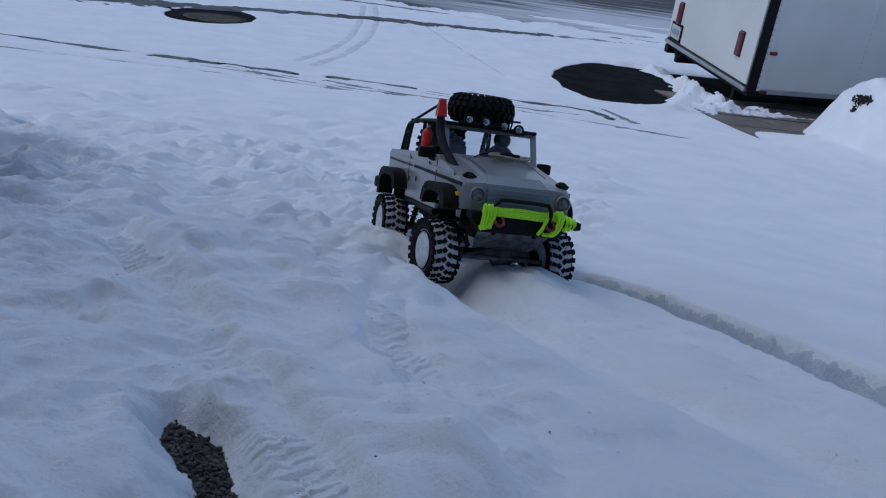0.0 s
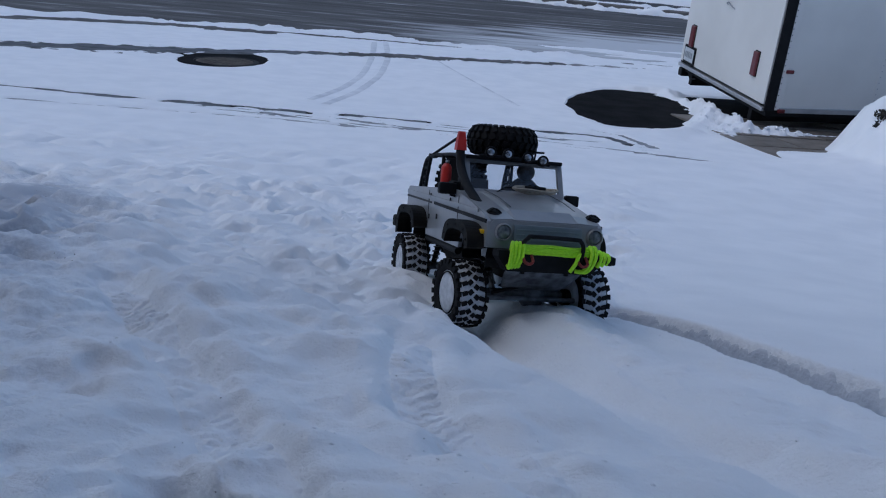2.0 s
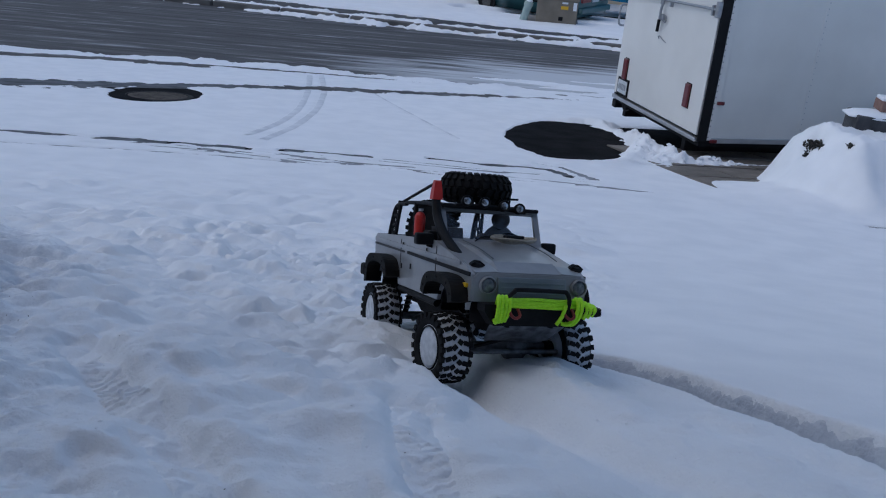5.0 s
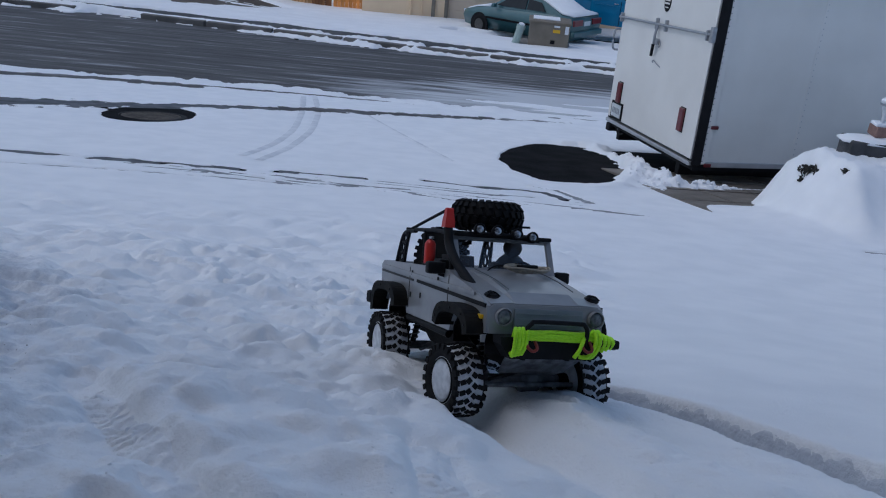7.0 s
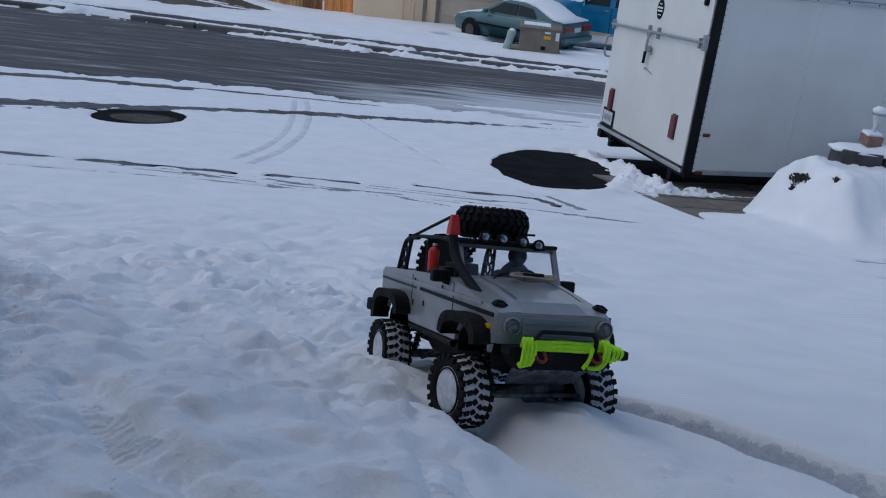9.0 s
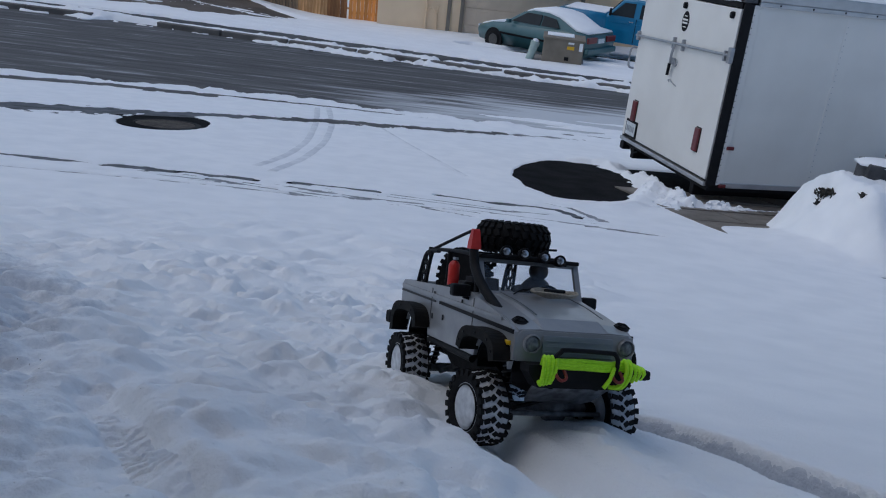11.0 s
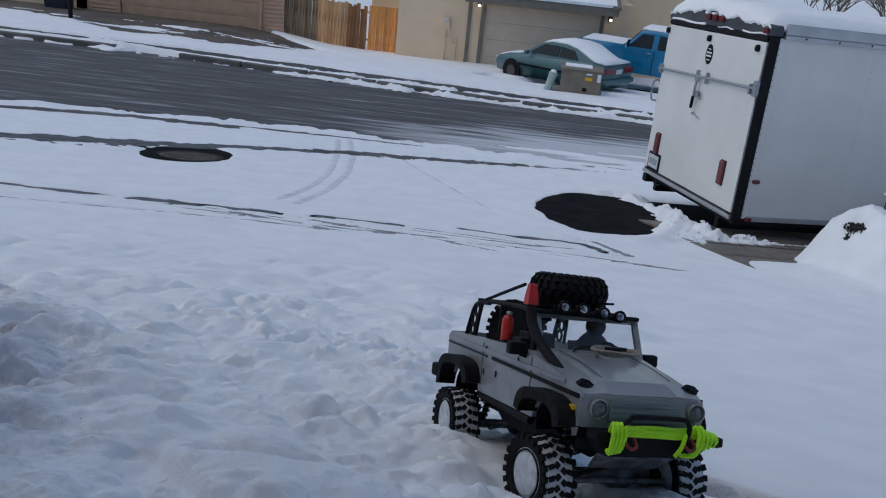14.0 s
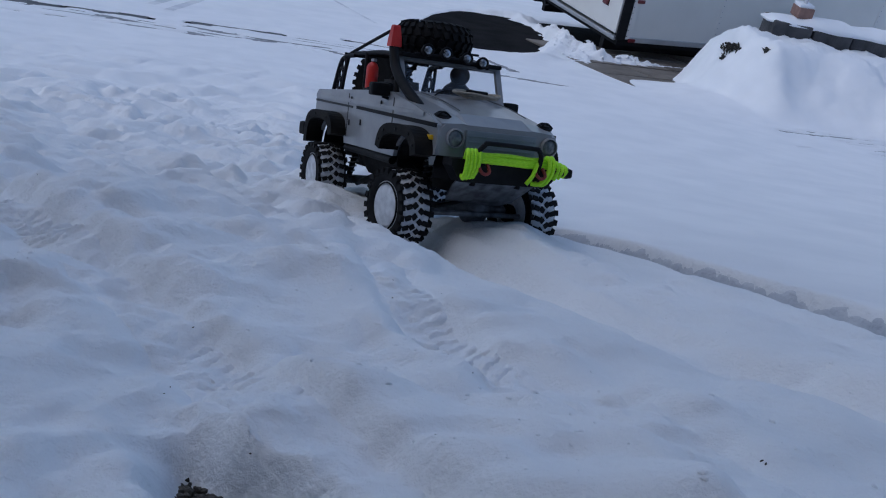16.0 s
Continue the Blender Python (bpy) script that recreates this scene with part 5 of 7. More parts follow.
def paving():
    c, s = 0.972, 0.233
    root = thing("paving", pose(0, 0, 0), "wet brown-grey concrete paving slabs beside the trailer", "paving", kind="structure")
    for i in range(6):
        for j in range(4):
            tx, ty = -0.28 + i * 0.46, -0.92 + j * 0.46
            x, y = 2.245 + tx * c - ty * s, 6.72 + tx * s + ty * c
            bm = box(B(), (0, 0, 0), (0.45, 0.45, 0.02), 0.004)
            ob = part("slab", bm, PAVE, root)
            ob.matrix_local = pose(x, y, lie1(x, y) - 0.004) @ Matrix.Rotation(-0.205, 4, "X") @ Matrix.Rotation(0.0157, 4, "Y") @ Matrix.Rotation(radians(13.5), 4, "Z")


PAVE = mat("wet_paving", (0.12, 0.10, 0.082), (0.19, 0.165, 0.138), 7, 0.55, bump=0.003, bscale=60, rnd=0.15)
paving()


def block_wall():
    r = random.Random(9)
    root = thing("block_wall", pose(0, 0, 0), "low retaining wall of dark wet blocks capped with snow", "wall", kind="structure")
    x = 2.90
    while x < 6.2:
        w = 0.29 + r.uniform(-0.01, 0.01)
        for row in range(2):
            bm = box(B(), (0, 0, 0), (w - 0.012, 0.24, 0.155), 0.016)
            ob = part("block", bm, BLOCK, root)
            ob.matrix_local = pose(x + w / 2 + row * 0.03, 5.72 + 0.02 * row + r.uniform(-0.008, 0.008) - 0.04 * (x - 3), -0.868 - 0.165 * row - 0.03 * (x - 3), r.uniform(-2, 2), r.uniform(-1.5, 1.5), r.uniform(-2, 2) - 3)
        x += w
    bm = B()
    n = 40
    secs = []
    for i in range(n + 1):
        xx = 2.86 + i * 3.3 / n
        t = (0.05 + 0.018 * math.sin(i * 1.7) * math.sin(i * 0.6)) * min(1, 0.25 + i / 4)
        cy, cz = 5.72 - 0.04 * (xx - 3), -0.797 - 0.03 * (xx - 3)
        secs.append([(xx, cy + (0.128 + 0.012 * math.sin(1.3 * i)) * min(1, 0.5 + i / 5) * math.cos(a), cz + max(0, t * math.sin(a)) * (1 if 0 < i < n else 0.2) - (0.01 if math.sin(a) < 0 else 0)) for a in [2 * math.pi * k / 12 for k in range(12)]])
    loft(bm, secs)
    part("cap_snow", bm, SNOW, root, "rounded layer of snow", smooth=True)


block_wall()


def lantern():
    e = thing("garden_lantern", pose(3.13, 5.75, -0.765) @ Matrix.Diagonal((0.78, 0.78, 0.80, 1)), "snow-capped solar garden light on a brick", "garden light")
    part("brick", box(B(), (0, 0, 0.045), (0.14, 0.16, 0.09), 0.008), BRICK, e, "red-brown brick")
    part("brick_snow", box(B(), (0, 0.01, 0.10), (0.135, 0.14, 0.035), 0.015), SNOW, e, "cap of snow")
    part("stem", lathe(B(), [(0.018, 0.11), (0.016, 0.17), (0.02, 0.18), (0.045, 0.26), (0.05, 0.265)], 16), CLEARP, e, "clear tapering stem")
    part("head", lathe(B(), [(0.03, 0.262), (0.06, 0.268), (0.062, 0.285), (0.03, 0.295)], 20), STEEL, e)
    part("head_snow", lathe(B(), [(0.058, 0.286), (0.06, 0.31), (0.03, 0.335), (0.004, 0.338)], 20), SNOW, e, "cap of snow", smooth=True)


lantern()


def shrub():
    """Dark sprigs that stick out of the snowed-in shrub."""
    e = thing("shrub", pose(2.72, 5.35, -1.0), "evergreen shrub buried in snow with dark sprigs showing", "shrub")
    r = random.Random(13)
    bt, bl = B(), B()
    # near-black leaves packed into each hollow also stand in for its shade
    for hx, hy, rad in HOLLOWS:
        hz = float(snow_z(np.array(hx), np.array(hy)))
        for _ in range(int(1500 * rad)):
            p = Vector((hx - 2.72 + r.gauss(0, 0.45 * rad), hy - 5.35 + r.gauss(0, 0.7 * rad), hz + 1.0 + r.uniform(-0.2, 1.1) * rad))
            d = Vector((r.uniform(-1, 0.6), r.uniform(-1.2, 0.1), r.uniform(-0.8, 0.8))).normalized()
            rod(bt, p, p + d * r.uniform(0.015, 0.035), 0.004, 0.002, 4)
            q = p + d * 0.012
            m = Matrix.Translation(q) @ Euler((r.uniform(0, 6), r.uniform(0, 6), r.uniform(0, 6))).to_matrix().to_4x4() @ Matrix.Diagonal((r.uniform(0.010, 0.020), r.uniform(0.006, 0.011), 0.004, 1))
            bmesh.ops.create_icosphere(bl, subdivisions=1, radius=1, matrix=m)
    tagged(part("branches", bt, TWIG, e), kind="stuff")
    tagged(part("leaves", bl, LEAF, e), kind="stuff")


shrub()


# ---- the cargo trailer ----
def trailer():
    L, W, H = 3.7, 1.713, 1.486
    yaw, pit, rol = 0.244, -0.028, -0.073
    lx = Vector((math.cos(yaw) * math.cos(pit), math.sin(yaw) * math.cos(pit), math.sin(pit)))
    wx = Vector((-math.sin(yaw) * math.cos(rol), math.cos(yaw) * math.cos(rol), math.sin(rol)))
    wx = (wx - lx * lx.dot(wx)).normalized()
    ux = lx.cross(wx)
    m = Matrix.Translation((2.292, 6.933, -1.474)) @ Matrix((lx, wx, ux)).transposed().to_4x4()
    e = thing("cargo_trailer", m, "white enclosed cargo trailer with snow on its roof", "trailer")
    # x: along the length from the rear face, y: across from the near side, z: up from the floor edge
    for y in (0.012, W - 0.012):
        part("side_wall", box(B(), (L / 2, y, H / 2), (L - 0.1, 0.024, H - 0.02)), TRAILER_W, e)
    part("front_wall", box(B(), (L - 0.02, W / 2, H / 2), (0.03, W - 0.05, H - 0.02)), TRAILER_W, e)
    part("floor", box(B(), (L / 2, W / 2, -0.02), (L, W - 0.02, 0.05)), BLACKM, e)
    # rear frame
    for y0, y1 in ((-0.006, 0.105), (W - 0.06, W + 0.004)):
        part("corner_post", box(B(), (0.015, (y0 + y1) / 2, H / 2), (0.06, y1 - y0, H + 0.01), 0.006), BLACKM, e)
    part("header", box(B(), (-0.002, W / 2, H - 0.022), (0.07, W - 0.03, 0.040), 0.005), BLACKM, e)
    part("rear_sill", box(B(), (0.0, W / 2, 0.012), (0.09, W - 0.02, 0.035), 0.008), ALU, e)
    door = part("rear_door", box(B(), (-0.018, W / 2, H / 2), (0.03, W - 0.038, H - 0.10), 0.008), TRAILER_W, e)
    za, zb, zc = 1.075, 1.03, 1.048  # lock bar heights placed to fit the camera's view, lower towards the far side
    part("lock_bar", rod(B(), (-0.055, 0.0, za), (-0.055, W - 0.0, zb - 0.01), 0.012), STEEL, door, "galvanised lock bar")
    part("bar_bracket", box(B(), (-0.042, 0.012, za), (0.05, 0.045, 0.125), 0.008), STEEL, door)
    part("bar_hook", box(B(), (-0.05, 0.075, za - 0.012), (0.045, 0.022, 0.085), 0.008), STEEL, door)
    for y in (0.79, 0.96):
        part("bar_bracket", box(B(), (-0.042, y, zc), (0.045, 0.022, 0.10), 0.008), STEEL, door)
    part("bar_bracket", box(B(), (-0.042, W - 0.035, zb - 0.01), (0.05, 0.028, 0.085), 0.008), STEEL, door)
    bm = B()
    tube(bm, [(-0.06, 0.915, zc), (-0.07, 0.925, zc - 0.10), (-0.06, 0.94, zc - 0.19)], 0.012)
    box(bm, (-0.05, 0.915, zc - 0.155), (0.03, 0.07, 0.055), 0.008)
    part("latch_handle", bm, STEEL, door)
    part("handle_grip", rod(B(), (-0.07, 0.93, zc - 0.18), (-0.065, 0.945, zc - 0.285), 0.014), BLACK, door, "black rubber grip")
    part("padlock_ring", tube(B(), [(-0.05, 0.855 + 0.022 * math.cos(k * 0.7), zc - 0.165 + 0.03 * math.sin(k * 0.7)) for k in range(9)], 0.005, closed=True), STEEL, door)
    part("pull_wire", tube(B(), [(-0.032, 0.80, 0.685), (-0.042, 0.86, 0.705), (-0.042, 0.92, 0.725), (-0.038, 0.955, 0.715), (-0.032, 0.94, 0.70)], 0.005), STEEL, door)
    for y in (0.11, W / 2 + 0.03, W - 0.03):
        part("door_hinge", lathe(B(), [(0.020, 0), (0.020, 0.02), (0.018, 0.03), (0.001, 0.032)], 14, pose(-0.032, y, H - 0.105, 0, -90) @ Matrix.Diagonal((1.4, 1, 1, 1))), BLACK, door)
    # oval badge, drawn as plain bars
    b = part("badge", lathe(B(), [(0.058, 0), (0.058, 0.004), (0.01, 0.005)], 28, pose(-0.034, 0.853, 1.249, 0, -90) @ Matrix.Diagonal((1.5, 1, 1, 1))), BLACK, door, "black oval badge with pale bars")
    for dz, w in ((0.045, 0.045), (0.014, 0.085), (-0.014, 0.085), (-0.048, 0.055)):
        part("badge_bar", box(B(), (-0.0395, 0.853, 1.249 + dz), (0.003, w, 0.015 if abs(dz) < 0.03 else 0.008)), TRAILER_W, b)
    # lamps and plate
    for y, z in ((0.265, 0.332), (1.497, 0.316)):
        t = part("tail_lamp", box(B(), (-0.04, y, z), (0.035, 0.075, 0.20), 0.01), TAILRED, e)
        part("lamp_base", box(B(), (-0.028, y, z), (0.02, 0.09, 0.215), 0.006), BLACK, t)
    p = part("number_plate", box(B(), (-0.039, 1.497, 0.138), (0.012, 0.24, 0.17), 0.004), BLACK, e, "number plate in a black frame")
    part("plate_face", box(B(), (-0.046, 1.497, 0.138), (0.006, 0.195, 0.125)), PLATE, p)
    for k in range(5):
        part("plate_bar", box(B(), (-0.0505, 1.431 + 0.033 * k, 0.138), (0.003, 0.018, 0.055)), PLATEBAR, p)
    part("tail_chain", tube(B(), [(-0.03, W - 0.25, -0.02), (-0.04, W - 0.33, -0.07), (-0.03, W - 0.42, -0.045)], 0.008), BLACKM, e)
    part("rear_bracket", box(B(), (0.02, W - 0.05, -0.06), (0.10, 0.08, 0.08), 0.01), BLACKM, e)
    # side trim, seams, marker lamps
    part("top_rail", box(B(), (L / 2 + 0.05, -0.003, H + 0.062), (L - 0.10, 0.026, 0.085), 0.010), ALU, e, "dull aluminium rail")
    part("rail_lip", box(B(), (L / 2 + 0.05, -0.006, H + 0.001), (L - 0.10, 0.026, 0.034), 0.004), ALU, e)
    part("bottom_rail", box(B(), (L / 2 + 0.04, -0.004, 0.012), (L - 0.12, 0.02, 0.045), 0.005), ALU, e)
    part("corner_trim", box(B(), (0.0145, -0.008, H / 2), (0.089, 0.014, H - 0.01), 0.004), BLACKM, e)
    part("corner_strip", box(B(), (0.090, -0.004, H / 2 - 0.01), (0.060, 0.012, H - 0.05), 0.003), TRAILER_W, e)
    for k in range(29):
        part("rivet", lathe(B(), [(0.0045, 0), (0.004, 0.002), (0.001, 0.003)], 8, pose(0.068, -0.010, 0.04 + k * 0.0485, 90)), BLACKM, e)
    for x in (0.948, 1.81, 2.67, 3.53):
        part("panel_seam", box(B(), (x, -0.0015, H / 2 - 0.02), (0.040, 0.004, H - 0.06)), TRAILER_W, e)
        for k in range(28):
            part("rivet", lathe(B(), [(0.005, 0), (0.004, 0.002), (0.001, 0.003)], 8, pose(x, -0.003, 0.07 + k * 0.0485, 90)), ALU, e)
    for x, z in ((0.135, 0.332), (0.135, 0.008)):
        part("marker_lamp", box(B(), (x - 0.015, -0.018, z), (0.065, 0.02, 0.03), 0.007), TAILRED, e)
    for k in range(12):
        part("screw", lathe(B(), [(0.009, 0), (0.007, 0.004), (0.001, 0.005)], 8, pose(0.28 + 0.3 * k, -0.018, H + 0.004, 90)), BLACK, e)
    # arched roof with a grey cap at the back and its marker lamps
    us = [-1, -0.985, -0.95, -0.88, -0.75, -0.55, -0.3, 0, 0.3, 0.55, 0.75, 0.88, 0.95, 0.985, 1]
    roof = [(W / 2 * (1 + u), H + 0.055 + 0.05 * (1 - u ** 8) ** 0.5 + 0.035 * (1 - u * u)) for u in us]
    part("roof", prism(B(), [(0, H - 0.01)] + roof + [(W, H - 0.01)], "x", 0.12, L), ALU, e)
    part("rear_cap", prism(B(), [(-0.012, H + 0.004)] + [((y - W / 2) * 1.014 + W / 2, z + 0.004) for y, z in roof] + [(W + 0.012, H + 0.004)], "x", -0.03, 0.075), CAPGREY, e, "dark grey roof cap")
    for k in (-1, 0, 1):
        part("roof_lamp", box(B(), (-0.04, W / 2 + 0.115 * k, H + 0.075), (0.035, 0.07, 0.055), 0.01), TAILRED, e)
        part("lamp_snow", box(B(), (-0.045, W / 2 + 0.115 * k + 0.02, H + 0.106), (0.04, 0.05, 0.022), 0.010), SNOW_FAR, e, "cap of snow on the lamp")
    part("roof_lamp", box(B(), (-0.04, 0.05, H + 0.040), (0.03, 0.06, 0.05), 0.01), TAILRED, e)
    # snow on the roof, with a ragged edge hanging over the cap
    xs_, ys_ = np.r_[-0.05, -0.045, -0.03, 0.0, np.linspace(0.05, L, 40)], np.linspace(0.0, W, 46)
    gx_, gy_ = np.meshgrid(xs_, ys_, indexing="ij")
    zr = np.interp(gy_, [p[0] for p in roof], [p[1] for p in roof])
    full = step(0.0, 0.10, gy_) * step(W, W - 0.10, gy_)
    rag = 0.035 * (0.5 + fbm(gy_, gy_ * 0, 6.0, 3, 401)) + 0.02 * np.abs(fbm(gy_, gy_ * 0, 17.0, 2, 402))
    top = zr + full * (0.085 + 0.02 * fbm(gx_, gy_, 1.3, 3, 403)) * step(-0.09, 0.08, gx_)
    top = np.where(gx_ < -0.04, zr - rag * full, top)
    bm = B()
    up = [[bm.verts.new((float(gx_[i, j]), float(gy_[i, j]), float(top[i, j]) + 0.004)) for j in range(46)] for i in range(len(xs_))]
    dn = [[bm.verts.new((max(-0.034, float(gx_[i, j])), float(gy_[i, j]), float(min(zr[i, j], top[i, j])) - 0.012)) for j in range(46)] for i in range(len(xs_))]
    for i in range(len(xs_) - 1):
        for j in range(45):
            bm.faces.new((up[i][j], up[i + 1][j], up[i + 1][j + 1], up[i][j + 1]))
            bm.faces.new((dn[i][j], dn[i][j + 1], dn[i + 1][j + 1], dn[i + 1][j]))
    for j in range(45):
        bm.faces.new((up[0][j], up[0][j + 1], dn[0][j + 1], dn[0][j]))
        bm.faces.new((up[-1][j], dn[-1][j], dn[-1][j + 1], up[-1][j + 1]))
    part("roof_snow", bm, SNOW_FAR, e, "thick layer of snow", smooth=True)
    bm = B()
    for y0, y1, r0 in ((0.05, 0.40, 0.009), (0.55, 0.80, 0.007), (1.02, 1.66, 0.012)):
        pts = [(-0.030, y0 + (y1 - y0) * k / 14, H + 0.002 + 0.5 * r0 + 0.006 * math.sin(k * 0.45 + y0 * 9)) for k in range(15)]
        tube(bm, pts, r0, 6)
    part("ledge_snow", bm, SNOW_FAR, e, "thin line of snow on the ledge", smooth=True)
    part("grab_handle", tube(B(), [(-0.02, W + 0.01, 0.90), (-0.07, W + 0.03, 0.88), (-0.07, W + 0.03, 0.72), (-0.02, W + 0.01, 0.70)], 0.010, 8), STEEL, e)
    # running gear
    for y in (0.25, W - 0.25):
        part("chassis_rail", box(B(), (L / 2, y, -0.09), (L, 0.06, 0.11), 0.005), BLACKM, e)
    for x in (0.3, 1.1, 2.6, 3.4):
        part("cross_member", box(B(), (x, W / 2, -0.075), (0.05, W - 0.5, 0.07)), BLACKM, e)
    for y in (-0.10, W + 0.10):
        wheel(e, 1.70, y, 0.04, 0.25, 0.18, STEEL)
        part("mudguard", lathe(B(), [(0.274, -0.11), (0.288, -0.11), (0.288, 0.11), (0.274, 0.11)], 40, pose(1.70, y, 0.035, 90)), BLACKM, e, smooth=False)


trailer()

# ---- the toy truck: x ahead, y to its left, z up from the tyre bottoms ----
def arc(cx, cz, r, a0, a1, n, rz=None):
    rz = rz or r
    return [(cx + r * math.cos(radians(a0 + (a1 - a0) * i / n)), cz + rz * math.sin(radians(a0 + (a1 - a0) * i / n))) for i in range(n + 1)]


def squarish(cx, cz, rx, rz, a0, a1, n, p=0.62):
    """Arch with a flat top and rounded corners."""
    out = []
    for i in range(n + 1):
        a = radians(a0 + (a1 - a0) * i / n)
        c, s = math.cos(a), math.sin(a)
        out.append((cx + rx * math.copysign(abs(c) ** p, c), cz + rz * math.copysign(abs(s) ** p, s)))
    return out


def toy_tyre(parent, m, r=0.053, w=0.046, snowy=True, label="", n=22):
    """Tyre with two staggered rows of curved lugs; snow packed between them."""
    h = w / 2
    t = part("tyre", lathe(B(), [(r * 0.60, -h * 0.80), (r * 0.72, -h * 0.98), (r * 0.86, -h * 1.0), (r * 0.91, -h * 0.86), (r * 0.915, -h * 0.3), (r * 0.915, h * 0.3), (r * 0.91, h * 0.86), (r * 0.86, h * 1.0), (r * 0.72, h * 0.98), (r * 0.60, h * 0.80)], 40, m), BLACK_MATTE, parent, label, smooth=True)
    if snowy:
        part("packed_snow", lathe(B(), [(r * 0.90, -h * 0.86), (r * 0.958, -h * 0.76), (r * 0.972, 0), (r * 0.958, h * 0.76), (r * 0.90, h * 0.86)], 48, m), PACKED, t, "white snow packed in the tread", smooth=True)
    bm = B()
    for i in range(n):
        for s in (-1, 1):
            a = 2 * math.pi * (i + (0.5 if s > 0 else 0)) / n
            for k, (dy, da, lw, cw, skew) in enumerate(((0.20, 0.05, 0.32, 0.47, 0.7), (0.58, 0.01, 0.34, 0.44, 0.3), (0.93, -0.02, 0.24, 0.52, 0.0))):
                q = m @ Matrix.Rotation(a + da, 4, "Z") @ Matrix.Translation((r * (0.958 if k < 2 else 0.905), 0, s * h * dy))
                box(bm, (0, 0, 0), (r * (0.095 if k < 2 else 0.15), 2 * math.pi * r / n * cw, h * lw), 0.0, q @ Matrix.Rotation(s * skew, 4, "X"))
    part("tread", bm, BLACK_MATTE, t)
    return t


def spare_tyre(parent, m, r, w, n, label):
    """Balloon tyre with a round section and three rows of lugs each side."""
    h, a, c = w / 2, r * 0.27, r * 0.70
    prof = [(c + 0.93 * a * math.cos(f), 0.95 * h * math.sin(f)) for f in [radians(-150 + 15 * k) for k in range(21)]]
    t = part("tyre", lathe(B(), prof, 48, m), BLACK_MATTE, parent, label, smooth=True)
    bm = B()
    for i in range(n):
        for k, (f, da, tw) in enumerate(((14, 0.0, 0.52), (42, 0.12, 0.46), (70, 0.0, 0.50), (-14, 0.5, 0.52), (-42, 0.38, 0.46), (-70, 0.5, 0.50))):
            q = m @ Matrix.Rotation(2 * math.pi * (i + da) / n, 4, "Z") @ Matrix.Translation((c + a * math.cos(radians(f)), 0, h * math.sin(radians(f)))) @ Matrix.Rotation(radians(-f), 4, "Y")
            box(bm, (0, 0, 0), (0.0045, 2 * math.pi * r / n * tw, h * 0.42), 0.0, q @ Matrix.Rotation(0.35 if f > 0 else -0.35, 4, "X"))
    part("tread", bm, BLACK_MATTE, t)


def toy_wheel(e, x, y, z, steer=0.0):
    s = 1 if y > 0 else -1
    m = pose(x, y, z) @ Matrix.Rotation(radians(steer), 4, "Z") @ pose(0, 0, 0, -90 * s) @ Matrix.Rotation(0.3 + 7 * x, 4, "Z")
    w = thing_part("wheel", e)
    toy_tyre(w, m, 0.0505)
    # local +z of m points outwards
    part("rim", lathe(B(), [(0.0315, -0.018), (0.0315, 0.020), (0.0300, 0.022), (0.0288, 0.019), (0.0285, -0.018)], 36, m), BLACK, w, smooth=False)
    part("rim_snow", lathe(B(), [(0.0287, 0.006), (0.0286, 0.0195), (0.025, 0.0212), (0.015, 0.0217), (0.002, 0.0212)], 36, m), PACKED, w, "rim filled with packed snow", smooth=True)
    part("hub", lathe(B(), [(0.012, -0.03), (0.012, -0.01)], 12, m), BLACK, w)


def thing_part(name, parent):
    ob = new(name)
    ob.empty_display_size = 0.02
    ob.parent = parent
    return ob


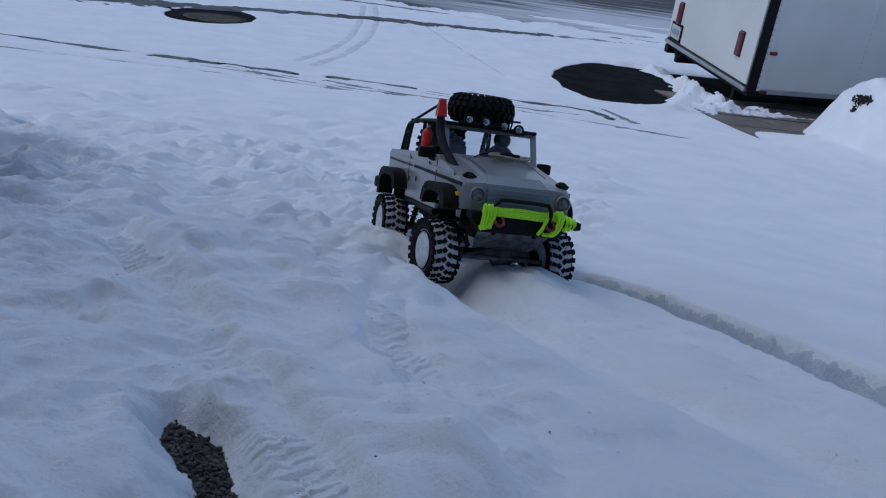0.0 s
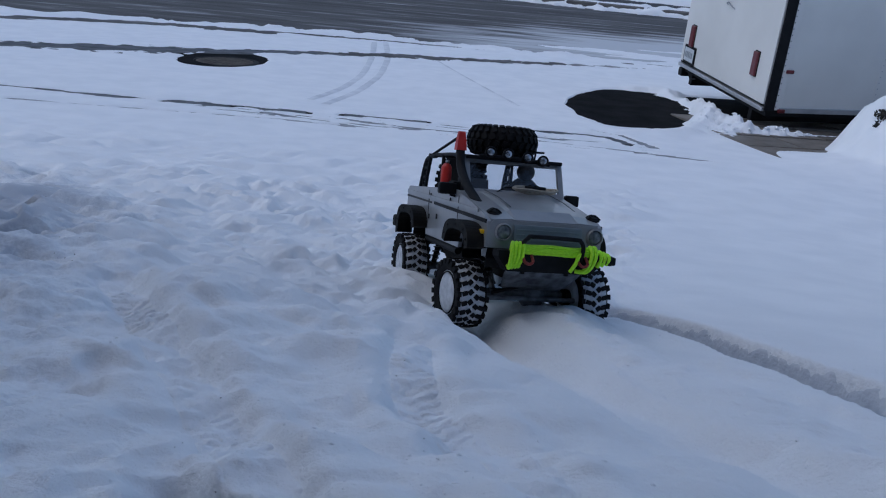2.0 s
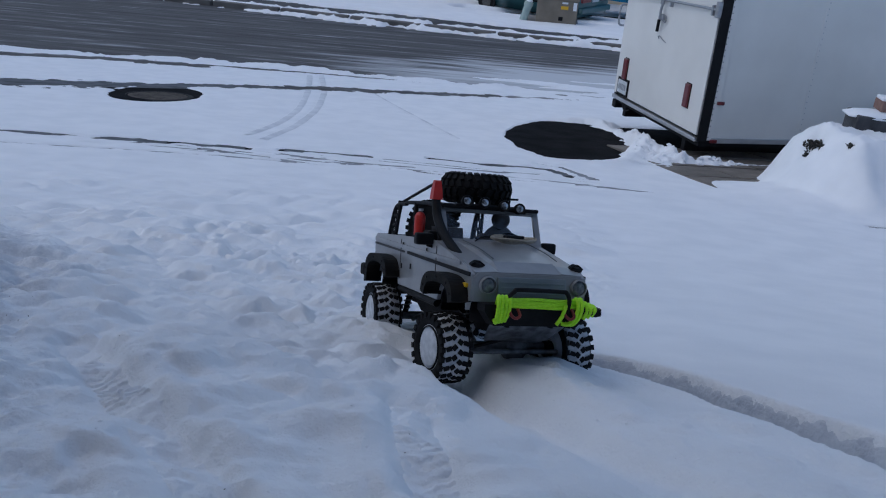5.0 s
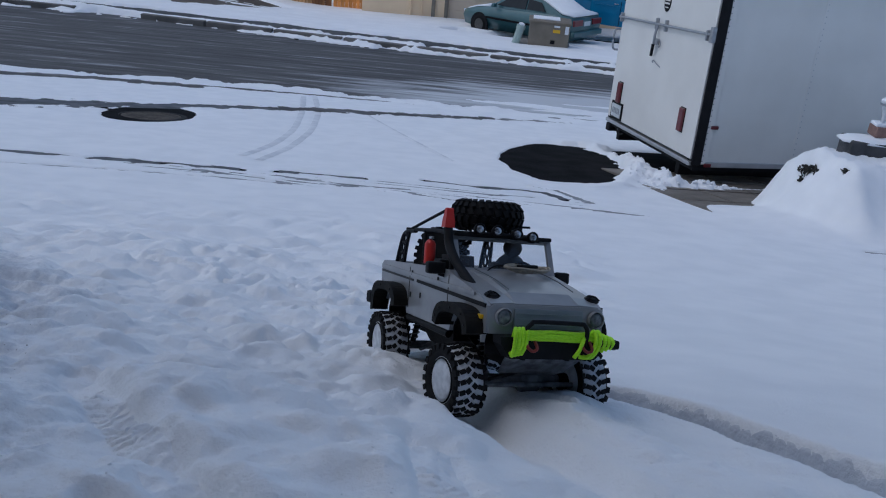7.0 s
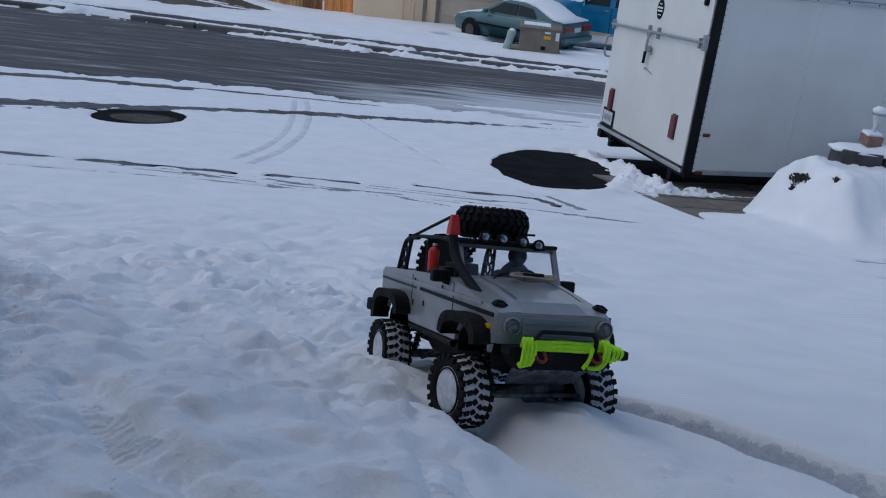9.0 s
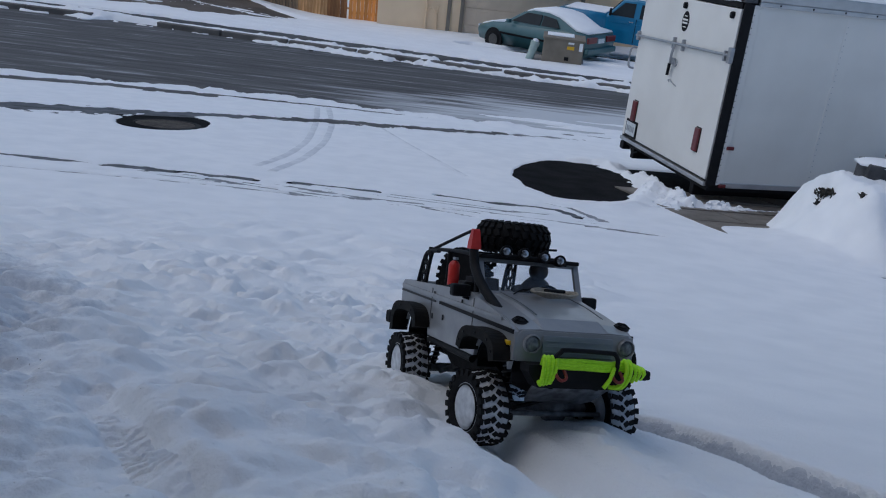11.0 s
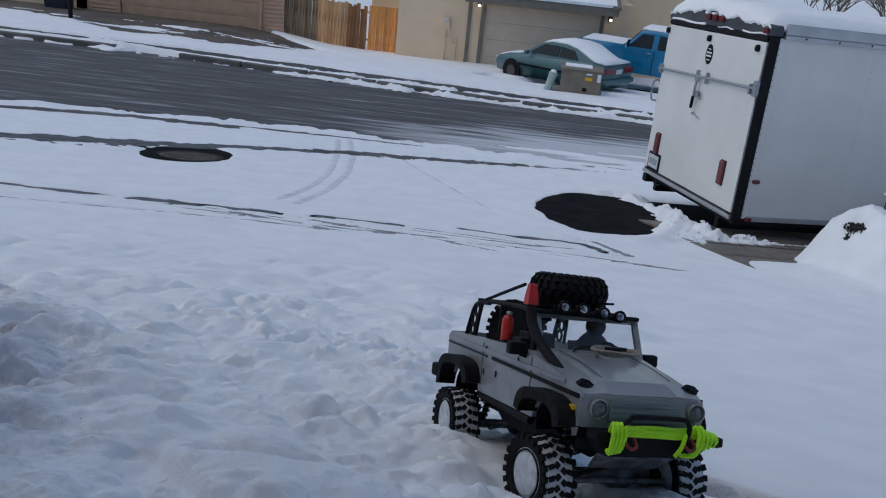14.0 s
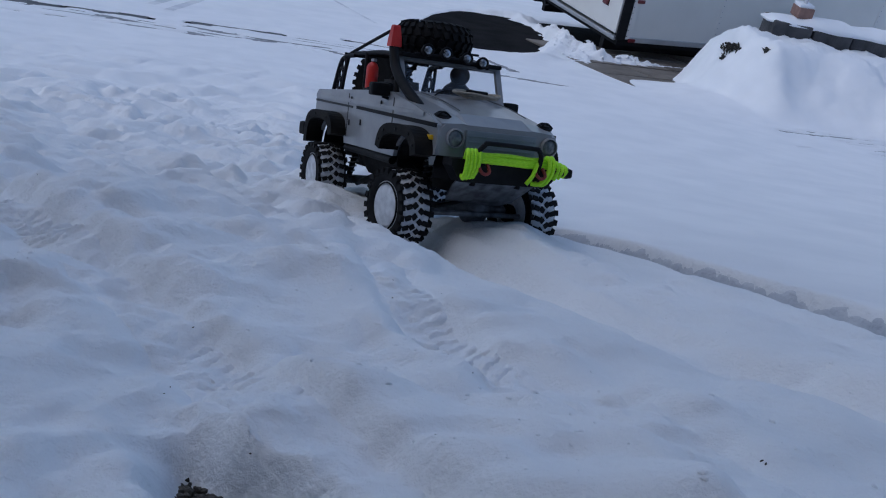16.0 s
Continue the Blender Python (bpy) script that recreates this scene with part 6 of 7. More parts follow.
def toy_truck():
    fw, lf, up = Vector((0.325, -0.867, 0.377)), Vector((0.946, 0.299, -0.126)), Vector((-0.004, 0.398, 0.917))
    fw.normalize()
    lf = (lf - fw * fw.dot(lf)).normalized()
    up = fw.cross(lf)
    e = thing("toy_truck", Matrix.Translation((0.133, 1.132, 0.023)) @ Matrix((fw, lf, up)).transposed().to_4x4(),
              "grey radio-controlled off-road toy truck with big snowy tyres", "toy truck")
    # body shell
    W, YC = 0.086, -0.006
    side = [(-0.246, 0.146), (-0.248, 0.168), (-0.246, 0.188), (-0.238, 0.193), (0.02, 0.199), (0.078, 0.1985), (0.15, 0.185), (0.212, 0.172), (0.230, 0.163),
            (0.233, 0.150), (0.231, 0.128), (0.222, 0.126)] + arc(0.160, 0.108, 0.058, 8, 172, 14, 0.040) + [(0.100, 0.113), (-0.094, 0.115)] + arc(-0.155, 0.110, 0.060, 6, 172, 14, 0.042) + [(-0.222, 0.130)]
    bm = B()
    for s in (-1, 1):
        prism(bm, side, "y", YC + s * W, YC + s * (W - 0.006))
        # raised swage along the belt
        prism(bm, [(-0.243, 0.1795), (0.19, 0.1725), (0.19, 0.177), (-0.243, 0.1865)], "y", YC + s * (W - 0.001), YC + s * (W + 0.0022))
    box(bm, (-0.2445, YC, 0.168), (0.006, 2 * W - 0.008, 0.05), 0.002)
    box(bm, (-0.145, YC, 0.150), (0.19, 2 * W - 0.01, 0.004))
    part("body", bm, GREY_PAINT, e, "matt grey body shell")
    # hood with a raised centre
    bm = loft(B(), [[(x, YC - w, z - 0.004), (x, YC - w, z), (x, YC - w * 0.62, z + 0.002), (x, YC - w * 0.56, z + b), (x, YC + w * 0.56, z + b), (x, YC + w * 0.62, z + 0.002), (x, YC + w, z), (x, YC + w, z - 0.004)] for x, z, w, b in ((0.074, 0.1985, W - 0.002, 0.003), (0.15, 0.1855, W - 0.003, 0.0065), (0.205, 0.1745, W - 0.004, 0.0055), (0.229, 0.166, W - 0.006, 0.001))])
    part("hood", bm, GREY_PAINT, e)
    part("hood_seam", tube(B(), [(0.085, -0.052, 0.2025), (0.15, -0.05, 0.194), (0.2, -0.049, 0.1835)], 0.0007, 6), SEAM, e)
    part("hood_seam", tube(B(), [(0.085, 0.052, 0.2025), (0.15, 0.05, 0.194), (0.2, 0.049, 0.1835)], 0.0007, 6), SEAM, e)
    # front face
    bm = B()
    prism(bm, [(YC - W + 0.004, 0.127), (YC + W - 0.004, 0.127), (YC + W - 0.004, 0.160), (YC + W - 0.010, 0.1655), (YC - W + 0.010, 0.1655), (YC - W + 0.004, 0.160)], "x", 0.226, 0.2325)
    part("front_panel", bm, GREY_PAINT, e)
    g = part("grille", box(B(), (0.2335, -0.003, 0.1475), (0.004, 0.102, 0.027), 0.0015), GRILLE, e, "smooth blue-grey grille panel")
    for z in (0.140, 0.147, 0.154):
        part("grille_rib", box(B(), (0.2357, -0.003, z), (0.0008, 0.096, 0.0022), 0.0005), GRILLE, g)
    for s in (-1, 1):
        hl = part("headlight", lathe(B(), [(0.0122, 0), (0.0124, 0.004), (0.0108, 0.0055), (0.0103, 0.003), (0.0101, 0.002)], 28, pose(0.232, s * 0.0685, 0.1495, 0, 90)), GREY_PAINT, e)
        part("lens", lathe(B(), [(0.0103, 0.0018), (0.0096, 0.0032), (0.006, 0.0042), (0.001, 0.0045)], 24, pose(0.232, s * 0.0685, 0.1495, 0, 90)), LENS, hl, "clear ribbed lens", smooth=True)
        mk = part("fender_light", lathe(B(), [(0.0105, 0), (0.0105, 0.002), (0.008, 0.0035), (0.0075, 0.005)], 20, pose(0.206, s * 0.0755, 0.1725, 0, 14)), BLACK, e, "black round fender lamp")
        for k in (-1, 0, 1):
            part("guard_bar", tube(B(), [(0.206 + k * 0.005, s * 0.0755 - 0.010, 0.174), (0.206 + k * 0.005, s * 0.0755, 0.180), (0.206 + k * 0.005, s * 0.0755 + 0.010, 0.174)], 0.0011, 6), BLACK, mk)
    # belt stripe, small badges, side lamp
    for s in (-1, 1):
        part("side_stripe", prism(B(), [(-0.05, 0.1690), (0.228, 0.160), (0.228, 0.1655), (-0.05, 0.1735)], "y", YC + s * (W - 0.0005), YC + s * (W + 0.0016)), BLACK, e, "black side moulding")
        part("side_stripe", prism(B(), [(-0.246, 0.1735), (-0.068, 0.1695), (-0.068, 0.1725), (-0.246, 0.177)], "y", YC + s * (W - 0.0005), YC + s * (W + 0.0012)), DARKLINE, e, "thin dark body line")
        part("side_lamp", box(B(), (0.216, YC + s * (W + 0.002), 0.1475), (0.012, 0.005, 0.006), 0.0015), YELLOW, e, "small amber side lamp")
        for x, z in ((0.045, 0.181), (-0.03, 0.150), (-0.075, 0.182), (-0.078, 0.147)):
            part("door_detail", box(B(), (x, YC + s * (W + 0.0012), z), (0.0028, 0.002, 0.0085), 0.0006), DARKLINE, e)
        for x in (0.088, -0.088):
            part("door_gap", box(B(), (x, YC + s * (W + 0.0002), 0.158), (0.0010, 0.0012, 0.066)), DARKLINE, e)
    # fender flares
    for s in (-1, 1):
        for cx, cz, r, a0, a1 in ((0.160, 0.112, 0.058, 8, 172), (-0.157, 0.114, 0.060, 8, 184)):
            outer, inner = squarish(cx, cz, r + 0.008, 0.046, a0, a1, 16), squarish(cx, cz, r - 0.006, 0.034, a1, a0, 16)
            bm = B()
            wide = 0.0 if s < 0 else -0.012
            prism(bm, outer + inner, "y", YC + s * (W - 0.004), YC + s * (W + 0.024 + wide))
            lip_o, lip_i = squarish(cx, cz, r + 0.0085, 0.0465, a0, a1, 16), squarish(cx, cz, r - 0.007, 0.033, a1, a0, 16)
            prism(bm, lip_o + lip_i, "y", YC + s * (W + 0.019 + wide), YC + s * (W + 0.0245 + wide))
            fl = part("fender_flare", bm, FLARE, e, "worn black plastic flare")
            for k in range(5):
                a = a0 + (a1 - a0) * (k + 0.5) / 5
                px, pz = squarish(cx, cz, r + 0.001, 0.0395, a, a, 1)[0]
                part("bolt", lathe(B(), [(0.0022, 0), (0.002, 0.0012), (0.0005, 0.0016)], 8, pose(px, YC + s * (W + 0.0242 + wide), pz, 90 if s < 0 else -90)), BLACK, fl)
        part("corner_bumper", box(B(), (-0.240, YC + s * (W + 0.010), 0.126), (0.030, 0.030, 0.022), 0.005), FLARE, e)
        for cx in (0.160, -0.155):
            shell = arc(cx, 0.104, 0.0585, -8, 188, 12, 0.0445) + arc(cx, 0.104, 0.0565, 188, -8, 12, 0.0425)
            part("wheel_well", prism(B(), shell, "y", YC + s * 0.040, YC + s * (W - 0.007)), BLACK_MATTE, e)
            part("wheel_well", prism(B(), [(cx - 0.056, 0.090)] + arc(cx, 0.104, 0.056, 180, 0, 10, 0.042) + [(cx + 0.056, 0.090)], "y", YC + s * 0.039, YC + s * 0.041), BLACK_MATTE, e)
    part("belly_plate", box(B(), (-0.005, YC, 0.106), (0.40, 0.080, 0.012), 0.003), BLACK_MATTE, e)
    part("skid_pan", loft(B(), [[(x, YC - w, z), (x, YC + w, z), (x, YC + w + 0.012, 0.104), (x, YC - w - 0.012, 0.104)] for x, z, w in ((-0.112, 0.094, 0.044), (-0.07, 0.074, 0.050), (0.06, 0.072, 0.050), (0.108, 0.092, 0.044))]), BLACK_MATTE, e, "black belly pan under the chassis")
    # cockpit: dark tub, dash, seats, bars, steering wheel, and a plain dark doll at the wheel
    bm = B()
    box(bm, (0.0, 0, 0.152), (0.17, 0.168, 0.004))
    box(bm, (0.066, 0, 0.186), (0.022, 0.160, 0.022), 0.004)
    part("cockpit_tub", bm, DARK, e)
    for s in (-1, 1):
        part("seat", loft(B(), [[(-0.015 + dx, s * 0.04 - 0.022, z), (0.012 + dx, s * 0.04 - 0.022, z), (0.012 + dx, s * 0.04 + 0.022, z), (-0.015 + dx, s * 0.04 + 0.022, z)] for dx, z in ((0.0, 0.154), (-0.006, 0.180), (-0.012, 0.203 if s > 0 else 0.210), (-0.014, 0.208 if s > 0 else 0.217))]), DARK, e)
    part("steering_wheel", tube(B(), [(0.048 + 0.006 * math.cos(a), 0.042 + 0.014 * math.cos(a), 0.200 + 0.014 * math.sin(a)) for a in [2 * math.pi * k / 10 for k in range(10)]], 0.002, 6, True), BLACK, e)
    bm = B()
    bmesh.ops.create_uvsphere(bm, u_segments=14, v_segments=10, radius=0.0150, matrix=pose(0.014, 0.040, 0.2345))
    loft(bm, [[(0.005 + a * math.cos(t), 0.042 + b * math.sin(t), z) for t in [2 * math.pi * k / 12 for k in range(12)]] for a, b, z in ((0.016, 0.027, 0.165), (0.017, 0.029, 0.190), (0.015, 0.030, 0.206), (0.010, 0.020, 0.218), (0.007, 0.009, 0.226))])
    for s in (-1, 1):
        tube(bm, [(0.005, 0.042 + s * 0.028, 0.206), (0.024, 0.042 + s * 0.032, 0.194), (0.046, 0.042 + s * 0.014, 0.204)], 0.0075, 8)
    part("doll", bm, DARK, e, "plain dark doll at the wheel", smooth=True)
    # windshield
    def quad_bar(bm, p, q, r):
        rod(bm, p, q, r, seg=6)
    bl, br, tl, tr = (0.078, 0.078, 0.1985), (0.078, -0.076, 0.1985), (0.050, 0.081, 0.2475), (0.050, -0.074, 0.2475)
    bm = B()
    for p, q in ((bl, br), (br, tr), (tr, tl), (tl, bl)):
        p, q = Vector(p), Vector(q)
        d = (q - p).normalized()
        n = Vector((0.87, 0, 0.49))
        s = n.cross(d).normalized()
        loft(bm, [[c + n * 0.003 + s * 0.0042, c - n * 0.003 + s * 0.0042, c - n * 0.003 - s * 0.0042, c + n * 0.003 - s * 0.0042] for c in (p - d * 0.004, q + d * 0.004)])
    part("windshield_frame", bm, GREY_PAINT, e)
    part("visor_bar", box(B(), (0.054, 0.0035, 0.2515), (0.014, 0.160, 0.006), 0.002), BLACK, e)
    bm = B()
    n = Vector((0.87, 0, 0.49)) * 0.0006
    vs = [bm.verts.new(Vector(p) + k * n) for k in (1, -1) for p in (bl, br, tr, tl)]
    bm.faces.new(vs[:4])
    bm.faces.new(vs[4:][::-1])
    for i in range(4):
        bm.faces.new((vs[i], vs[(i + 1) % 4], vs[4 + (i + 1) % 4], vs[4 + i]))
    gl = part("windshield", bm, GLASS, e, "clear windshield pane")
    gl.visible_shadow = False
    part("wiper", tube(B(), [(0.082, -0.03, 0.2005), (0.076, -0.012, 0.2085), (0.074, 0.03, 0.211)], 0.001, 6), BLACK, e)
    for s in (-1, 1):
        part("door_pillar", rod(B(), (0.048, s * 0.080, 0.2465), (0.070, s * 0.082, 0.199), 0.003), BLACK, e)
        my, mx = (0.102, 0.066) if s > 0 else (-0.106, 0.066)
        mi = part("side_mirror", box(B(), (mx, my, 0.194 if s > 0 else 0.200), (0.014, 0.023, 0.018) if s > 0 else (0.016, 0.028, 0.018), 0.004), BLACK, e)
        part("mirror_arm", rod(B(), (mx, my - s * 0.018, 0.188), (mx, my - s * 0.005, 0.191), 0.0022), BLACK, mi)
    # roof rack, roll cage
    cage = thing_part("roll_cage", e)
    for s in (-1, 1):
        part("cage_tube", tube(B(), [(0.046, YC + s * 0.074, 0.250), (0.0, YC + s * 0.074, 0.2535), (-0.075, YC + s * 0.073, 0.253), (-0.11, YC + s * 0.074, 0.2525)], 0.0032), BLACK, cage)
        part("cage_tube", tube(B(), [(-0.06, YC + s * 0.074, 0.253), (-0.055, YC + s * 0.076, 0.225), (-0.052, YC + s * 0.078, 0.196)], 0.0032), BLACK, cage)
        part("cage_tube", tube(B(), [(-0.186, YC + s * 0.079, 0.190), (-0.179, YC + s * 0.078, 0.212), (-0.166, YC + s * 0.077, 0.238), (-0.152, YC + s * 0.075, 0.2475), (-0.11, YC + s * 0.074, 0.2500)], 0.0036), BLACK, cage)
        part("cage_tube", tube(B(), [(-0.146, YC + s * 0.079, 0.193), (-0.141, YC + s * 0.078, 0.222), (-0.136, YC + s * 0.076, 0.248)], 0.0028), BLACK, cage)
        part("cage_tube", tube(B(), [(-0.135, YC + s * 0.074, 0.2525), (-0.08, YC + s * 0.066, 0.269), (-0.02, YC + s * 0.058, 0.286)], 0.0025), BLACK, cage)
        for x, z in ((-0.163, 0.204), (-0.158, 0.221), (-0.149, 0.237)):
            part("gusset_ring", tube(B(), [(x + 0.0085 * math.cos(a), YC + s * 0.078, z + 0.0085 * math.sin(a)) for a in [2 * math.pi * k / 10 for k in range(10)]], 0.0024, 6, True), BLACK, cage)
    for x, z in ((0.044, 0.2515), (-0.02, 0.2535), (-0.075, 0.252), (-0.11, 0.2525), (-0.16, 0.252)):
        part("cross_tube", rod(B(), (x, YC - 0.074, z), (x, YC + 0.074, z), 0.0028), BLACK, cage)
    part("antenna_stub", rod(B(), (0.0, 0.045, 0.268), (-0.003, 0.076, 0.269), 0.0018), BLACK, cage)
    part("rack_post", tube(B(), [(0.0, 0.058, 0.254), (0.0, 0.060, 0.270), (-0.002, 0.058, 0.292)], 0.0016, 6), BLACK, cage)
    part("light_bar", tube(B(), [(0.058, -0.056, 0.2535), (0.062, 0.0, 0.254), (0.058, 0.062, 0.249)], 0.0032), BLACK, e)
    for y, z in ((-0.041, 0.2605), (-0.012, 0.2595), (0.021, 0.2565), (0.047, 0.2535)):
        hs = part("spot_light", lathe(B(), [(0.004, -0.014), (0.0085, -0.009), (0.0100, 0.0), (0.0100, 0.006), (0.0092, 0.0068), (0.0062, 0.004)], 20, pose(0.066, y, z, 0, 80, -6) @ Matrix.Scale(0.86, 4)), BLACK, e, "black round roof spot lamp")
        part("lens", lathe(B(), [(0.0072, 0.0046), (0.006, 0.0056), (0.001, 0.0062)], 18, pose(0.066, y, z, 0, 80, -6) @ Matrix.Scale(0.86, 4)), SPOTLENS, hs, "bright clear lens", smooth=True)
    # spare tyres: one flat on the rack, one standing in the bed
    spare_tyre(e, pose(-0.018, 0.006, 0.2820, 0, 1, 20), 0.0585, 0.046, 26, "worn spare tyre strapped flat on the rack")
    toy_tyre(e, pose(-0.105, -0.034, 0.212, 82, 0, 24), 0.046, 0.040, snowy=False, label="spare tyre standing in the bed")
    # perforated braces behind the windshield
    for y0, y1 in ((-0.062, -0.030), (-0.046, -0.014)):
        part("cage_brace", tube(B(), [(-0.045, y0, 0.196), (-0.030, (y0 + y1) / 2, 0.222), (-0.018, y1, 0.250)], 0.0034, 8), BLACK, cage)
    for k in range(3):
        part("brace_rung", rod(B(), (-0.038 + 0.009 * k, -0.055 + 0.010 * k, 0.206 + 0.014 * k), (-0.036 + 0.009 * k, -0.038 + 0.010 * k, 0.210 + 0.014 * k), 0.0028, seg=8), BLACK, cage)
    part("strap", tube(B(), [(0.03, -0.03, 0.258), (0.024, -0.02, 0.268), (0.03, 0.0, 0.262), (0.024, 0.02, 0.267), (0.028, 0.035, 0.258)], 0.0022, 6), TAN_ROPE, e, "tan cord")
    bm = B()
    box(bm, (-0.135, 0.02, 0.168), (0.11, 0.10, 0.03), 0.008)
    part("bed_load", bm, DARK, e, "dark bag in the bed")
    # snorkel with red cap
    part("snorkel", tube(B(), [(0.148, -0.078, 0.180), (0.138, -0.080, 0.186), (0.100, -0.086, 0.209), (0.068, -0.087, 0.233), (0.054, -0.086, 0.258), (0.053, -0.086, 0.266)], 0.0070, 12), BLACK, e, "black raised air intake", smooth=True)
    part("snorkel_cap", loft(B(), [[(0.053 + a, -0.086 - b, z), (0.053 + a, -0.086 + b, z), (0.053 - a, -0.086 + b, z), (0.053 - a, -0.086 - b, z)] for a, b, z in ((0.0078, 0.0078, 0.260), (0.0072, 0.0072, 0.270), (0.0048, 0.0050, 0.287), (0.003, 0.0046, 0.289))]), RED, e, "red intake cap")
    fe = part("fire_extinguisher", lathe(B(), [(0.0085, 0.200), (0.0088, 0.203), (0.0088, 0.231), (0.006, 0.236), (0.003, 0.238)], 20, pose(-0.027, -0.083, 0.001, 0, 0)), RED, e, "red toy fire extinguisher", smooth=True)
    part("valve", box(B(), (-0.024, -0.083, 0.242), (0.012, 0.005, 0.004), 0.001), STEEL, fe)
    part("extinguisher_mount", box(B(), (-0.027, -0.080, 0.198), (0.022, 0.022, 0.010), 0.003), BLACK, e)
    part("jerry_can", box(B(), (0.020, -0.080, 0.2035), (0.030, 0.016, 0.016), 0.004), BLACK, e, "black side box")
    # cord bundle on the hood
    for k in range(4):
        part("hood_cord", tube(B(), [(0.104 + (0.013 + 0.002 * k) * math.cos(a), 0.024 + (0.027 + 0.003 * k) * math.sin(a), 0.2045 + 0.0016 * k - 0.16 * (0.013 * math.cos(a)) + 0.001 * math.sin(3 * a + k)) for a in [2 * math.pi * j / 14 for j in range(14)]], 0.0017, 6, True), TAN_ROPE, e, "coil of tan cord")
    part("cord_tie", box(B(), (0.104, 0.024, 0.211), (0.012, 0.034, 0.005), 0.002, Matrix.Translation((0.104, 0.024, 0.2)) @ Matrix.Rotation(0.3, 4, "Z") @ Matrix.Translation((-0.104, -0.024, -0.2))), BLACK, e)
    # bumper, bull bar, rope, shackles
    bm = prism(B(), [(-0.082, 0.118), (-0.068, 0.099), (0.055, 0.099), (0.074, 0.118), (0.074, 0.127), (-0.082, 0.127)], "x", 0.234, 0.260)
    box(bm, (0.245, -0.004, 0.128), (0.03, 0.06, 0.012), 0.003)
    part("bumper", bm, BLACK, e)
    part("bull_bar", tube(B(), [(0.262, -0.056, 0.119), (0.268, -0.053, 0.136), (0.271, -0.046, 0.146), (0.271, -0.038, 0.1485), (0.271, 0.022, 0.1475), (0.271, 0.031, 0.1455), (0.270, 0.036, 0.136), (0.264, 0.037, 0.119)], 0.0030), BLACK, e)
    for y in (-0.044, 0.036):
        part("shackle", tube(B(), [(0.266, y - 0.006, 0.124), (0.2745, y - 0.0065, 0.116), (0.2755, y, 0.1115), (0.2745, y + 0.0065, 0.115), (0.266, y + 0.006, 0.124)], 0.0021, 8), SHACKLE, e, "red tow shackle")
    rope = thing_part("winch_rope", e)
    r = random.Random(3)
    for k in range(4):
        z0 = 0.1265 + 0.0032 * k
        part("strand", tube(B(), [(0.2645 + 0.002 * math.sin(k), -0.062 + 0.003 * k, z0 + 0.002), (0.267, -0.045, z0 + r.uniform(-0.001, 0.001)), (0.2675, -0.01, z0 - 0.001 + r.uniform(-0.001, 0.001)), (0.267, 0.022, z0 - 0.002), (0.265, 0.045, z0 - 0.001), (0.2635, 0.062, z0 - 0.004 - 0.001 * k)], 0.0023, 8), NEON, rope, smooth=True)
    for k in range(4):
        y = -0.067 + 0.0052 * k
        part("loop", tube(B(), [(0.257, y + 0.003, 0.126), (0.264, y + 0.002, 0.138), (0.2705, y, 0.135), (0.2715, y - 0.001, 0.120), (0.269, y - 0.002 - 0.001 * k, 0.105 + 0.001 * k), (0.261, y - 0.001, 0.107)], 0.0028, 8), NEON, rope, smooth=True)
    for k in range(2):
        y = 0.045 + 0.0060 * k
        part("loop", tube(B(), [(0.257, y + 0.002, 0.126), (0.265, y + 0.003, 0.138), (0.272, y + 0.004, 0.130), (0.2725, y + 0.001, 0.116), (0.270, y - 0.007, 0.1045), (0.264, y - 0.016, 0.104)], 0.0028, 8), NEON, rope, smooth=True)
    part("loop", tube(B(), [(0.262, 0.036, 0.130), (0.271, 0.030, 0.126), (0.2725, 0.025, 0.114), (0.268, 0.020, 0.103)], 0.0028, 8), NEON, rope, smooth=True)
    for k in range(3):
        y = 0.063 + 0.0062 * k
        part("loop", tube(B(), [(0.256, y, 0.112 + 0.002 * k), (0.254, y + 0.001, 0.126), (0.261, y + 0.002, 0.132 - 0.002 * k), (0.267, y + 0.002, 0.123), (0.262, y, 0.111 + 0.002 * k)], 0.0030, 8), NEON, rope, smooth=True)
    part("rope_wrap", rod(B(), (0.261, 0.050, 0.124), (0.261, 0.084, 0.120), 0.007), BLACK, rope)
    part("rope_hook", box(B(), (0.260, 0.085, 0.120), (0.010, 0.010, 0.012), 0.003), BLACK, e)
    # running gear
    for s in (-1, 1):
        part("chassis_rail", box(B(), (0.0, s * 0.033, 0.103), (0.46, 0.005, 0.022), 0.001), BLACK, e)
    part("skid_plate", loft(B(), [[(x, -w, z), (x, w, z), (x, w, z + 0.003), (x, -w, z + 0.003)] for x, z, w in ((0.246, 0.108, 0.058), (0.215, 0.088, 0.056), (0.190, 0.070, 0.050), (0.172, 0.062, 0.040))]), DUSTED, e, "dull grey skid plate dusted with snow")
    part("transfer_case", box(B(), (0.0, 0, 0.092), (0.09, 0.06, 0.03), 0.006), CHASSIS, e)
    for s in (-1, 1):
        for x in (0.150, -0.150):
            part("inner_fender", prism(B(), [(x - 0.052, 0.128), (x - 0.048, 0.092), (x - 0.020, 0.078), (x + 0.022, 0.078), (x + 0.050, 0.094), (x + 0.054, 0.128)], "y", s * 0.036, s * 0.040), BLACK_MATTE, e)
    part("battery_tray", box(B(), (0.165, 0, 0.122), (0.09, 0.07, 0.018), 0.003), BLACK, e)
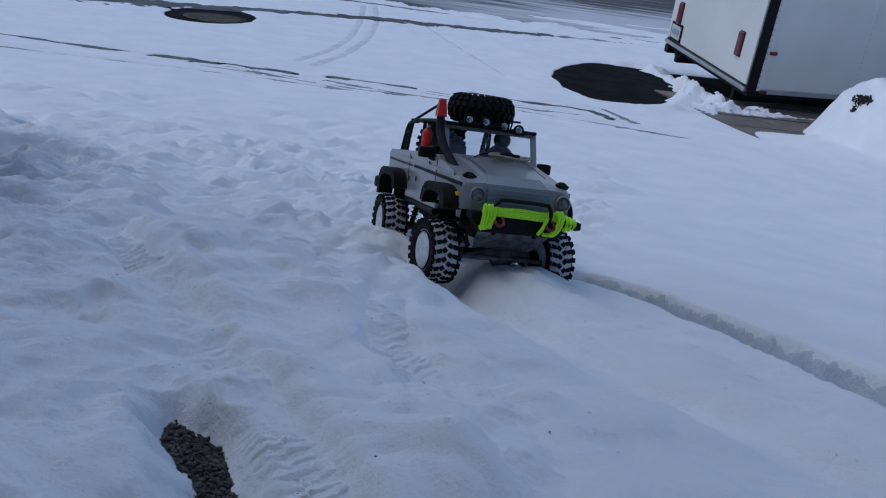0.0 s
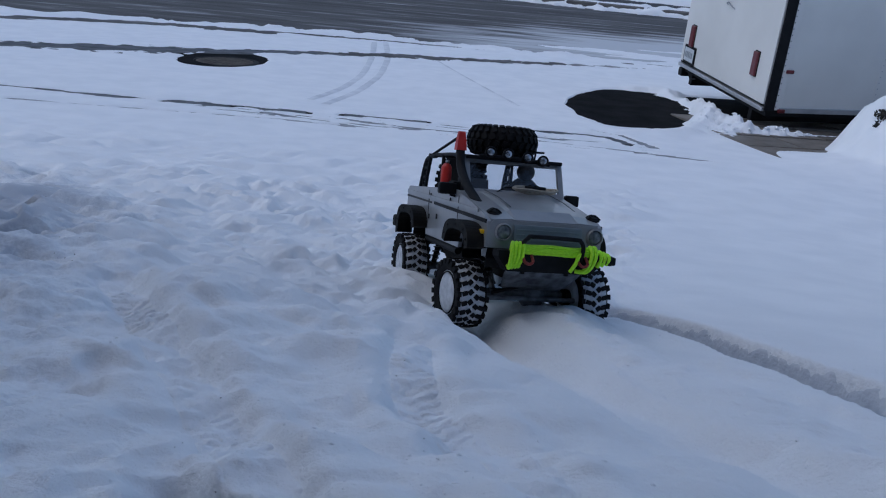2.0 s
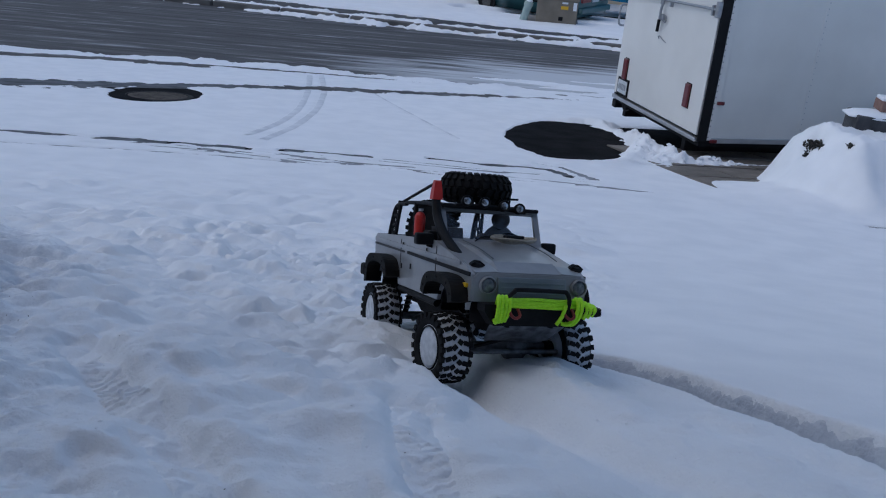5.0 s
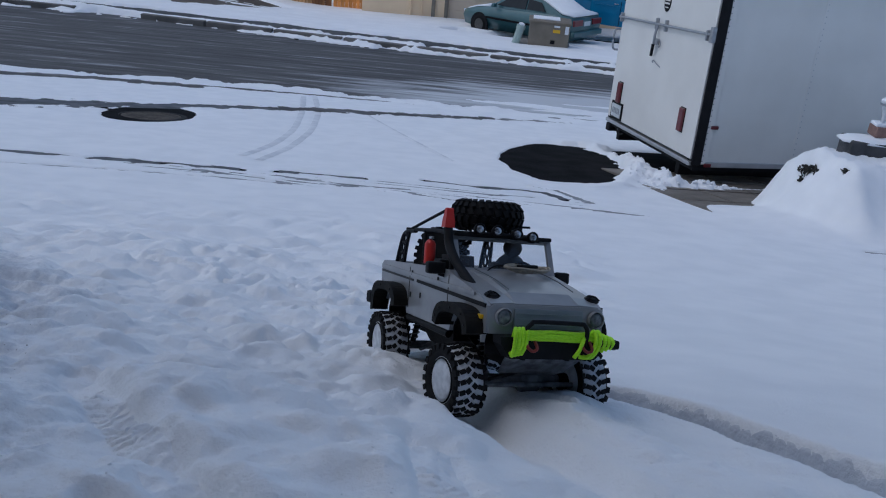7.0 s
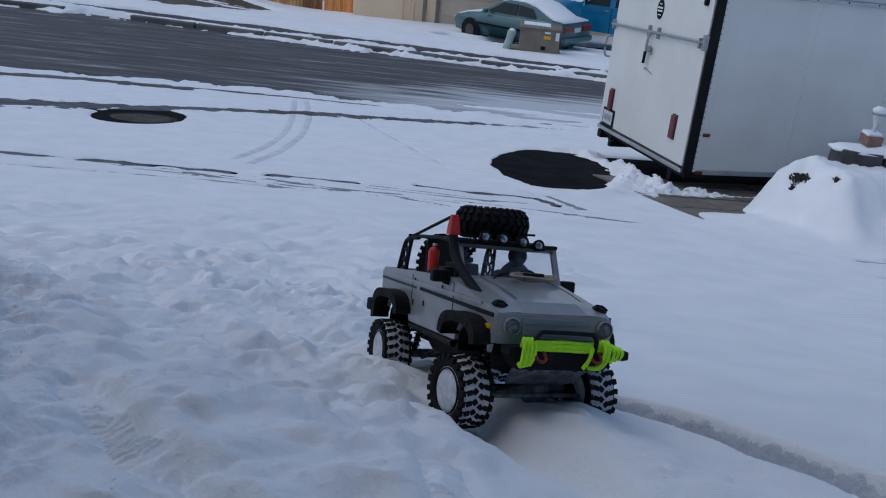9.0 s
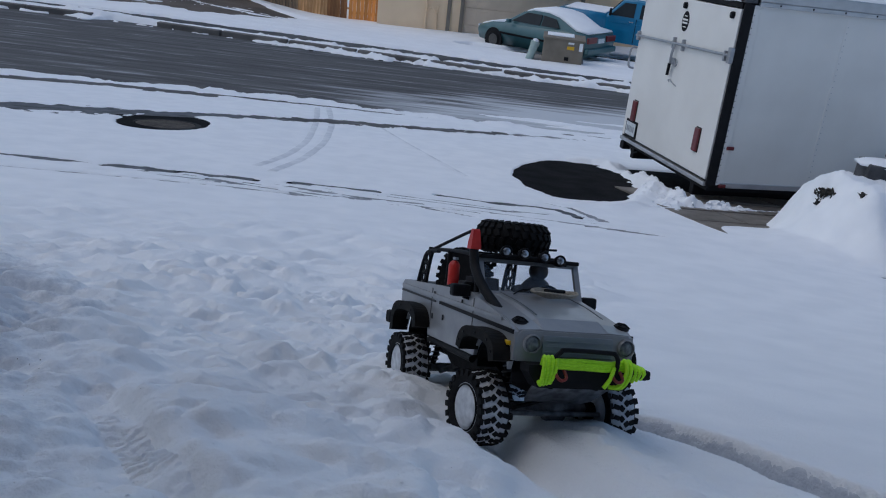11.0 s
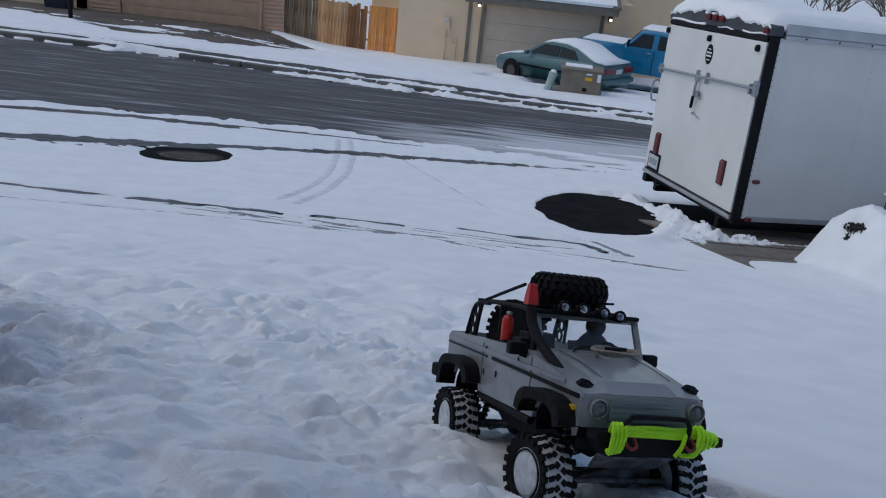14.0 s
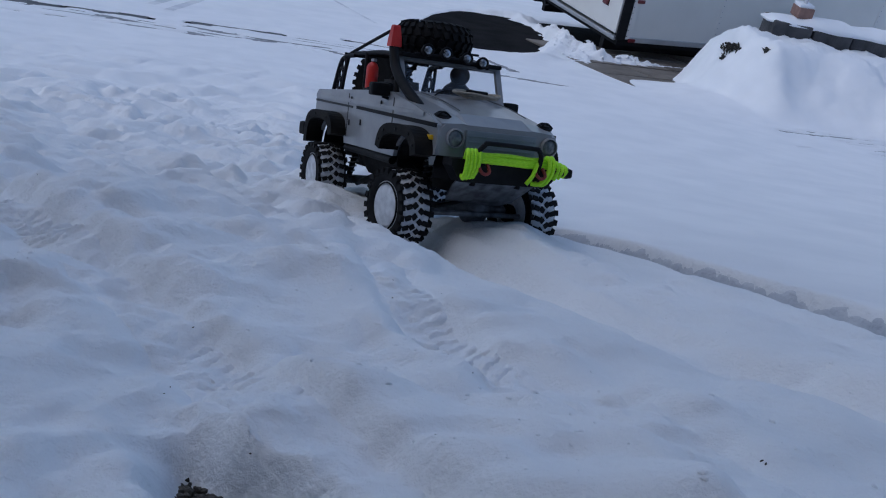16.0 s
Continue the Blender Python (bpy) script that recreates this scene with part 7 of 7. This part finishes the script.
    for s in (-1, 1):
        sl = part("rock_slider", rod(B(), (0.092, s * 0.088, 0.106), (-0.092, s * 0.088, 0.109), 0.0052), BLACK, e)
        for x in (0.06, 0.0, -0.06):
            part("slider_arm", rod(B(), (x, s * 0.034, 0.100), (x, s * 0.088, 0.107), 0.003), BLACK, sl)
    for x in (0.155, -0.155):
        ax = part("axle", lathe(B(), [(0.010, -0.082), (0.010, -0.066), (0.0072, -0.06), (0.0072, -0.01), (0.019, 0.0), (0.021, 0.012), (0.019, 0.024), (0.0072, 0.032), (0.0072, 0.06), (0.010, 0.066), (0.010, 0.082)], 18, pose(x, 0, 0.054, -90)), DUSTED, e, "black axle housing dusted with snow", smooth=True)
        part("diff_cover", lathe(B(), [(0.017, 0), (0.017, 0.006), (0.009, 0.011), (0.001, 0.012)], 18, pose(x + (0.008 if x > 0 else -0.008), 0.012, 0.054, 0, 90 if x > 0 else -90)), CHASSIS, ax)
        k = 1 if x > 0 else -1
        for s in (-1, 1):
            sh = part("shock_absorber", rod(B(), (x - k * 0.012, s * 0.060, 0.062), (x - k * 0.022, s * 0.048, 0.135), 0.0048), BLACK, e)
            part("spring", tube(B(), [(x - k * (0.012 + 0.010 * t) + 0.0072 * math.cos(t * 44), s * (0.060 - 0.012 * t) + 0.0072 * math.sin(t * 44), 0.068 + 0.055 * t) for t in [i / 48 for i in range(49)]], 0.0012, 5), CHASSIS, sh)
            part("lower_link", rod(B(), (x - k * 0.004, s * 0.042, 0.048), (k * 0.03, s * 0.028, 0.090), 0.0042), DUSTED, e)
        part("drive_shaft", rod(B(), (x - k * 0.02, 0.012, 0.058), (k * 0.03, 0.006, 0.088), 0.0045), BLACK, e)
    part("tie_rod", rod(B(), (0.178, -0.072, 0.050), (0.178, 0.072, 0.050), 0.0036), DUSTED, e)
    part("drag_link", rod(B(), (0.182, -0.060, 0.058), (0.176, 0.045, 0.082), 0.0026), BLACK, e)
    part("steering_servo", box(B(), (0.172, 0.018, 0.086), (0.022, 0.042, 0.022), 0.002), DUSTED, e)
    part("panhard_link", rod(B(), (0.165, 0.05, 0.062), (0.165, -0.035, 0.095), 0.0026), CHASSIS, e)
    toy_wheel(e, 0.157, -0.100, 0.052, 7)
    toy_wheel(e, 0.157, 0.089, 0.052, 7)
    toy_wheel(e, -0.155, -0.100, 0.059)
    toy_wheel(e, -0.155, 0.089, 0.057)
    return e


SEAM = mat("body_seam", (0.08, 0.085, 0.09), (0.11, 0.115, 0.12), 60, 0.6)
SPOTLENS = mat("spot_lens", (0.02, 0.021, 0.024), (0.60, 0.63, 0.68), 220, 0.15, metal=0.6)
DUSTED = mat("snow_dusted_metal", (0.05, 0.053, 0.06), (0.20, 0.21, 0.23), 55, 0.6, bump=0.0004, bscale=200)
GRILLE = mat("grille_blue_grey", (0.17, 0.20, 0.225), (0.20, 0.23, 0.255), 30, 0.35, coat=0.3)
LENS = mat("headlight_lens", (0.08, 0.085, 0.095), (0.22, 0.23, 0.245), 160, 0.25, coat=0.3)
FLARE = mat("worn_flare_plastic", (0.004, 0.004, 0.004), (0.014, 0.012, 0.010), 45, 0.7, spec=0.15, bump=0.0004, bscale=250)
DARKLINE = mat("dark_line", (0.03, 0.03, 0.034), None, 40, 0.6)
toy_truck()


def grit():
    """Wet stones in the melted gap near the camera."""
    root = thing("wet_grit", pose(0, 0, 0), "wet grit and pebbles showing through melted snow", "gravel", kind="stuff")
    r = random.Random(21)
    bm = B()
    for _ in range(650):
        t = r.random()
        x, y = -0.062 + 0.098 * t + r.uniform(-0.018, 0.018), 0.302 - 0.138 * t + r.uniform(-0.014, 0.014)
        s = r.uniform(0.0008, 0.0026)
        m = Matrix.Translation((x, y, lie1(x, y) - 0.0175 + s * 0.3)) @ Euler((r.uniform(0, 6), r.uniform(0, 6), 0)).to_matrix().to_4x4() @ Matrix.Diagonal((s * 1.3, s, s * 0.7, 1))
        bmesh.ops.create_icosphere(bm, subdivisions=1, radius=1, matrix=m)
    part("pebbles", bm, PEBBLE, root)
    bm = B()
    rows = []
    for x, y in refine(GAP):
        rows.append([bm.verts.new((x + k * 0.026, y + k * 0.015, lie1(x + k * 0.026, y + k * 0.015) - 0.018)) for k in (-1, 0, 1)])
    for a, b in zip(rows, rows[1:]):
        for j in range(2):
            bm.faces.new((a[j], b[j], b[j + 1], a[j + 1]))
    part("wet_soil", bm, WETSOIL, root)
    specks = thing("dirt_specks", pose(0, 0, 0), "dark specks of dirt dropped along the wheel prints", "dirt", kind="stuff")
    P = []
    for pts, n in ((PRINTS[1], 26), (PRINTS[0], 24), ([(-1.2, 2.1), (-0.7, 1.3), (-0.45, 0.9)], 50)):
        for _ in range(n):
            i = r.randrange(len(pts) - 1)
            t = r.random()
            P.append((pts[i][0] + t * (pts[i + 1][0] - pts[i][0]) + r.gauss(0, 0.018), pts[i][1] + t * (pts[i + 1][1] - pts[i][1]) + r.gauss(0, 0.02)))
    zz = snow_z(np.array([p[0] for p in P]), np.array([p[1] for p in P]))
    bm = B()
    for (x, y), z in zip(P, zz):
        s = 0.0004 + 0.0006 * r.random() ** 3
        bmesh.ops.create_icosphere(bm, subdivisions=1, radius=1, matrix=Matrix.Translation((x, y, z)) @ Euler((r.uniform(0, 6), r.uniform(0, 6), 0)).to_matrix().to_4x4() @ Matrix.Diagonal((s * 1.6, s, s * 0.6, 1)))
    part("specks", bm, PEBBLE, specks)


grit()
